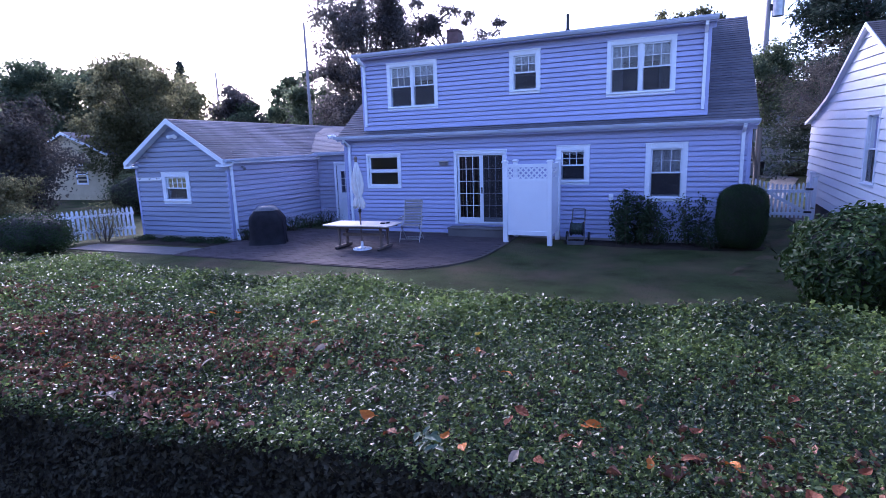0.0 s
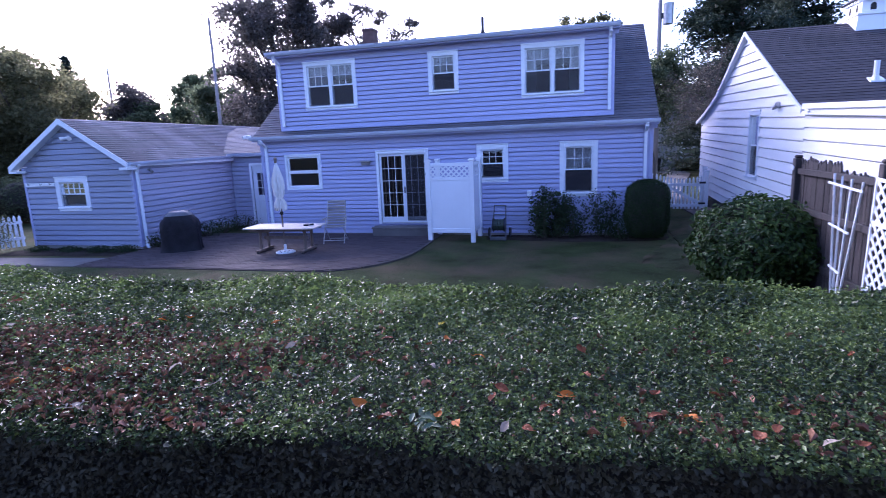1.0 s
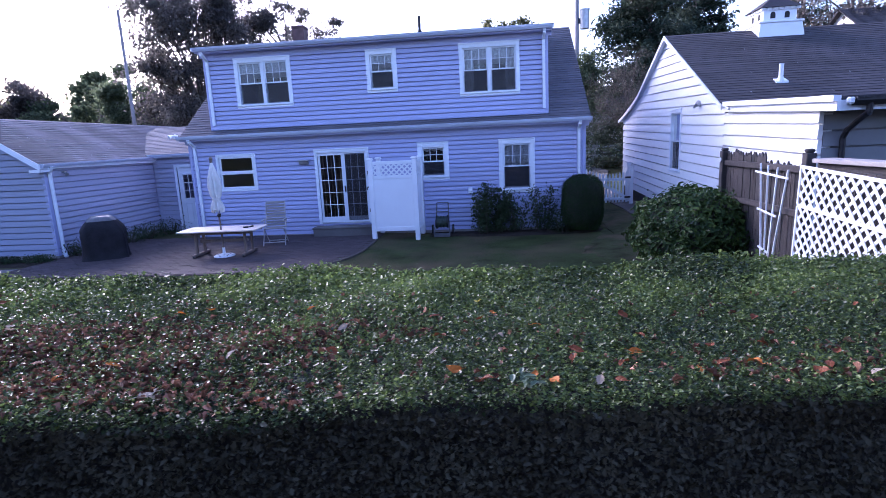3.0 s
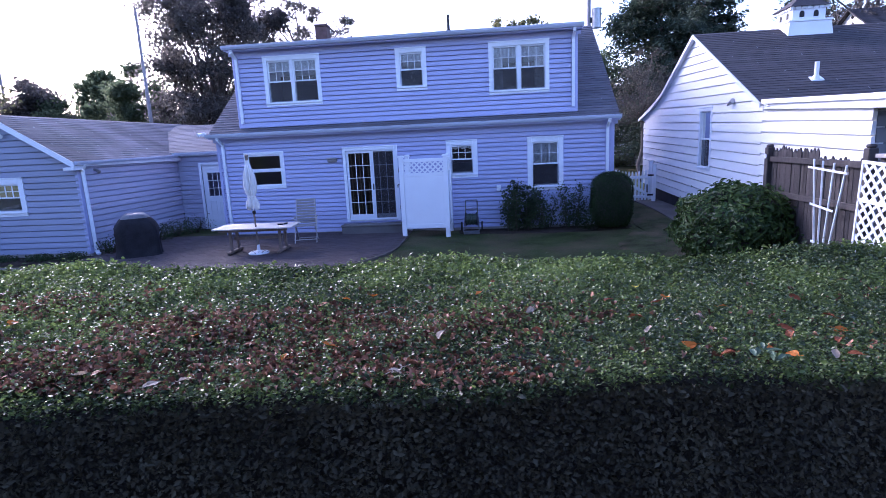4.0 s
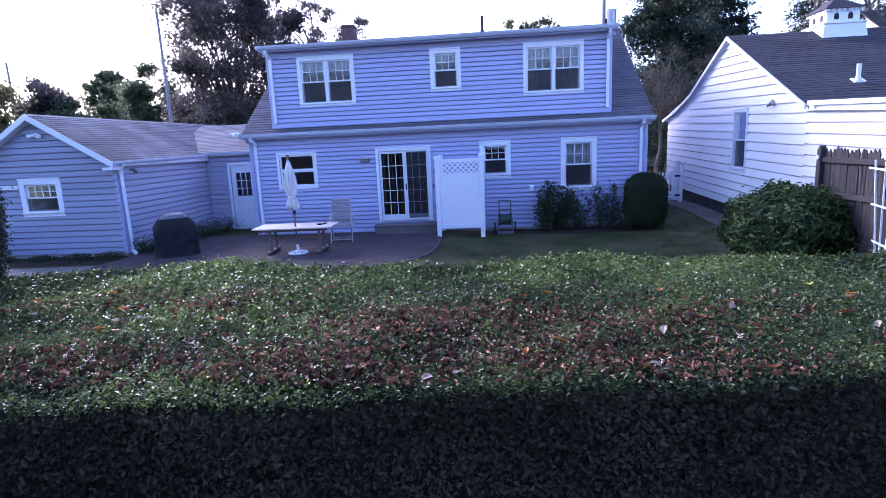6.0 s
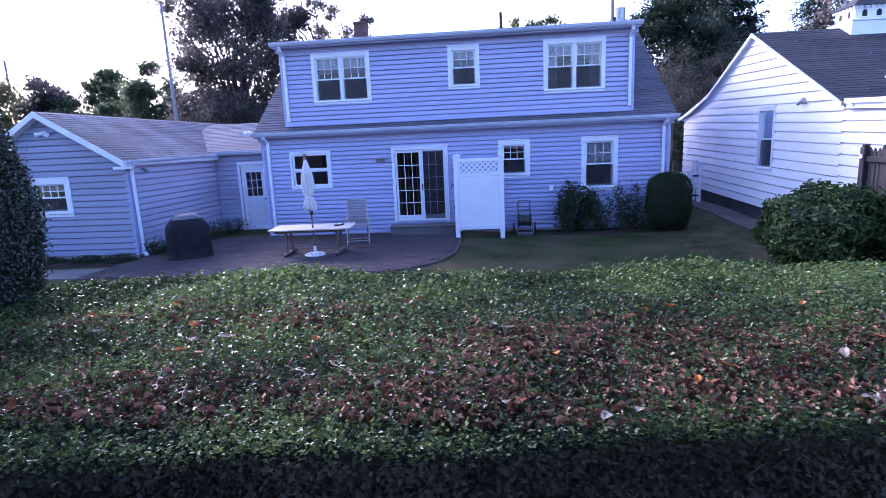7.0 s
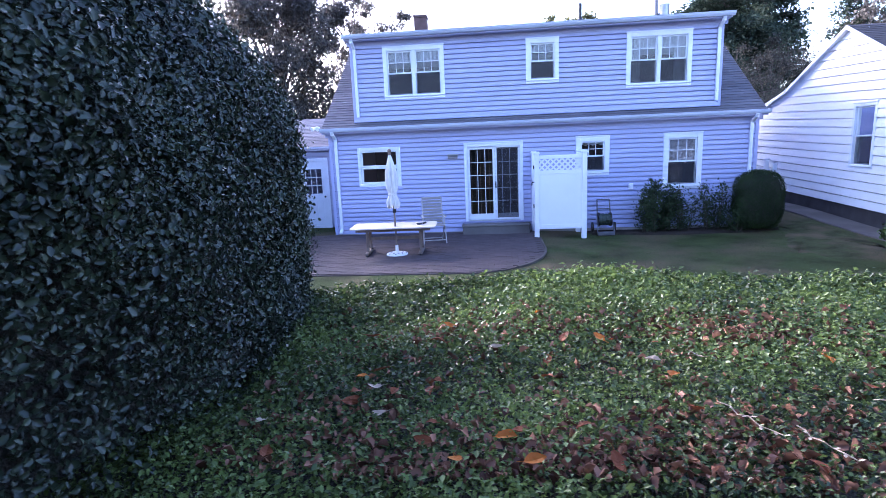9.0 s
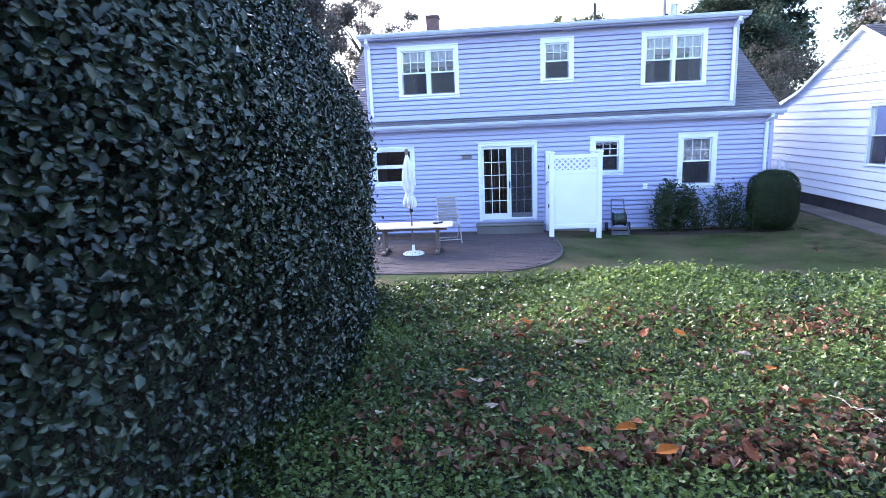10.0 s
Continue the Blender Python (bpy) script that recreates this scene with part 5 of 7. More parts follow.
def tree(x, y, height, radius, base, n, size, mat, label, seed, spread=0.16, clumps=46, squash=1.0, name="tree", trunk=0.2, sub=7):
    """A broad-leaved tree: tapered trunk, forking limbs with twigs, and tufts of leaves round the twigs' ends with gaps between."""
    r, rng = random.Random(seed), np.random.default_rng(seed)
    g = ground_height(x, y)
    t = thing(name, label, "tree", (x, y, g))
    bm = bmesh.new()
    fork = Vector((x + r.uniform(-0.2, 0.2), y, g + base + (height - base) * 0.25))
    limb(bm, (x, y, g - 0.05), fork, trunk, trunk * 0.7, r, 4, 9)
    tips = []
    for i in range(clumps):
        el, az = math.asin(2 * r.random() - 1), 2 * math.pi * r.random()
        rr = r.uniform(0.14, 1.0) ** 0.5 * r.uniform(0.82, 1.08)
        tips.append(Vector((x + radius * rr * math.cos(el) * math.cos(az), y + radius * rr * math.cos(el) * math.sin(az), g + (base + height) / 2 + (height - base) / 2 * rr * math.sin(el) * squash)))
    c = np.array([[q.x, q.y, q.z] for q in tips])
    # tufts: a few round each limb's end, larger low in the crown
    reach = radius * spread * (1.35 - 0.6 * np.clip((c[:, 2] - g - base) / (height - base), 0, 1))
    tufts = c[:, None, :] + unit(rng.normal(0, 1, (clumps * sub, 3))).reshape(clumps, sub, 3) * (rng.random((clumps, sub, 1)) ** 0.5) * reach[:, None, None] * np.array([1.5, 1.5, 1.1])
    for i, tip in enumerate(tips):
        if i % 2 == 0:
            mid = fork.lerp(tip, 0.5) + Vector((0, 0, 0.15 * (tip - fork).length * r.uniform(-0.3, 1)))
            limb(bm, fork, mid, trunk * 0.38, trunk * 0.2, r, 2, 6)
            limb(bm, mid, tip, trunk * 0.2, 0.02, r, 2, 5)
            for q in tufts[i][::2]:
                rod(bm, tip, q, 0.018, 0.008, 4, False)
    part("trunk", bm, BARK, t, smooth=True)
    flat = tufts.reshape(-1, 3)
    wide = np.repeat(reach, sub) * rng.uniform(0.5, 1.1, len(flat))
    k = rng.integers(0, len(flat), n)
    off = rng.normal(0, 0.62, (n, 3)) * wide[k][:, None] * np.array([1, 1, 0.75])
    leaves("crown", flat[k] + off, unit(off + np.array([0, 0, 0.02])), rng, size, mat, t, 0.7, 0.9, 0.35, plain=True)
    return t


def conifer(x, y, height, radius, n, size, mat, label, seed, low=0.08):
    r, rng = random.Random(seed), np.random.default_rng(seed)
    g = ground_height(x, y)
    t = thing("conifer", label, "tree", (x, y, g))
    bm = bmesh.new()
    rod(bm, (x, y, g - 0.05), (x, y, g + height), height * 0.018, 0.02, 8, False)
    tiers = 30
    centres, dirs = [], []
    for i in range(tiers):
        f = low + (1 - low) * i / tiers
        for k in range(7):
            az = r.uniform(0, 2 * math.pi)
            ln = radius * (1 - f) ** 0.75 * r.uniform(0.65, 1.12) + 0.12
            a = Vector((x, y, g + height * f))
            b = a + Vector((math.cos(az) * ln, math.sin(az) * ln, ln * r.uniform(-0.28, 0.12)))
            rod(bm, a, b, 0.03, 0.006, 4, False)
            centres.append(a), dirs.append(b - a)
    part("trunk", bm, BARK, t)
    c, d = np.array([list(q) for q in centres]), np.array([list(q) for q in dirs])
    k = rng.integers(0, len(c), n)
    f = rng.random(n)[:, None] ** 0.7
    pos = c[k] + d[k] * f + rng.normal(0, 1, (n, 3)) * (0.05 + 0.06 * np.linalg.norm(d[k], axis=1, keepdims=True))
    leaves("crown", pos, np.tile([0, 0, 1.0], (n, 1)), rng, size, mat, t, 0.4, 0.8, 0.3, plain=True)
    return t


def shrub(name, x, y, rx, ry, h, n, size, mat, label, seed, power=2.4, z0=0.0, loose=0.06, core=True, low=0.06, lumpy=1.0):
    """A dense shrub: stems, a dark inner body and leaves all round its uneven outline."""
    r, rng = random.Random(seed), np.random.default_rng(seed)
    g = ground_height(x, y) + z0
    t = thing(name, label, "shrub", (x, y, g))
    bm = bmesh.new()
    for i in range(9):
        az = r.uniform(0, 6.28)
        limb(bm, (x + 0.1 * math.cos(az), y + 0.1 * math.sin(az), g - 0.03), (x + rx * 0.6 * math.cos(az), y + ry * 0.6 * math.sin(az), g + h * r.uniform(0.6, 0.9)), 0.02, 0.006, r, 3, 5)
    part("stems", bm, TWIG, t)
    u = rng.normal(0, 1, (n, 3))
    u = unit(u)
    if power > 2:
        u = u / (np.sum(np.abs(u) ** power, axis=1, keepdims=True) ** (1 / power))
    lump = 1 + lumpy * (0.09 * np.sin(u[:, :1] * 5 + seed) * np.cos(u[:, 1:2] * 6) + 0.07 * np.sin(u[:, 2:] * 8 + u[:, :1] * 4))
    shell = (1 + rng.normal(-0.02, loose, (n, 1))) * lump
    p = u * shell * np.array([rx, ry, h * 0.5]) + np.array([x, y, g + h * 0.52])
    keep = p[:, 2] > g + low * h
    leaves("foliage", p[keep], u[keep] + np.array([0, 0, 0.25]), rng, size, mat, t, 0.45, 0.5, 0.3)
    if core:
        bm = bmesh.new()
        bmesh.ops.create_icosphere(bm, subdivisions=3, radius=1)
        for v in bm.verts:
            q = v.co.normalized()
            if power > 2:
                q = q / (sum(abs(k) ** power for k in q) ** (1 / power))
            lump = 0.9 + lumpy * (0.09 * math.sin(q.x * 5 + seed) * math.cos(q.y * 6) + 0.07 * math.sin(q.z * 8 + q.x * 4))
            v.co = Vector((x + q.x * rx * lump, y + q.y * ry * lump, max(g + 0.02, g + h * 0.52 + q.z * h * 0.5 * lump)))
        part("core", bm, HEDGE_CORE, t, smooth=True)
    return t


shrub("boxwood_shrub", 7.52, -0.62, 0.53, 0.52, 1.49, 30000, 0.026, BOX_LEAF, "clipped rounded dark green shrub by the house corner", 41, 3.4, loose=0.03, lumpy=0.25)
shrub("rhododendron", 8.67, -5.6, 0.93, 1.1, 1.42, 12500, 0.085, RHODO, "large broad-leaved green shrub beside the brown fence", 42, 2.3, loose=0.075)


def rose_bush(x, y, rx, ry, h, canes, n, label, seed):
    """Upright canes that arch outwards, with sprays of leaves along them and bare legs below."""
    r, rng = random.Random(seed), np.random.default_rng(seed)
    g = ground_height(x, y)
    t = thing("rose_bush", label, "shrub", (x, y, g))
    bm = bmesh.new()
    pts = []
    for i in range(canes):
        az, lean, tall = r.uniform(0, 6.28), r.uniform(0.15, 1.0), h * r.uniform(0.6, 1.08)
        foot = r.uniform(0.15, 0.5)
        p = Vector((x + rx * foot * math.cos(az), y + ry * foot * math.sin(az), g - 0.03))
        for k in range(1, 7):
            f = k / 6
            q = Vector((x + rx * (foot + (lean - foot) * f ** 1.3) * math.cos(az) + r.uniform(-0.03, 0.03), y + ry * (foot + (lean - foot) * f ** 1.3) * math.sin(az) + r.uniform(-0.03, 0.03), g + tall * (f - 0.12 * lean * f ** 3)))
            rod(bm, p, q, 0.011 - 0.0012 * k, 0.0098 - 0.0012 * k, 5, False)
            if k > 0:
                pts.append(q)
                side = q + Vector((r.uniform(-0.16, 0.16), r.uniform(-0.14, 0.1), r.uniform(0.0, 0.14)))
                rod(bm, q, side, 0.004, 0.002, 4, False)
                pts.append(side)
            p = q
    part("stems", bm, TWIG, t)
    c = np.array([list(q) for q in pts])
    k = rng.integers(0, len(c), n)
    pos = c[k] + rng.normal(0, 1, (n, 3)) * np.array([0.065, 0.06, 0.055]) * rng.uniform(0.5, 1.3, len(c))[k][:, None]
    leaves("foliage", pos, np.tile([0, -0.5, 0.8], (n, 1)), rng, 0.052, ROSE, t, 0.55, 0.7, 0.3)


rose_bush(5.0, -0.55, 0.72, 0.45, 1.3, 24, 5600, "dense leafy rose bush against the house wall", 43)
rose_bush(5.75, -0.5, 0.4, 0.34, 1.1, 10, 1200, "loose leafy rose bush under the tall window", 44)
rose_bush(6.45, -0.52, 0.45, 0.36, 1.25, 11, 1400, "thin straggling rose bush against the house wall", 45)
shrub("low_bush", 6.98, -0.7, 0.42, 0.35, 0.7, 1500, 0.045, BOX_LEAF, "low dark bush before the clipped shrub", 46, 2.0, loose=0.2, core=False)
for i, (x, y, s) in enumerate(((-5.75, -0.6, 0.35), (-5.7, 0.2, 0.35), (-5.5, 1.0, 0.36), (-5.8, -1.6, 0.28), (-5.9, -2.4, 0.3), (-6.4, -3.2, 0.26), (-7.2, -3.3, 0.24), (-8.2, -3.3, 0.22), (-9.3, -3.3, 0.22))):
    shrub("bed_plant", x, y, s * 1.25, s * 0.9, s * (1.3 if y > -2.7 else 0.75), 700, 0.045, ROSE, "low green plant at the garage wall", 50 + i, 2.0, loose=0.28, core=False)
shrub("left_shrub", -10.6, -5.9, 1.45, 0.75, 1.1, 12000, 0.05, BOX_LEAF, "spreading green shrub before the white picket fence", 61, 2.2, loose=0.1)
shrub("bare_shrub", -10.7, -3.7, 0.7, 0.5, 1.2, 1900, 0.045, TURNING, "thin brown-leaved shrub by the picket fence", 62, 2.0, loose=0.3, core=False)

tree(-10.3, 13.0, 12.6, 3.9, 1.2, 64000, 0.135, PURPLE, "large spreading tree with thinning dark leaves behind the breezeway", 71, 0.15, 95, trunk=0.22)
tree(-7.0, 18.0, 12.4, 3.6, 5.5, 11000, 0.16, PURPLE, "tall thin-crowned tree behind the house", 72, 0.12, 34, trunk=0.26, sub=5)
tree(6.4, 24.0, 11.2, 2.6, 7, 3200, 0.19, TURNING, "sparse tree top behind the roof", 73, 0.14, 18, sub=5)
tree(-18.8, 19.0, 8.2, 2.9, 1.0, 24000, 0.19, OAK, "rounded green tree beyond the garage", 74, 0.2, 40)
tree(-24.2, 19.2, 6.9, 2.7, 0.6, 14000, 0.18, OAK, "low green tree beyond the garage", 94, 0.19, 34)
tree(-31.0, 32.4, 10.4, 3.6, 0.8, 24000, 0.24, OAK, "round-crowned green tree in the distance", 75, 0.2, 50)
tree(-26.2, 20.4, 8.3, 3.9, 0.8, 24000, 0.17, PURPLE, "dusky loose-crowned tree beyond the garage", 76, 0.17, 40)
tree(-25.7, 10.3, 8.6, 3.8, 0.5, 50000, 0.17, TURNING, "broad yellowing tree behind the garage", 77, 0.17, 100)
tree(-37.0, 18.5, 11.6, 5.6, 0.5, 50000, 0.21, TURNING, "broad yellowing tree beside the tan house", 78, 0.17, 100)
tree(-41.0, 14.5, 10.6, 4.8, 0.5, 36000, 0.21, OAK, "tall green tree behind the tan house", 93, 0.18, 70)
tree(-38.0, 10.0, 9.8, 4.8, 0.5, 36000, 0.19, OAK, "tall green tree far beyond the picket fence", 79, 0.16, 70)
tree(-19.5, -1.55, 5.2, 2.65, 0.4, 26000, 0.11, DUSK, "dusky garden tree beyond the picket fence", 80, 0.17, 60)
tree(-21.7, -3.2, 7.4, 3.0, 0.4, 20000, 0.144, OAK, "tall garden tree beyond the picket fence", 81, 0.17, 44)
tree(-15.2, -4.3, 2.4, 1.6, 0.1, 14000, 0.07, TURNING, "low round yellow-green shrub by the picket fence", 82, 0.2, 34, trunk=0.07)
conifer(-35.0, 22.0, 11.1, 1.9, 5000, 0.34, PINE, "narrow dark spruce in the distance", 83)
conifer(14.5, 20.0, 17.0, 5.2, 60000, 0.26, PINE, "big dark conifer behind the white house", 85)
conifer(18.2, 23.5, 17.5, 4.4, 40000, 0.28, PINE, "big dark conifer behind the white house", 86)
conifer(27.6, 29.0, 18.0, 4.2, 15000, 0.25, PINE, "dark conifer behind the white house", 87)
tree(11.4, 11.5, 6.2, 1.9, 2.2, 8500, 0.07, DUSK, "small half-bare tree between the houses", 88, 0.17, 70, trunk=0.09, sub=4)
tree(15.5, 16.0, 7.4, 2.4, 1.2, 7000, 0.1, DUSK, "thin brownish tree behind the white house", 91, 0.17, 50, trunk=0.1, sub=4)
tree(9.8, 17.0, 7.4, 2.2, 3.2, 10000, 0.13, OAK, "small leafy tree beyond the gate", 89, 0.17, 46, trunk=0.1)
tree(29.5, 25.0, 15.0, 5.5, 6, 7000, 0.22, PURPLE, "bare-branched tree beyond the white house roof", 90, 0.13, 60, trunk=0.3, sub=4)
shrub("garden_bush", -17.5, 3.0, 1.5, 1.3, 1.8, 9000, 0.07, OAK, "dark rounded bush before the tan house", 92, 2.0, loose=0.12)

# ---- the far woods, beyond all else ----
rng = np.random.default_rng(7)
n = 26000
ang = rng.uniform(-1.9, 1.5, n)
dist = rng.uniform(58, 80, n)
hgt = 6.0 + 2.5 * np.sin(ang * 9) + 1.5 * np.sin(ang * 23 + 1)
pos = np.stack([dist * np.sin(ang), dist * np.cos(ang), hgt * rng.random(n) ** 0.6], 1)
leaves("far_woods", pos, np.tile([0, -1.0, 0.5], (n, 1)), rng, 1.5, OAK, None, 0.7, 0.7, 0.4, plain=True, label="belt of dark green woods in the distance")
bpy.data.objects["far_woods"]["category"] = "woods"

# unseen light blocker, added to darken the hedge's near face
bm = bmesh.new()
box(bm, -10, 17, -17.9, -17.6, -0.1, 4.6)
tagged(part("light_block_south", bm, BLOCKER), "unseen dark panel added behind the walker to cut sky light", "wall", kind="structure")

# second unseen blocker, added to shade the near end of the tall hedge
bm = bmesh.new()
box(bm, -3.75, -3.5, -17.58, -14.95, -0.1, 6.5)
tagged(part("light_block_west", bm, BLOCKER), "unseen dark panel added to cut sky light on the tall hedge", "wall", kind="structure")

# ---- the white neighbouring house ----
nb = thing("white_house", "white-shingled house with charcoal gable roof", "house", (10, 1, 0.2))
NX, NY0, NY1, NAY, NAZ, NEZ = 9.9, -3.75, 5.35, 0.2, 4.93, 2.95
NG = wall_frame((NX, 0, 0), (0, -1, 0), (-1, 0, 0))
FLARE = (2.9, 3.62)


def neighbour_gable(z):
    near = -NY0 if z <= NEZ else -NY0 + (-NAY + NY0) * (z - NEZ) / (NAZ - NEZ)
    if z <= 3.08:
        far = -NY1
    elif z <= FLARE[1]:
        far = -(NY1 + (FLARE[0] - NY1) * (z - 3.08) / (FLARE[1] - 3.08))
    else:
        far = -(FLARE[0] + (NAY - FLARE[0]) * (z - FLARE[1]) / (NAZ - FLARE[1]))
    return (far, near)


NWIN = (0.22, 1.1, 1.45, 3.06)
# the boards of this wall fall a little towards the fence
FALL = Matrix.Identity(4)
FALL[2][0], FALL[2][3] = -0.032, 0.032 * 1.3
NGB = NG @ FALL


def fallen_gable(z):
    ends = list(neighbour_gable(z))
    for i in range(6):
        ends = [neighbour_gable(min(z - 0.032 * (u - 1.3), NAZ - 0.01))[k] for k, u in enumerate(ends)]
    return (ends[0], max(ends[1], ends[0] + 0.004))


ngw = wall_body("wall", NG, neighbour_gable, 0.5, NAZ - 0.02, [inset(NWIN, 0.08)], WHITE, nb, label="gable wall of white lapped boards")
siding(ngw, NGB, fallen_gable, 0.47, NAZ - 0.1, [inset(NWIN, 0.08)], 0.22, WHITE, "siding_board", 0.042, 0.024)
sash_window(nb, NG, *NWIN, casing=0.09, grid=None, curtain=0.0, label="white double-hung window")
WY = -7.06
nsw = wall_body("wing_wall", NG, lambda z: (-NY0, -WY), 0.45, 2.9, [], WHITE, nb)
siding(nsw, NGB, lambda z: (-NY0, -WY + 0.02), 0.5, 2.97, [], 0.22, WHITE, "siding_board", 0.042, 0.024)
NP = wall_frame((0, WY, 0), (1, 0, 0), (0, -1, 0))
npw = wall_body("wing_end_wall", NP, lambda z: (NX + 0.162, 22), 0.1, 2.72, [], WING_END_GREY, nb, label="end wall of lapped boards under the deep eave, coloured darker grey")
siding(npw, NP, lambda z: (NX + 0.04, 22), 0.3, 2.68, [], 0.235, WING_END_GREY, "siding_board", 0.03, 0.022)
solid_wall("far_wall", nb, [(NX + 0.162, NY1, 0.1), (22, NY1, 0.1), (22, NY1, 3.0), (NX + 0.162, NY1, 3.0)], (0, -0.16, 0), WHITE)
solid_wall("end_wall", nb, [(22, NY0, 0.1), (22, NY1, 0.1), (22, NY1, 3.0), (22, NAY, NAZ), (22, NY0, NEZ)], (0.16, 0, 0), WHITE)
solid_wall("wing_far_wall", nb, [(22.003, WY, 0.1), (22.003, NY0, 0.1), (22.003, NY0, 2.9), (22.003, WY, 2.72)], (0.15, 0, 0), WHITE)
bm = bmesh.new()
box(bm, NX + 0.02, NX + 0.2, NY0 + 0.03, NY1 - 0.03, -0.1, 0.64)
box(bm, NX + 0.02, NX + 0.2, WY + 0.03, NY0 + 0.03, -0.1, 0.45)
box(bm, NX + 0.2, 21.9, WY + 0.03, WY + 0.2, -0.1, 0.3)
part("foundation", bm, DARK_BASE, nb, "dark stained concrete foundation")
ov = 0.14
nea = (-3.86, NEZ + 0.02)
bm = bmesh.new()
shingles(bm, (NX - ov, nea[0], nea[1]), (22.3, nea[0], nea[1]), (22.3, NAY, NAZ + 0.08), (NX - ov, NAY, NAZ + 0.08), 34, 0.009)
shingles(bm, (NX - ov, FLARE[0], FLARE[1] + 0.08), (22.3, FLARE[0], FLARE[1] + 0.08), (22.3, NAY, NAZ + 0.08), (NX - ov, NAY, NAZ + 0.08), 18)
shingles(bm, (NX - ov, 5.65, 3.02), (22.3, 5.65, 3.02), (22.3, FLARE[0], FLARE[1] + 0.08), (NX - ov, FLARE[0], FLARE[1] + 0.08), 16)
tagged(part("roof", bm, DARK_ROOF, nb, "charcoal shingle roof"), kind="stuff")
bm = bmesh.new()
for q in (((NX - ov, nea[0], nea[1]), (22.3, nea[0], nea[1]), (22.3, NAY, NAZ + 0.08), (NX - ov, NAY, NAZ + 0.08)),
          ((NX - ov, FLARE[0], FLARE[1] + 0.08), (22.3, FLARE[0], FLARE[1] + 0.08), (22.3, NAY, NAZ + 0.08), (NX - ov, NAY, NAZ + 0.08)),
          ((NX - ov, 5.65, 3.02), (22.3, 5.65, 3.02), (22.3, FLARE[0], FLARE[1] + 0.08), (NX - ov, FLARE[0], FLARE[1] + 0.08))):
    slab(bm, *q, 0.07)
part("roof_deck", bm, TRIM, nb)
bm = bmesh.new()
line = [(nea[0], nea[1]), (NAY, NAZ + 0.08), (FLARE[0], FLARE[1] + 0.08), (4.3, 3.28), (5.65, 3.02)]
for (ya, za), (yb, zb) in zip(line, line[1:]):
    x = NX - ov - 0.02
    hexa(bm, [(x, ya, za - 0.09), (x, yb, zb - 0.09), (x, yb, zb), (x, ya, za), (x + 0.025, ya, za - 0.09), (x + 0.025, yb, zb - 0.09), (x + 0.025, yb, zb), (x + 0.025, ya, za)])
bmesh.ops.recalc_face_normals(bm, faces=bm.faces)
part("rake_board", bm, TRIM, nb)
# the low wing towards the fence: a nearly flat roof, its white edge board and the deep eave with a black gutter
W0, W1Y, Z0W, Z1W = -3.72, -7.6, 3.04, 2.86
wq = ((NX - 0.12, W1Y, Z1W), (22.3, W1Y, Z1W), (22.3, W0, Z0W), (NX - 0.12, W0, Z0W))
bm = bmesh.new()
slab(bm, *wq, 0.06)
part("wing_roof_deck", bm, DARK_ROOF, nb, "low dark roof of the wing")
for nm, x0, x1, d0, d1, e0, e1 in (("edge_moulding", NX - 0.17, NX - 0.122, 0.035, 0.085, 0.03, 0.075), ("edge_board", NX - 0.12, NX - 0.07, -0.07, 0.19, -0.07, 0.2)):
    bm = bmesh.new()
    ya, yb = -3.95, W1Y - 0.02
    za, zb = Z0W - 0.01, Z1W
    hexa(bm, [(x0, ya, za - d1), (x0, yb, zb - e1), (x0, yb, zb - min(0, d0) * 0 + 0.004), (x0, ya, za + 0.004), (x1, ya, za - d1), (x1, yb, zb - e1), (x1, yb, zb + 0.004), (x1, ya, za + 0.004)])
    bmesh.ops.recalc_face_normals(bm, faces=bm.faces)
    part(nm, bm, VINYL, nb, "white painted roof edge board")
bm = bmesh.new()
pipe(bm, [(NX - 0.15, -3.98, 2.96), (NX - 0.16, -4.1, 2.93), (NX - 0.14, -4.2, 2.88)], 0.022, 8)
part("edge_spout", bm, VINYL, nb)
bm = bmesh.new()
box(bm, NX - 0.06, 22, W1Y + 0.02, WY - 0.052, 2.685, 2.72)
part("soffit", bm, BEIGE, nb)
bm = bmesh.new()
box(bm, NX - 0.06, 22, W1Y + 0.0, W1Y + 0.018, 2.66, 2.8)
part("eave_board", bm, TRIM, nb)
gutter("eave_gutter", (NX + 0.07, W1Y - 0.01, 2.83), (22, W1Y - 0.01, 2.83), nb, 0.11, DARK_METAL)
bm = bmesh.new()
box(bm, NX - 0.02, NX + 0.068, W1Y - 0.1, W1Y - 0.022, 2.74, 2.83, None, 0.02)
part("gutter_cap", bm, VINYL, nb, "white gutter end cap")
bm = bmesh.new()
pipe(bm, [(10.17, W1Y - 0.06, 2.76), (10.17, W1Y - 0.05, 2.62), (10.18, -7.45, 2.54), (10.18, -7.2, 2.4), (10.18, WY - 0.07, 2.3), (10.18, WY - 0.07, 0.3)], 0.04, 10)
part("downspout", bm, DARK_METAL, nb, "black metal downspout")
bm = bmesh.new()
rod(bm, (9.83, -2.38, 3.06), (9.87, -2.38, 3.06), 0.035, sides=10)
rod(bm, (9.78, -2.2, 3.02), (9.82, -2.4, 3.11), 0.02, 0.065, 10)
tagged(part("wall_floodlight", bm, GREY_METAL), "grey cone-shaped floodlight on the white gable wall", "floodlight")
nv = thing("roof_vent", "white plumbing vent with flashing on the charcoal roof", "vent pipe", (11.27, -2.95, 3.42))
bm = bmesh.new()
rod(bm, (11.27, -2.95, 3.3), (11.27, -2.95, 3.8), 0.045, sides=12)
part("pipe", bm, VINYL, nv)
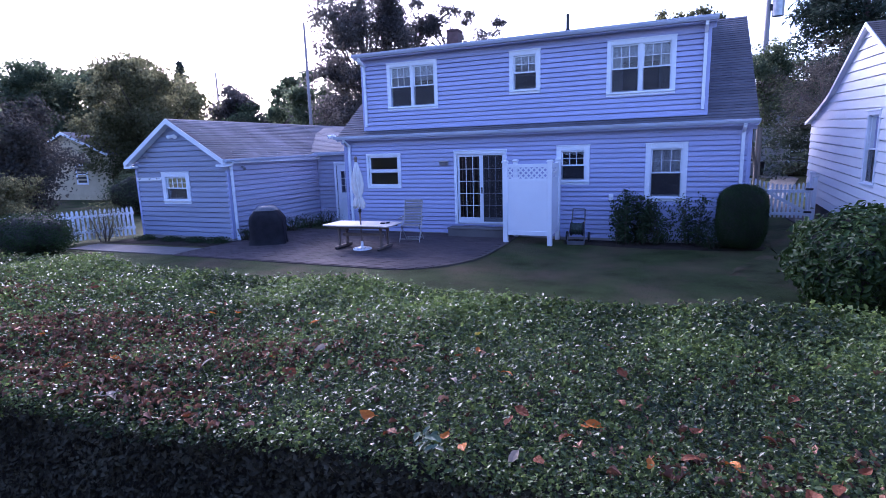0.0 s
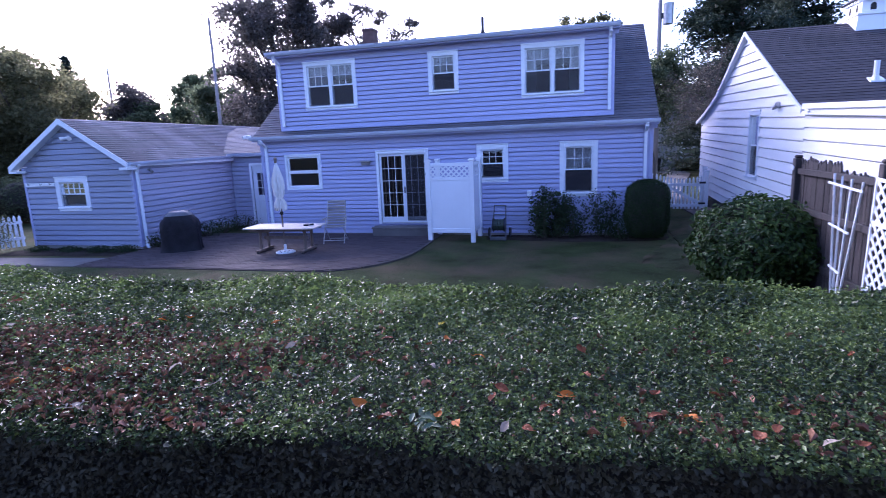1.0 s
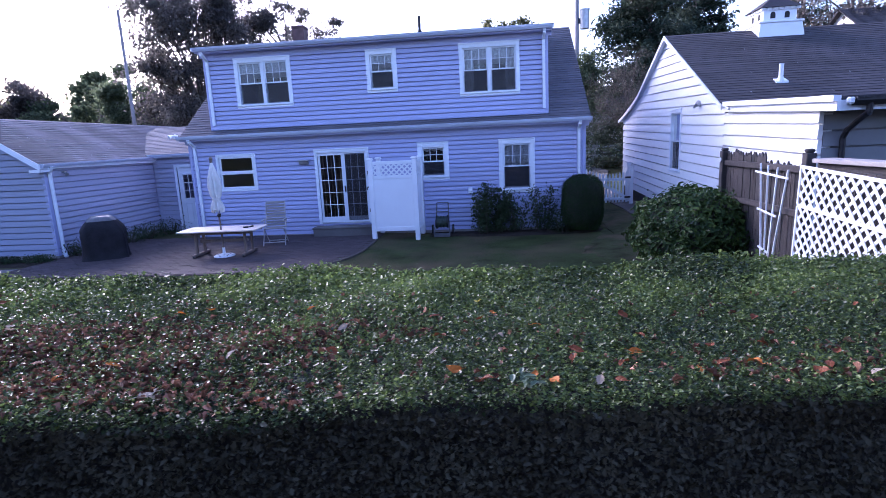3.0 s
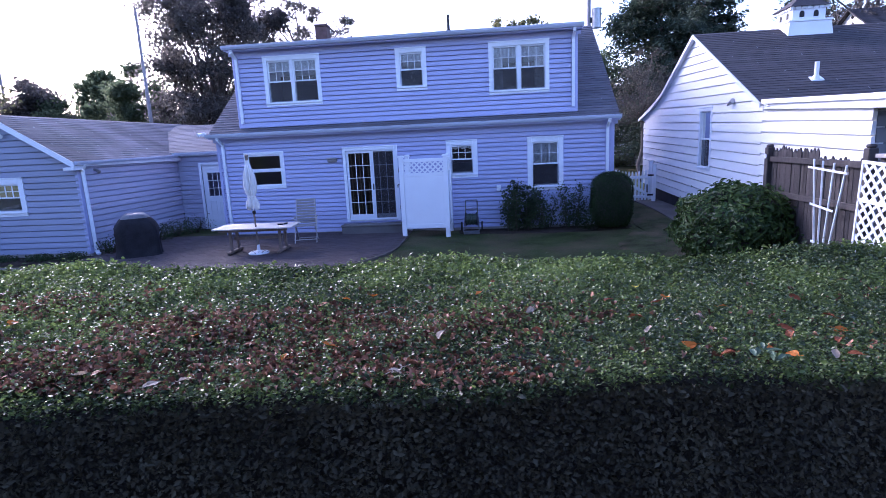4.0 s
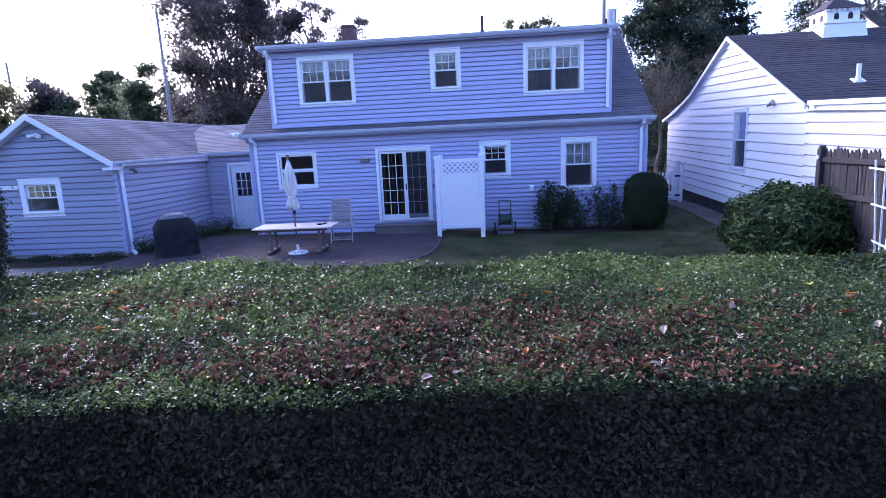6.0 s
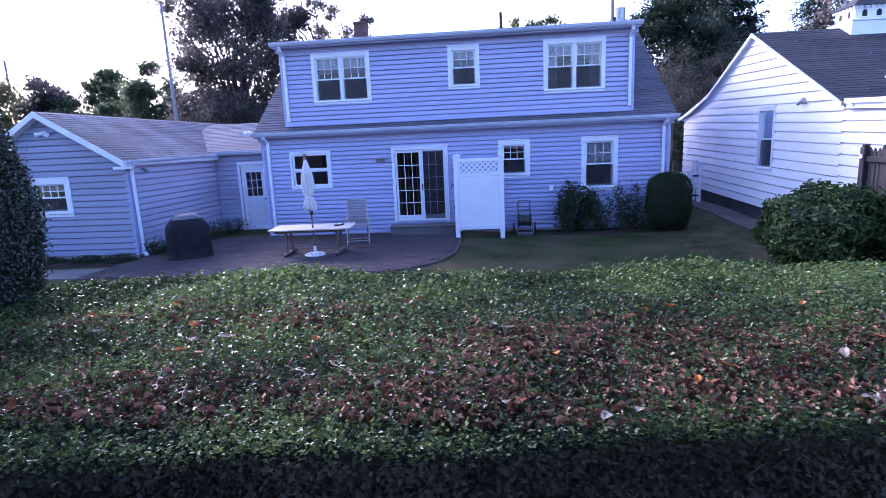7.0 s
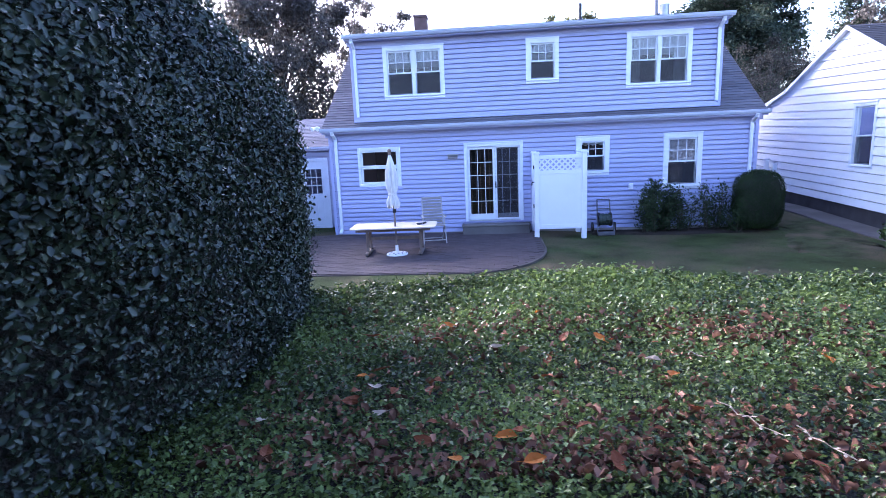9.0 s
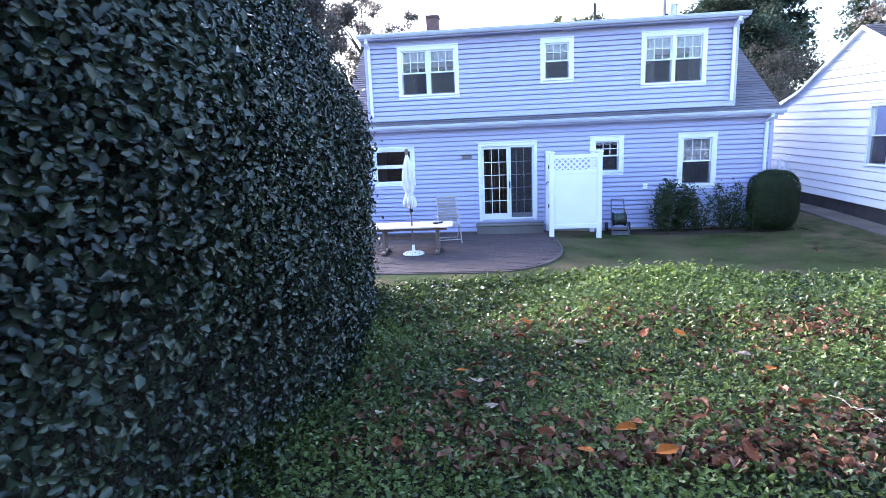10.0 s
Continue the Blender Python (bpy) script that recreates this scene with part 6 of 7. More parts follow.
bm = bmesh.new()
hexa(bm, [(11.16, -3.02, 3.40), (11.4, -3.02, 3.40), (11.4, -2.86, 3.48), (11.16, -2.86, 3.48), (11.16, -3.02, 3.43), (11.4, -3.02, 3.43), (11.4, -2.86, 3.51), (11.16, -2.86, 3.51)])
rod(bm, (11.27, -2.95, 3.44), (11.27, -2.95, 3.53), 0.075, 0.052, 12)
part("flashing", bm, VINYL, nv)


def cupola():
    t = thing("cupola", "white birdhouse cupola with arched holes and dark hipped roof", "cupola", (12.45, 0.2, 4.7))
    x, y = 12.45, 0.2
    bm = bmesh.new()
    hexa(bm, [(x - 0.56, y - 0.56, 4.62), (x + 0.56, y - 0.56, 4.62), (x + 0.56, y + 0.56, 4.62), (x - 0.56, y + 0.56, 4.62), (x - 0.5, y - 0.5, 5.08), (x + 0.5, y - 0.5, 5.08), (x + 0.5, y + 0.5, 5.08), (x - 0.5, y + 0.5, 5.08)])
    part("base", bm, VINYL, t)
    bm = bmesh.new()
    box(bm, x - 0.53, x + 0.53, y - 0.53, y + 0.53, 5.08, 5.13, None, 0.01)
    part("ledge", bm, VINYL, t)
    bm = bmesh.new()
    box(bm, x - 0.4, x + 0.4, y - 0.4, y + 0.4, 5.13, 5.46, None, 0.008)
    part("box", bm, VINYL, t)
    # no real holes: dark plates on the box paint in their shade
    for dx, dy, face in ((-0.17, -0.402, 0), (0.17, -0.402, 0), (-0.402, -0.17, 1), (-0.402, 0.17, 1)):
        bm = bmesh.new()
        w = 0.06
        pts = [(-w, 5.2), (w, 5.2), (w, 5.3)] + [(w * math.cos(a), 5.3 + w * math.sin(a)) for a in (0.6, 1.2, 1.57, 1.94, 2.5)] + [(-w, 5.3)]
        vs = [bm.verts.new((x + dx + p, y + dy, q) if not face else (x + dx, y + dy + p, q)) for p, q in pts]
        f = bm.faces.new(vs)
        r = bmesh.ops.extrude_face_region(bm, geom=[f])
        bmesh.ops.translate(bm, verts=[v for v in r["geom"] if isinstance(v, bmesh.types.BMVert)], vec=(0, -0.004, 0) if not face else (-0.004, 0, 0))
        bmesh.ops.recalc_face_normals(bm, faces=bm.faces)
        part("nest_hole_plate", bm, NEST, t, "arched plate painted dark as a shaded nest hole")
    bm = bmesh.new()
    for s in range(7):
        for side in (0, 1):
            c = -0.42 + 0.14 * s
            if side == 0:
                box(bm, x + c - 0.05, x + c + 0.05, y - 0.45, y - 0.42, 5.4, 5.46)
            else:
                box(bm, x - 0.45, x - 0.42, y + c - 0.05, y + c + 0.05, 5.4, 5.46)
    part("dentils", bm, VINYL, t)
    bm = bmesh.new()
    e = [bm.verts.new((x + a * 0.5, y + b * 0.5, 5.46)) for a, b in ((-1, -1), (1, -1), (1, 1), (-1, 1))]
    u = [bm.verts.new((x + a * 0.12, y + b * 0.12, 5.74)) for a, b in ((-1, -1), (1, -1), (1, 1), (-1, 1))]
    bm.faces.new(e[::-1]), bm.faces.new(u)
    for i in range(4):
        bm.faces.new([e[i], e[(i + 1) % 4], u[(i + 1) % 4], u[i]])
    part("roof", bm, DARK_ROOF, t, "dark hipped roof")


cupola()

# ---- far buildings ----
def far_house(name, label, x0, x1, y0, y1, eave, top, along, wall_mat, roof_mat, windows=()):
    """A plain gabled house; along: the axis of its ridge."""
    t = thing(name, label, "house", ((x0 + x1) / 2, (y0 + y1) / 2, 0))
    bm = bmesh.new()
    if along == "x":
        ym = (y0 + y1) / 2
        prof = [(y0, 0), (y1, 0), (y1, eave), (ym, top), (y0, eave)]
        a, b = [bm.verts.new((x0, p, q)) for p, q in prof], [bm.verts.new((x1, p, q)) for p, q in prof]
    else:
        xm = (x0 + x1) / 2
        prof = [(x0, 0), (x1, 0), (x1, eave), (xm, top), (x0, eave)]
        a, b = [bm.verts.new((p, y0, q)) for p, q in prof], [bm.verts.new((p, y1, q)) for p, q in prof]
    bm.faces.new(a), bm.faces.new(b[::-1])
    for i in range(5):
        bm.faces.new([a[i], b[i], b[(i + 1) % 5], a[(i + 1) % 5]])
    bmesh.ops.recalc_face_normals(bm, faces=bm.faces)
    w = part("wall", bm, wall_mat, t)
    f = wall_frame((0, y0 - 0.001, 0), (1, 0, 0), (0, -1, 0))

    def lim(z):
        if along == "x" or z <= eave:
            return (x0, x1)
        k = (z - eave) / (top - eave)
        return (x0 + (xm - x0) * k, x1 + (xm - x1) * k)
    siding(w, f, lim, 0.3, (eave if along == "x" else top) - 0.05, [], 0.24, wall_mat)
    bm = bmesh.new()
    o = 0.3
    if along == "x":
        for ya, s in ((y0 - o, 1), (y1 + o, -1)):
            za = eave - o * (top - eave) / (ym - y0)
            q = ((x0 - o, ya, za + 0.1), (x1 + o, ya, za + 0.1), (x1 + o, ym, top + 0.1), (x0 - o, ym, top + 0.1))
            shingles(bm, *q, 16), slab(bm, *q, 0.08)
    else:
        for xa in (x0 - o, x1 + o):
            za = eave - o * (top - eave) / (xm - x0)
            q = ((xa, y0 - o, za + 0.1), (xa, y1 + o, za + 0.1), (xm, y1 + o, top + 0.1), (xm, y0 - o, top + 0.1))
            shingles(bm, *q, 16), slab(bm, *q, 0.08)
    tagged(part("roof", bm, roof_mat, t), kind="stuff")
    if along != "x":
        bm = bmesh.new()
        for xa in (x0 - o, x1 + o):
            za = eave - o * (top - eave) / (xm - x0)
            hexa(bm, [(xa, y0 - o - 0.03, za - 0.06), (xm, y0 - o - 0.03, top - 0.06), (xm, y0 - o - 0.03, top + 0.1), (xa, y0 - o - 0.03, za + 0.1), (xa, y0 - o, za - 0.06), (xm, y0 - o, top - 0.06), (xm, y0 - o, top + 0.1), (xa, y0 - o, za + 0.1)])
        bmesh.ops.recalc_face_normals(bm, faces=bm.faces)
        part("rake_board", bm, TRIM, t)
    for win in windows:
        bm = bmesh.new()
        ring(bm, *win, 0.1, 0.03, 0.08, f)
        ww = part("window", bm, TRIM, t)
        bm = bmesh.new()
        box(bm, win[0] + 0.1, win[1] - 0.1, 0.024, 0.032, win[2] + 0.1, win[3] - 0.1, f)
        part("pane", bm, NEST, ww, "opaque pane painted dark for the dim room behind")
        bm = bmesh.new()
        box(bm, win[0] + 0.1, win[1] - 0.1, 0.033, 0.05, (win[2] + win[3]) / 2 - 0.03, (win[2] + win[3]) / 2 + 0.03, f)
        part("meeting_rail", bm, TRIM, ww)
    return t


far_house("tan_house", "small tan clapboard house with white eaves behind the trees", -34, -26.3, 8, 15, 2.9, 4.25, "y", YELLOW_HOUSE, GREY_ROOF, [(-29.6, -28.5, 1.0, 2.3)])
far_house("beige_house", "beige sided house across the street beyond the gate", 6, 18, 26, 33, 4.2, 6.2, "x", BEIGE, DARK_ROOF, [(12.6, 13.9, 1.0, 2.4), (14.6, 15.9, 1.0, 2.4), (9.6, 10.8, 1.0, 2.4)])
far_house("white_gabled_house", "white gabled house beyond the charcoal roof", 26.3, 36.0, 19.8, 23.5, 8.1, 9.25, "x", WHITE, DARK_ROOF)


build_strip("pavement_far_path", [(9.2, 9.2), (9.9, 9.2), (12.6, 22.0), (12.4, 25.6), (10.6, 25.6), (11.2, 22.0)], 0.235, PATH_GREY, "pale concrete path leading to the far house", "path", 0.06)
for i, (x, y) in enumerate(((12.6, 25.3), (13.2, 25.4), (13.8, 25.3))):
    shrub("yellowing_bush", x, y, 0.55, 0.4, 0.75, 900, 0.09, TURNING, "low yellowing plant before the far house", 95 + i, 2.0, loose=0.25, core=False)


def wheeled_bin():
    t = thing("wheeled_bin", "black lidded bin beside the far path", "bin", (10.9, 25.2, 0.2))
    bm = bmesh.new()
    hexa(bm, [(10.68, 24.98, 0.25), (11.12, 24.98, 0.25), (11.12, 25.42, 0.25), (10.68, 25.42, 0.25), (10.6, 24.9, 1.1), (11.2, 24.9, 1.1), (11.2, 25.5, 1.1), (10.6, 25.5, 1.1)])
    bmesh.ops.recalc_face_normals(bm, faces=bm.faces)
    part("bin_body", bm, COVER, t)
    bm = bmesh.new()
    box(bm, 10.57, 11.23, 24.86, 25.53, 1.1, 1.18, None, 0.02)
    part("lid", bm, COVER_GREY, t)
    for x in (10.66, 11.14):
        bm = bmesh.new()
        rod(bm, (x - 0.03, 25.45, 0.3), (x + 0.03, 25.45, 0.3), 0.1, sides=12)
        part("wheel", bm, DARK_METAL, t)


wheeled_bin()


def utility_pole(x, y, h, label, drum, arm, r=0.16):
    t = thing("utility_pole", label, "utility pole", (x, y, 0))
    bm = bmesh.new()
    rod(bm, (x, y, -0.2), (x, y, h), r, r * 0.6, 12)
    part("pole", bm, POLE, t, smooth=True)
    if drum:
        bm = bmesh.new()
        rod(bm, (x + 0.42, y - 0.1, drum), (x + 0.42, y - 0.1, drum + 1.0), 0.26, sides=20)
        rod(bm, (x + 0.42, y - 0.1, drum + 1.0), (x + 0.42, y - 0.1, drum + 1.06), 0.28, sides=20)
        part("transformer", bm, GREY_METAL, t, "grey cylindrical transformer", smooth=False)
        bm = bmesh.new()
        box(bm, x + 0.05, x + 0.2, y - 0.14, y - 0.04, drum + 0.3, drum + 0.6)
        part("bracket", bm, DARK_METAL, t)
    if not arm:
        return
    bm = bmesh.new()
    box(bm, x - 0.9, x + 0.9, y - 0.22, y - 0.12, h - 0.7, h - 0.58)
    part("crossarm", bm, POLE, t)
    for d in (-0.8, 0.8):
        bm = bmesh.new()
        rod(bm, (x + d, y - 0.17, h - 0.58), (x + d, y - 0.17, h - 0.42), 0.04, 0.03, 8)
        part("insulator", bm, GREY_METAL, t)


utility_pole(-11.15, 8.2, 8.9, "grey wooden utility pole behind the breezeway roof", 0, False, 0.1)
utility_pole(9.95, 18.0, 12.5, "grey wooden utility pole with transformer drum", 8.55, True)
utility_pole(-36.9, 28.0, 10.8, "grey wooden utility pole in the distance", 0, False)

# ---- the yard's fences ----
def pointed(bm, m, w, h, t, tip, z0=0.0):
    pts = [(-w / 2, z0), (w / 2, z0), (w / 2, h - tip), (0, h), (-w / 2, h - tip)]
    a = [bm.verts.new(m @ Vector((p, -t / 2, q))) for p, q in pts]
    b = [bm.verts.new(m @ Vector((p, t / 2, q))) for p, q in pts]
    bm.faces.new(a), bm.faces.new(b[::-1])
    for i in range(5):
        bm.faces.new([a[i], b[i], b[(i + 1) % 5], a[(i + 1) % 5]])
    bmesh.ops.recalc_face_normals(bm, faces=bm.faces)


def stockade():
    t = thing("stockade_fence", "weathered grey-brown wooden picket stockade fence", "fence", (9.2, -6.8, 0))
    r = random.Random(8)
    for i in range(27):
        y = -5.66 - i * 0.093
        h = (2.14 if i < 15 else 2.0) + r.uniform(-0.03, 0.03)
        bm = bmesh.new()
        pointed(bm, pose(9.23, y, 0, 0, r.uniform(-0.6, 0.6), 90), 0.085, h, 0.022, 0.07, 0.03)
        part("picket", bm, FENCE, t)
    for z in (0.6, 1.35, 1.93):
        bm = bmesh.new()
        box(bm, 9.175, 9.218, -8.1, -5.6, z - 0.045, z + 0.045, None, 0.006)
        part("rail", bm, FENCE, t)
    for y, h in ((-5.56, 2.18), (-8.17, 2.2)):
        bm = bmesh.new()
        box(bm, 9.14, 9.26, y - 0.06, y + 0.06, -0.05, h - 0.05, None, 0.01)
        box(bm, 9.15, 9.25, y - 0.05, y + 0.05, h - 0.05, h, None, 0.018)
        part("post", bm, FENCE, t)
    bm = bmesh.new()
    rod(bm, (9.13, -5.57, 1.98), (9.115, -5.57, 1.98), 0.04, sides=12)
    part("reflector", bm, VINYL, t, "small round white reflector")


stockade()


def lattice():
    t = thing("lattice_panel", "white plastic diamond lattice panel on the fence", "lattice", (9.1, -10, 0))
    y0, y1, z0, z1 = -12.6, -8.1, 0.25, 1.89
    x = 9.1
    st = 0.16
    for d, off in ((1, 0.0), (-1, 0.013)):
        n = int(((y1 - y0) + (z1 - z0)) / st) + 1
        for i in range(n):
            s = i * st
            if d > 0:
                a, b = (y0 + s - (z1 - z0), z0), (y0 + s, z1)
            else:
                a, b = (y0 + s, z0), (y0 + s - (z1 - z0), z1)
            lo, hi = (a, b) if a[0] < b[0] else (b, a)
            k = (hi[1] - lo[1]) / (hi[0] - lo[0])
            if lo[0] < y0:
                lo = (y0, lo[1] + k * (y0 - lo[0]))
            if hi[0] > y1:
                hi = (y1, lo[1] + k * (y1 - lo[0]))
            if hi[0] - lo[0] < 0.05:
                continue
            bm = bmesh.new()
            u = Vector((0, hi[0] - lo[0], hi[1] - lo[1]))
            m = Matrix.Translation((x + off, (lo[0] + hi[0]) / 2, (lo[1] + hi[1]) / 2)) @ Matrix.Rotation(math.atan2(u.z, u.y), 4, "X") @ Matrix.Diagonal((0.008, u.length, 0.038, 1))
            bmesh.ops.create_cube(bm, size=1, matrix=m)
            part("slat", bm, VINYL, t)
    for z in (z1, 1.4):
        bm = bmesh.new()
        box(bm, x - 0.016, x - 0.005, y0, y1, z - 0.02, z + 0.02)
        part("border", bm, VINYL, t)
    bm = bmesh.new()
    box(bm, x - 0.016, x - 0.005, y1 - 0.03, y1, z0, z1 - 0.021)
    part("border", bm, VINYL, t)
    t.rotation_euler.x = math.radians(2.9)
    f = thing("board_fence", "dark board fence with pale grey cap behind the lattice", "fence", (9.2, -10, 0))
    for i in range(30):
        bm = bmesh.new()
        yy = -8.38 - i * 0.15
        box(bm, 9.2, 9.22, yy - 0.145, yy - 0.005, 0.03, 1.95)
        part("board", bm, FENCE, f)
    bm = bmesh.new()
    box(bm, 9.13, 9.4, -12.75, -8.36, 2.035, 2.085, None, 0.006)
    part("cap", bm, CONCRETE, f, "flat pale grey cap board")
    bm = bmesh.new()
    box(bm, 9.2, 9.3, -12.75, -8.36, 1.955, 2.034)
    part("top_rail", bm, FENCE, f)


lattice()


def fan_trellis():
    t = thing("fan_trellis", "white fan-shaped garden trellis leaning on the fence", "trellis", (9.12, -7.5, 0))
    base = -7.42
    for k, y in enumerate((-7.05, -7.28, -7.55, -7.83)):
        bm = bmesh.new()
        bar(bm, (9.1 + 0.0, base + (y + 7.42) * 0.18, 0.1), (9.13, y, 1.98 - 0.02 * k), 0.022, 0.016)
        part("slat", bm, VINYL, t)
    for z, a, b in ((1.84, -6.98, -7.92), (1.3, -7.1, -7.66), (0.75, -7.2, -7.52)):
        bm = bmesh.new()
        bar(bm, (9.095, a, z + 0.02), (9.095, b, z - 0.03), 0.014, 0.028)
        part("crossbar", bm, VINYL, t)


fan_trellis()


def picket_fence():
    t = thing("picket_fence", "white painted picket fence leading from the garage corner", "fence", (-11.2, -4.5, 0))
    a, b = Vector((-10.45, -2.75, 0)), Vector((-13.4, -8.6, 0))
    d = (b - a)
    ang = math.degrees(math.atan2(d.y, d.x))
    n = int(d.length / 0.125)
    for i in range(n):
        p = a + d * ((i + 0.5) / n)
        bm = bmesh.new()
        pointed(bm, pose(p.x, p.y, 0, 0, 0, ang), 0.075, 1.0 + 0.012 * math.sin(i * 2.1), 0.02, 0.07, 0.05)
        part("picket", bm, TRIM, t)
    for z in (0.3, 0.78):
        bm = bmesh.new()
        side = Vector((-d.y, d.x, 0)).normalized() * -0.03
        bar(bm, a + side + Vector((0, 0, z)), b + side + Vector((0, 0, z)), 0.035, 0.08)
        part("rail", bm, TRIM, t)


picket_fence()


def gate():
    t = thing("gate", "white picket gate with sagging top and diagonal brace, closed", "gate", (9, 3.1, 0.2))
    y, g = 3.1, 0.22
    n = 13
    for i in range(n):
        x = 8.2 + (9.5 - 8.2) * i / (n - 1)
        sag = 0.12 * math.sin(math.pi * i / (n - 1))
        bm = bmesh.new()
        pointed(bm, pose(x, y, g), 0.055, 1.2 - sag - 0.1 * (i / (n - 1)), 0.02, 0.05, 0.06)
        part("picket", bm, TRIM, t)
    for z in (0.13, 0.78):
        bm = bmesh.new()
        box(bm, 8.15, 9.55, y - 0.045, y - 0.012, g + z, g + z + 0.09, None, 0.004)
        part("rail", bm, TRIM, t)
    bm = bmesh.new()
    bar(bm, (8.25, y - 0.03, g + 0.95), (9.45, y - 0.03, g + 0.25), 0.03, 0.09)
    part("brace", bm, TRIM, t)
    for x, h in ((9.66, 1.2), (8.02, 1.15)):
        bm = bmesh.new()
        box(bm, x - 0.055, x + 0.055, y - 0.055, y + 0.055, g - 0.1, g + h, None, 0.008)
        box(bm, x - 0.07, x + 0.07, y - 0.07, y + 0.07, g + h, g + h + 0.05, None, 0.015)
        part("post", bm, VINYL, t)
    for z in (0.2, 0.85):
        bm = bmesh.new()
        box(bm, 9.44, 9.63, y - 0.062, y - 0.045, g + z, g + z + 0.06, None, 0.004)
        part("hinge", bm, DARK_METAL, t, "black hinge")


gate()
tp = thing("fence_post", "white square post with lamp bracket beside the gate", "post", (9.72, 3.75, 0.2))
bm = bmesh.new()
box(bm, 9.66, 9.78, 3.7, 3.82, 0.1, 1.5, None, 0.01)
part("post_shaft", bm, VINYL, tp)
bm = bmesh.new()
box(bm, 9.64, 9.8, 3.68, 3.84, 1.5, 1.56, None, 0.015)
part("post_cap", bm, VINYL, tp)

# ---- shower screen, patio furniture ----
def shower():
    t = thing("privacy_screen", "white vinyl outdoor shower enclosure with lattice top", "privacy screen", (2.5, -0.7, 0))
    x0, x1, yf = 1.86, 3.06, -1.13
    for x, y in ((x0, yf), (x1, yf), (x0, -0.1), (x1, -0.1)):
        bm = bmesh.new()
        box(bm, x - 0.06, x + 0.06, y - 0.06, y + 0.06, -0.06, 2.13, None, 0.006)
        p = part("post", bm, VINYL, t)
        bm = bmesh.new()
        box(bm, x - 0.085, x + 0.085, y - 0.085, y + 0.085, 2.13, 2.165, None, 0.008)
        box(bm, x - 0.07, x + 0.07, y - 0.07, y + 0.07, 2.165, 2.19, None, 0.01)
        part("cap", bm, VINYL, p)

    def panel(m, w):
        for z, h in ((0.2, 0.12), (1.62, 0.09), (2.0, 0.09)):
            bm = bmesh.new()
            box(bm, 0, w, -0.025, 0.025, z, z + h, m, 0.005)
            part("rail", bm, VINYL, t)
        k = 1
        for i in range(k):
            bm = bmesh.new()
            box(bm, w * i / k + 0.001, w * (i + 1) / k - 0.001, -0.012, 0.012, 0.3, 1.63, m, 0.0015)
            part("infill_panel", bm, VINYL, t)
        st = 0.145
        for d, off in ((1, -0.006), (-1, 0.006)):
            n = int((w + 0.29) / st) + 1
            for i in range(n):
                s = i * st
                a, b = (s - 0.29, 1.71), (s, 2.0)
                if d < 0:
                    a, b = (a[0], 2.0), (b[0], 1.71)
                kk = (b[1] - a[1]) / (b[0] - a[0])
                lo = a if a[0] > 0 else (0, a[1] - kk * a[0])
                hi = b if b[0] < w else (w, a[1] + kk * (w - a[0]))
                if hi[0] - lo[0] < 0.03:
                    continue
                bm = bmesh.new()
                u = Vector((hi[0] - lo[0], hi[1] - lo[1]))
                bmesh.ops.create_cube(bm, size=1, matrix=m @ Matrix.Translation(((lo[0] + hi[0]) / 2, off, (lo[1] + hi[1]) / 2)) @ Matrix.Rotation(-math.atan2(u.y, u.x), 4, "Y") @ Matrix.Diagonal((u.length, 0.008, 0.042, 1)))
                part("lattice_slat", bm, VINYL, t)
    panel(Matrix.Translation((x0 + 0.06, yf, 0)), x1 - x0 - 0.12)
    panel(wall_frame((x1, yf + 0.06, 0), (0, 1, 0), (1, 0, 0)), 0.91)
    for z in (0.75, 1.75):
        bm = bmesh.new()
        box(bm, x0 - 0.085, x0 - 0.06, yf - 0.02, yf + 0.05, z, z + 0.1, None, 0.004)
        part("hinge", bm, DARK_METAL, t, "black hinge")
    bm = bmesh.new()
    pipe(bm, [(x0 - 0.06, yf, 1.42), (x0 - 0.12, yf, 1.42), (x0 - 0.12, yf, 1.34)], 0.014, 6)
    part("latch", bm, DARK_METAL, t, "black latch")


shower()


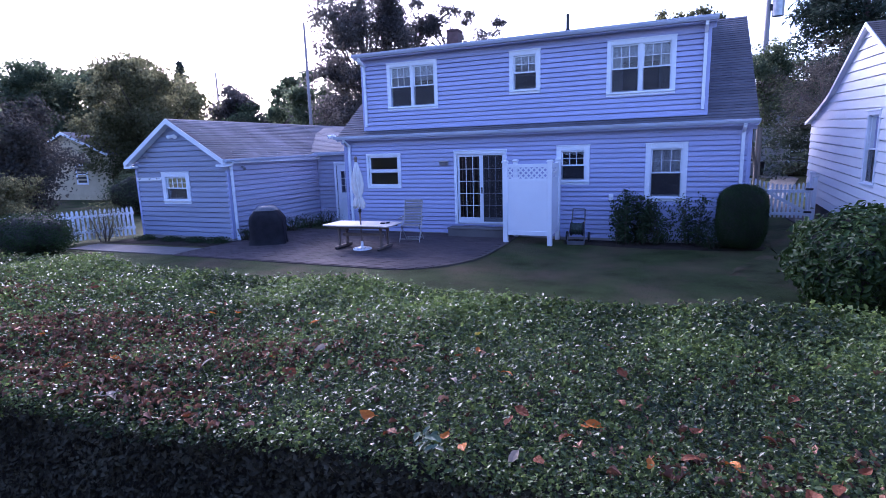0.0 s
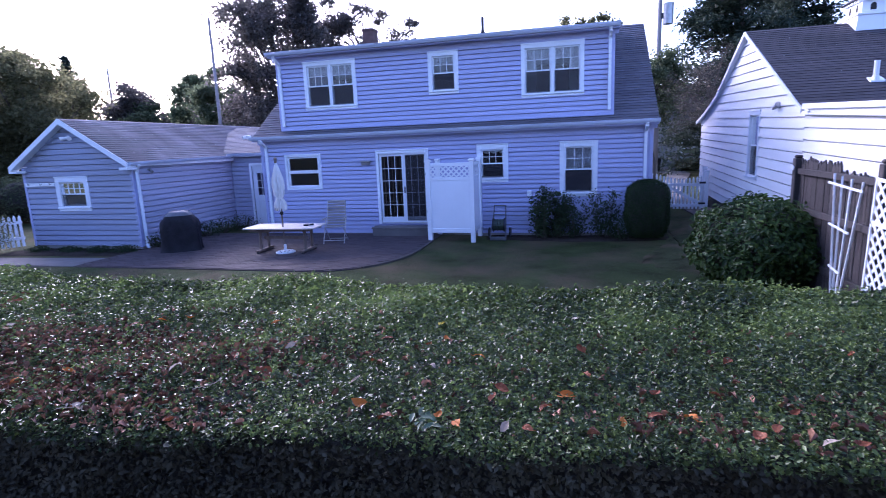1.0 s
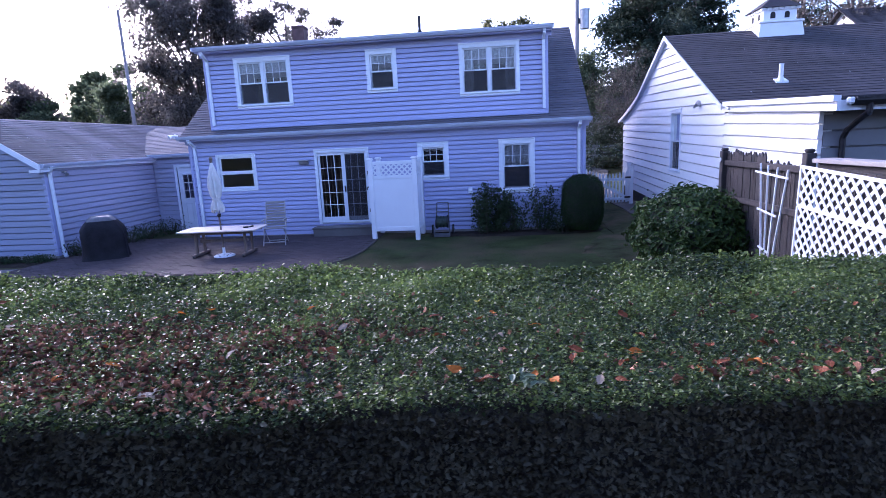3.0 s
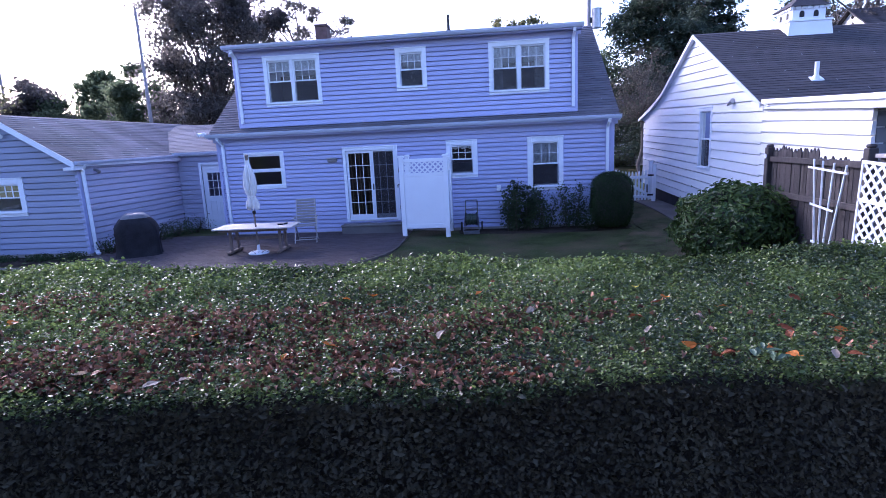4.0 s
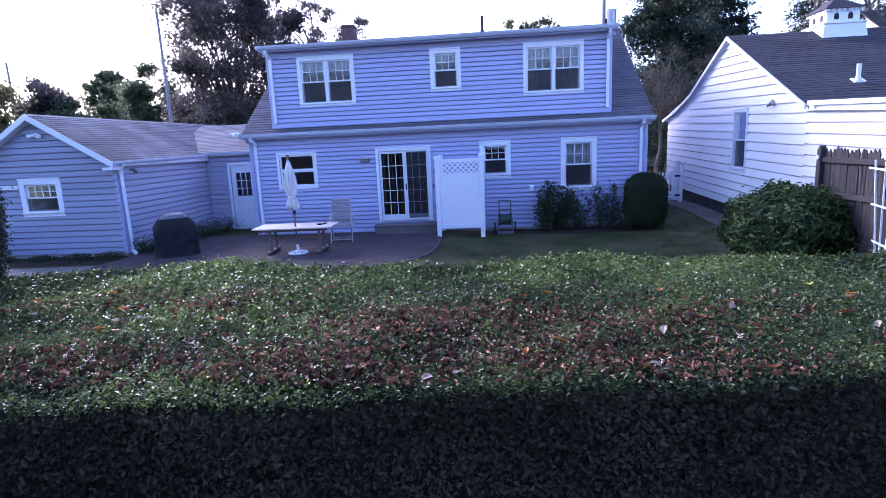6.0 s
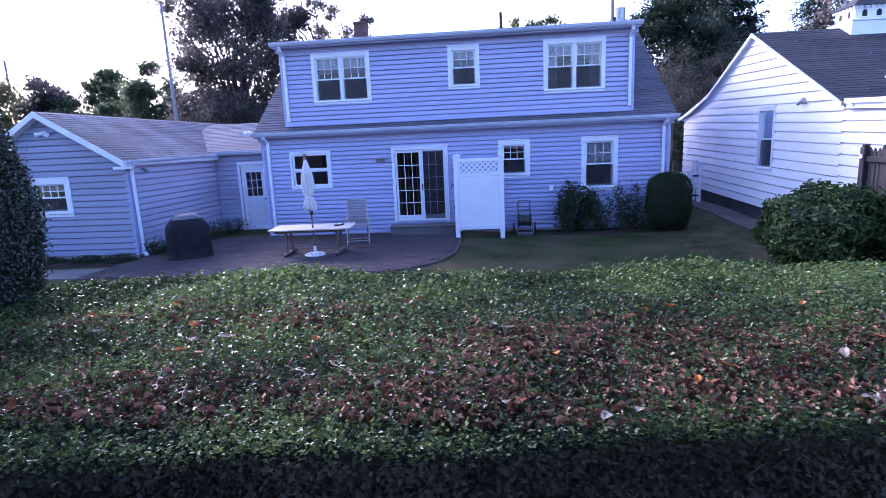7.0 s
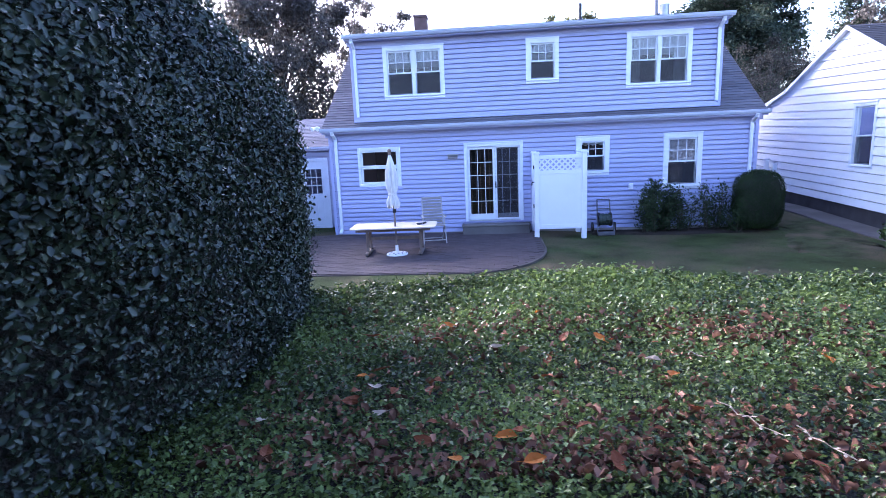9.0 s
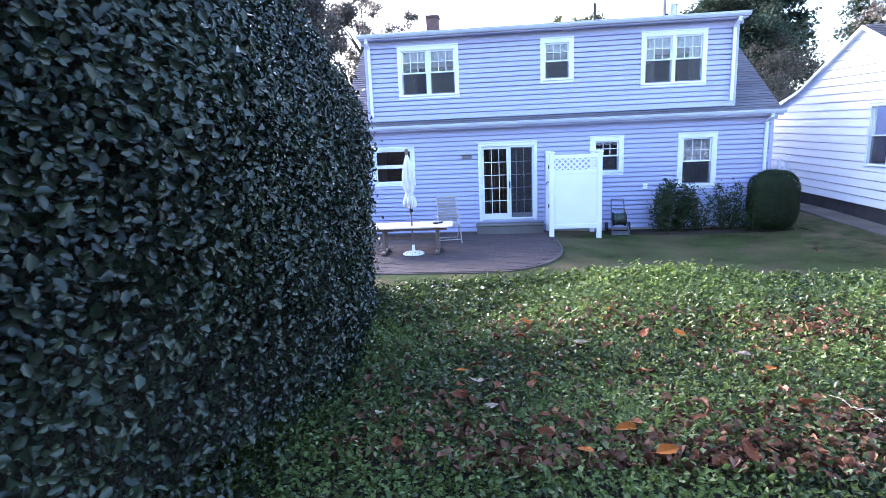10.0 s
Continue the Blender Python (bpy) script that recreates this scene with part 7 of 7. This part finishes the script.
def table():
    t = thing("patio_table", "long rectangular patio table with bleached wooden top", "table", (-1.65, -2.75, 0))
    m = pose(-1.57, -2.85, 0, 0, 0, 3)
    L, W, H = 1.97, 0.95, 0.66
    for i, (a, b) in enumerate(((-L / 2, -0.005), (0.005, L / 2))):
        bm = bmesh.new()
        pts = []
        rr = 0.1
        for (cx, cy, s) in ((b - rr if i else b, W / 2 - rr, 0), (a if i else a + rr, W / 2 - rr, 1), (a if i else a + rr, -W / 2 + rr, 2), (b - rr if i else b, -W / 2 + rr, 3)):
            outer = (i == 1 and s in (0, 3)) or (i == 0 and s in (1, 2))
            for k in range(5) if outer else (0,):
                an = math.pi / 2 * (s + k / 4)
                if outer:
                    pts.append((cx + rr * math.cos(an), cy + rr * math.sin(an)))
                else:
                    pts.append((cx, W / 2 if s in (0, 1) else -W / 2))
        lo = [bm.verts.new(m @ Vector((p, q, H - 0.026))) for p, q in pts]
        hi = [bm.verts.new(m @ Vector((p, q, H))) for p, q in pts]
        bm.faces.new(hi), bm.faces.new(lo[::-1])
        for k in range(len(pts)):
            bm.faces.new([lo[k], lo[(k + 1) % len(pts)], hi[(k + 1) % len(pts)], hi[k]])
        bmesh.ops.recalc_face_normals(bm, faces=bm.faces)
        part("tabletop", bm, TEAK, t)
    for x in (-0.62, 0.62):
        bm = bmesh.new()
        box(bm, x - 0.045, x + 0.045, -0.4, 0.4, 0.02, 0.085, m, 0.012)
        part("foot", bm, LEG_WOOD, t)
        for y in (-0.2, 0.2):
            bm = bmesh.new()
            box(bm, x - 0.03, x + 0.03, y - 0.035, y + 0.035, 0.085, H - 0.09, m, 0.006)
            part("leg", bm, LEG_WOOD, t)
        bm = bmesh.new()
        box(bm, x - 0.03, x + 0.03, -0.4, 0.4, H - 0.09, H - 0.036, m, 0.006)
        part("bearer", bm, LEG_WOOD, t)
        for y in (-0.37, 0.37):
            bm = bmesh.new()
            rod(bm, m @ Vector((x - 0.02, y, 0.022)), m @ Vector((x + 0.02, y, 0.022)), 0.035, sides=10)
            part("caster", bm, DARK_METAL, t)
    bm = bmesh.new()
    box(bm, -0.62, 0.62, -0.02, 0.02, 0.32, 0.4, m, 0.006)
    part("stretcher", bm, LEG_WOOD, t)
    bm = bmesh.new()
    box(bm, -0.86, 0.86, -0.33, -0.31, H - 0.1, H - 0.036, m)
    box(bm, -0.86, 0.86, 0.31, 0.33, H - 0.1, H - 0.036, m)
    part("apron", bm, LEG_WOOD, t)
    return m


table_m = table()


def umbrella():
    t = thing("patio_umbrella", "folded off-white canvas patio umbrella through the table", "umbrella", (-1.5, -3.0, 0))
    x, y = -1.5, -3.05
    bm = bmesh.new()
    rings = []
    for r, z in ((0.25, -0.006), (0.25, 0.02), (0.21, 0.045), (0.09, 0.06), (0.04, 0.075), (0.032, 0.22)):
        rings.append([bm.verts.new((x + r * math.cos(a), y + r * math.sin(a), z)) for a in [2 * math.pi * i / 24 for i in range(24)]])
    for a, b in zip(rings, rings[1:]):
        for i in range(24):
            bm.faces.new([a[i], a[(i + 1) % 24], b[(i + 1) % 24], b[i]])
    bm.faces.new(rings[0][::-1]), bm.faces.new(rings[-1])
    base = part("base", bm, VINYL, t, "round white cast base with scrollwork")
    for i in range(16):
        a = 2 * math.pi * i / 16
        bm = bmesh.new()
        rr = 0.14 if i % 2 else 0.205
        bmesh.ops.create_uvsphere(bm, u_segments=8, v_segments=5, radius=0.026, matrix=Matrix.Translation((x + rr * math.cos(a), y + rr * math.sin(a), 0.05 if i % 2 else 0.036)) @ Matrix.Diagonal((1, 1, 0.5, 1)))
        part("scroll", bm, COVER_GREY, base)
    bm = bmesh.new()
    top = Vector((x - 0.05, y, 2.33))
    rod(bm, (x, y, 0.1), (x - 0.02, y, 1.2), 0.022, sides=12)
    rod(bm, (x - 0.02, y, 1.2), top, 0.02, sides=12)
    part("pole", bm, LEG_WOOD, t)
    bm = bmesh.new()
    rows = []
    prof = [(1.12, 0.135), (1.2, 0.15), (1.3, 0.125), (1.38, 0.098), (1.42, 0.09), (1.5, 0.115), (1.7, 0.14), (1.9, 0.125), (2.1, 0.088), (2.25, 0.04), (2.3, 0.018)]
    n = 48
    for k, (z, r) in enumerate(prof):
        rr = []
        for i in range(n):
            a = 2 * math.pi * i / n
            fold = 1 + (0.36 if z < 2.1 else 0.15) * math.cos(8 * a + z * 1.2) * (0.5 if 1.37 < z < 1.47 else 1)
            f = (z - 0.1) / 2.3
            zz = z + (0.05 * math.cos(8 * a) if k == 0 else 0)
            rr.append(bm.verts.new((x - 0.05 * f + r * fold * math.cos(a) * 0.85, y + r * fold * math.sin(a) * 0.85, zz)))
        rows.append(rr)
    for a, b in zip(rows, rows[1:]):
        for i in range(n):
            bm.faces.new([a[i], a[(i + 1) % n], b[(i + 1) % n], b[i]])
    bm.faces.new(rows[-1])
    part("canopy", bm, CANVAS, t, smooth=True)
    bm = bmesh.new()
    rod(bm, (x - 0.035, y, 1.39), (x - 0.035, y, 1.42), 0.097, sides=24)
    part("tie_strap", bm, CANVAS, t)
    bm = bmesh.new()
    rod(bm, top - Vector((0, 0, 0.05)), top + Vector((0, 0, 0.02)), 0.035, sides=10)
    bmesh.ops.create_uvsphere(bm, u_segments=10, v_segments=8, radius=0.045, matrix=Matrix.Translation(top + Vector((0, 0, 0.05))))
    part("finial", bm, LEG_WOOD, t, "dark wooden finial")
    bm = bmesh.new()
    rod(bm, (x - 0.01, y, 0.98), (x - 0.01, y, 1.06), 0.04, sides=10)
    rod(bm, (x - 0.01, y - 0.03, 1.02), (x - 0.01, y - 0.1, 1.02), 0.01, sides=6)
    part("crank", bm, DARK_METAL, t)


umbrella()
bm = bmesh.new()
rod(bm, (-0.98, -2.82, 0.661), (-0.98, -2.82, 0.69), 0.06, 0.075, 14)
rod(bm, (-0.9, -2.78, 0.678), (-0.84, -2.7, 0.685), 0.02, sides=8)
tagged(part("ashtray", bm, DARK_METAL), "small dark dish on the patio table", "dish")


def chair():
    t = thing("folding_chair", "pale folding patio chair with slatted back", "chair", (-0.9, -1.42, 0))
    m = pose(-0.8, -1.5, 0, 0, 0, 12) @ Matrix.Scale(1.06, 4)
    w = 0.27
    for s in (-1, 1):
        for nm, a, b in (("front_leg", (s * w, -0.3, 0), (s * w, 0.12, 0.62)), ("rear_leg", (s * (w - 0.03), 0.32, 0), (s * (w - 0.03), -0.2, 0.44)), ("back_post", (s * (w - 0.03), 0.1, 0.4), (s * (w - 0.03), 0.34, 1.06))):
            bm = bmesh.new()
            rod(bm, m @ Vector(a), m @ Vector(b), 0.014, sides=8)
            part(nm, bm, CHAIR_FRAME, t)
        bm = bmesh.new()
        box(bm, s * w - 0.025, s * w + 0.025, -0.26, 0.2, 0.62, 0.645, m, 0.008)
        part("armrest", bm, CHAIR_FRAME, t)
    for i in range(9):
        z = 0.46 + i * 0.068
        bm = bmesh.new()
        y = 0.12 + (z - 0.4) * 0.36
        box(bm, -w + 0.03, w - 0.03, y - 0.006, y + 0.006, z, z + 0.055, m)
        part("back_slat", bm, CHAIR_SLAT, t)
    bm = bmesh.new()
    box(bm, -w + 0.03, w - 0.03, -0.24, 0.16, 0.415, 0.435, m, 0.006)
    part("seat", bm, CHAIR_SLAT, t)
    for a, b in (((-w, -0.25, 0.08), (w, -0.25, 0.08)), ((-w + 0.03, 0.28, 0.05), (w - 0.03, 0.28, 0.05)), ((-w + 0.03, 0.34, 1.06), (w - 0.03, 0.34, 1.06))):
        bm = bmesh.new()
        rod(bm, m @ Vector(a), m @ Vector(b), 0.013, sides=8)
        part("crossbar", bm, CHAIR_FRAME, t)


chair()


def grill():
    t = thing("covered_grill", "gas grill under a black vinyl cover, highlight on top painted grey", "grill", (-4.75, -2.9, 0))
    x, y = -4.78, -2.85
    rng2 = random.Random(9)
    prof = [(0.0, 0.57, 0.4), (0.05, 0.55, 0.38), (0.2, 0.535, 0.365), (0.4, 0.53, 0.36), (0.6, 0.53, 0.36), (0.74, 0.52, 0.355), (0.82, 0.485, 0.345), (0.9, 0.42, 0.32), (0.97, 0.36, 0.29), (1.03, 0.3, 0.26), (1.075, 0.24, 0.21), (1.09, 0.18, 0.15)]
    m = pose(x, y, 0, 0, 0, 32)
    n = 44

    def body(bm, rows):
        rr = []
        for z, a, b in rows:
            row = []
            for i in range(n):
                th = 2 * math.pi * i / n
                c, s = math.cos(th), math.sin(th)
                k = 1 / (abs(c) ** 5 + abs(s) ** 5) ** 0.2
                f = 1 + 0.035 * math.sin(th * 9 + z * 5) * (1 - z * 0.6) + 0.018 * math.sin(th * 17 + z * 11) + 0.02 * math.sin(th * 4 + z * 9)
                row.append(bm.verts.new(m @ Vector((a * 0.92 * k * c * f, b * k * s * f, z))))
            rr.append(row)
        for p, q in zip(rr, rr[1:]):
            for i in range(n):
                bm.faces.new([p[i], p[(i + 1) % n], q[(i + 1) % n], q[i]])
        return rr
    bm = bmesh.new()
    body(bm, prof[:9])
    part("cover_skirt", bm, COVER, t, smooth=True)
    # the top's grey paints in the silvery highlight on the black cover
    bm = bmesh.new()
    r = body(bm, prof[8:])
    bm.faces.new(r[-1])
    part("cover_top", bm, COVER_GREY, t, "top of the black cover, its highlight painted grey", smooth=True)
    bm = bmesh.new()
    r = body(bm, [(0.60, 0.535, 0.363), (0.615, 0.535, 0.363)])
    part("seam", bm, COVER, t)


grill()


def hose_cart():
    t = thing("hose_reel_cart", "hose reel cart with green hose against the siding", "hose cart", (3.68, -0.6, 0))
    x, y = 3.68, -0.55
    for s in (-1, 1):
        bm = bmesh.new()
        pipe(bm, [(x + s * 0.22, y - 0.28, 0.02), (x + s * 0.17, y + 0.1, 0.5), (x + s * 0.16, y + 0.22, 0.84)], 0.016, 8)
        part("frame_rail", bm, CART_METAL, t)
        bm = bmesh.new()
        rod(bm, (x + s * 0.27, y + 0.1, 0.11), (x + s * 0.31, y + 0.1, 0.11), 0.13, sides=18)
        part("wheel", bm, DARK_METAL, t, "black wheel")
        bm = bmesh.new()
        rod(bm, (x + s * 0.14, y - 0.02, 0.33), (x + s * 0.17, y - 0.02, 0.33), 0.19, sides=20)
        part("reel_disc", bm, DARK_METAL, t)
    for i in range(7):
        bm = bmesh.new()
        bmesh.ops.create_cone(bm, cap_ends=True, segments=18, radius1=0.16 - 0.01 * (i % 2), radius2=0.16 - 0.01 * (i % 2), depth=0.034, matrix=Matrix.Translation((x - 0.12 + i * 0.04, y - 0.02, 0.33)) @ Matrix.Rotation(math.pi / 2, 4, "Y"))
        part("hose_turn", bm, RUBBER, t, "dark green hose")
    for a, b in (((x - 0.16, y + 0.22, 0.84), (x + 0.16, y + 0.22, 0.84)), ((x - 0.17, y + 0.1, 0.6), (x + 0.17, y + 0.1, 0.6))):
        bm = bmesh.new()
        rod(bm, a, b, 0.015, sides=8)
        part("handle_bar", bm, CART_METAL, t)
    bm = bmesh.new()
    box(bm, x - 0.22, x + 0.22, y - 0.3, y - 0.18, -0.06, 0.03, None, 0.008)
    part("foot_tray", bm, CART_METAL, t)


hose_cart()

# ---- pavers, last ----
def pavers():
    pw, pl, gap = 0.125, 0.25, 0.007

    def brick_mesh():
        bm = bmesh.new()
        box(bm, -(pl - gap) / 2, (pl - gap) / 2, -(pw - gap) / 2, (pw - gap) / 2, -0.05, 0.0, None, 0.0)
        top = [e for e in bm.edges if all(v.co.z > -0.01 for v in e.verts)]
        bmesh.ops.bevel(bm, geom=top, offset=0.004, segments=1, affect="EDGES")
        return mesh_of(bm, "paver", PAVER)
    me = brick_mesh()
    co = [tuple(v.co) for v in me.vertices]
    fc = [tuple(p.vertices) for p in me.polygons]
    r = random.Random(6)
    verts, faces, made = [], [], 0
    rows = int(4.95 / pw)
    for j in range(rows):
        y = -0.06 - (j + 0.5) * pw
        for i in range(34):
            x = -6.15 + i * pl + (pl / 2 if j % 2 else 0) + 0.03
            if not (patio_inside(x - pl / 2 + 0.02, y) and patio_inside(x + pl / 2 - 0.02, y)):
                continue
            if -0.15 < x < 1.75 and y > -0.5:
                continue
            m = pose(x, y, 0.004 + r.uniform(-0.003, 0.003), r.uniform(-0.6, 0.6), r.uniform(-0.6, 0.6), r.uniform(-0.5, 0.5))
            if made < 300 and x > -0.4 and y < -1.6:
                ob = new("paver", me)
                ob.parent = patio
                ob.matrix_basis = m
                made += 1
            else:
                b = len(verts)
                verts.extend(tuple(m @ Vector(c)) for c in co)
                faces.extend(tuple(b + k for k in f) for f in fc)
    rest = bpy.data.meshes.new("paver_field")
    rest.from_pydata(verts, [], faces)
    rest.materials.append(PAVER)
    ob = tagged(new("paver_field", rest), "rows of small clay pavers", kind="stuff")
    ob.parent = patio


pavers()
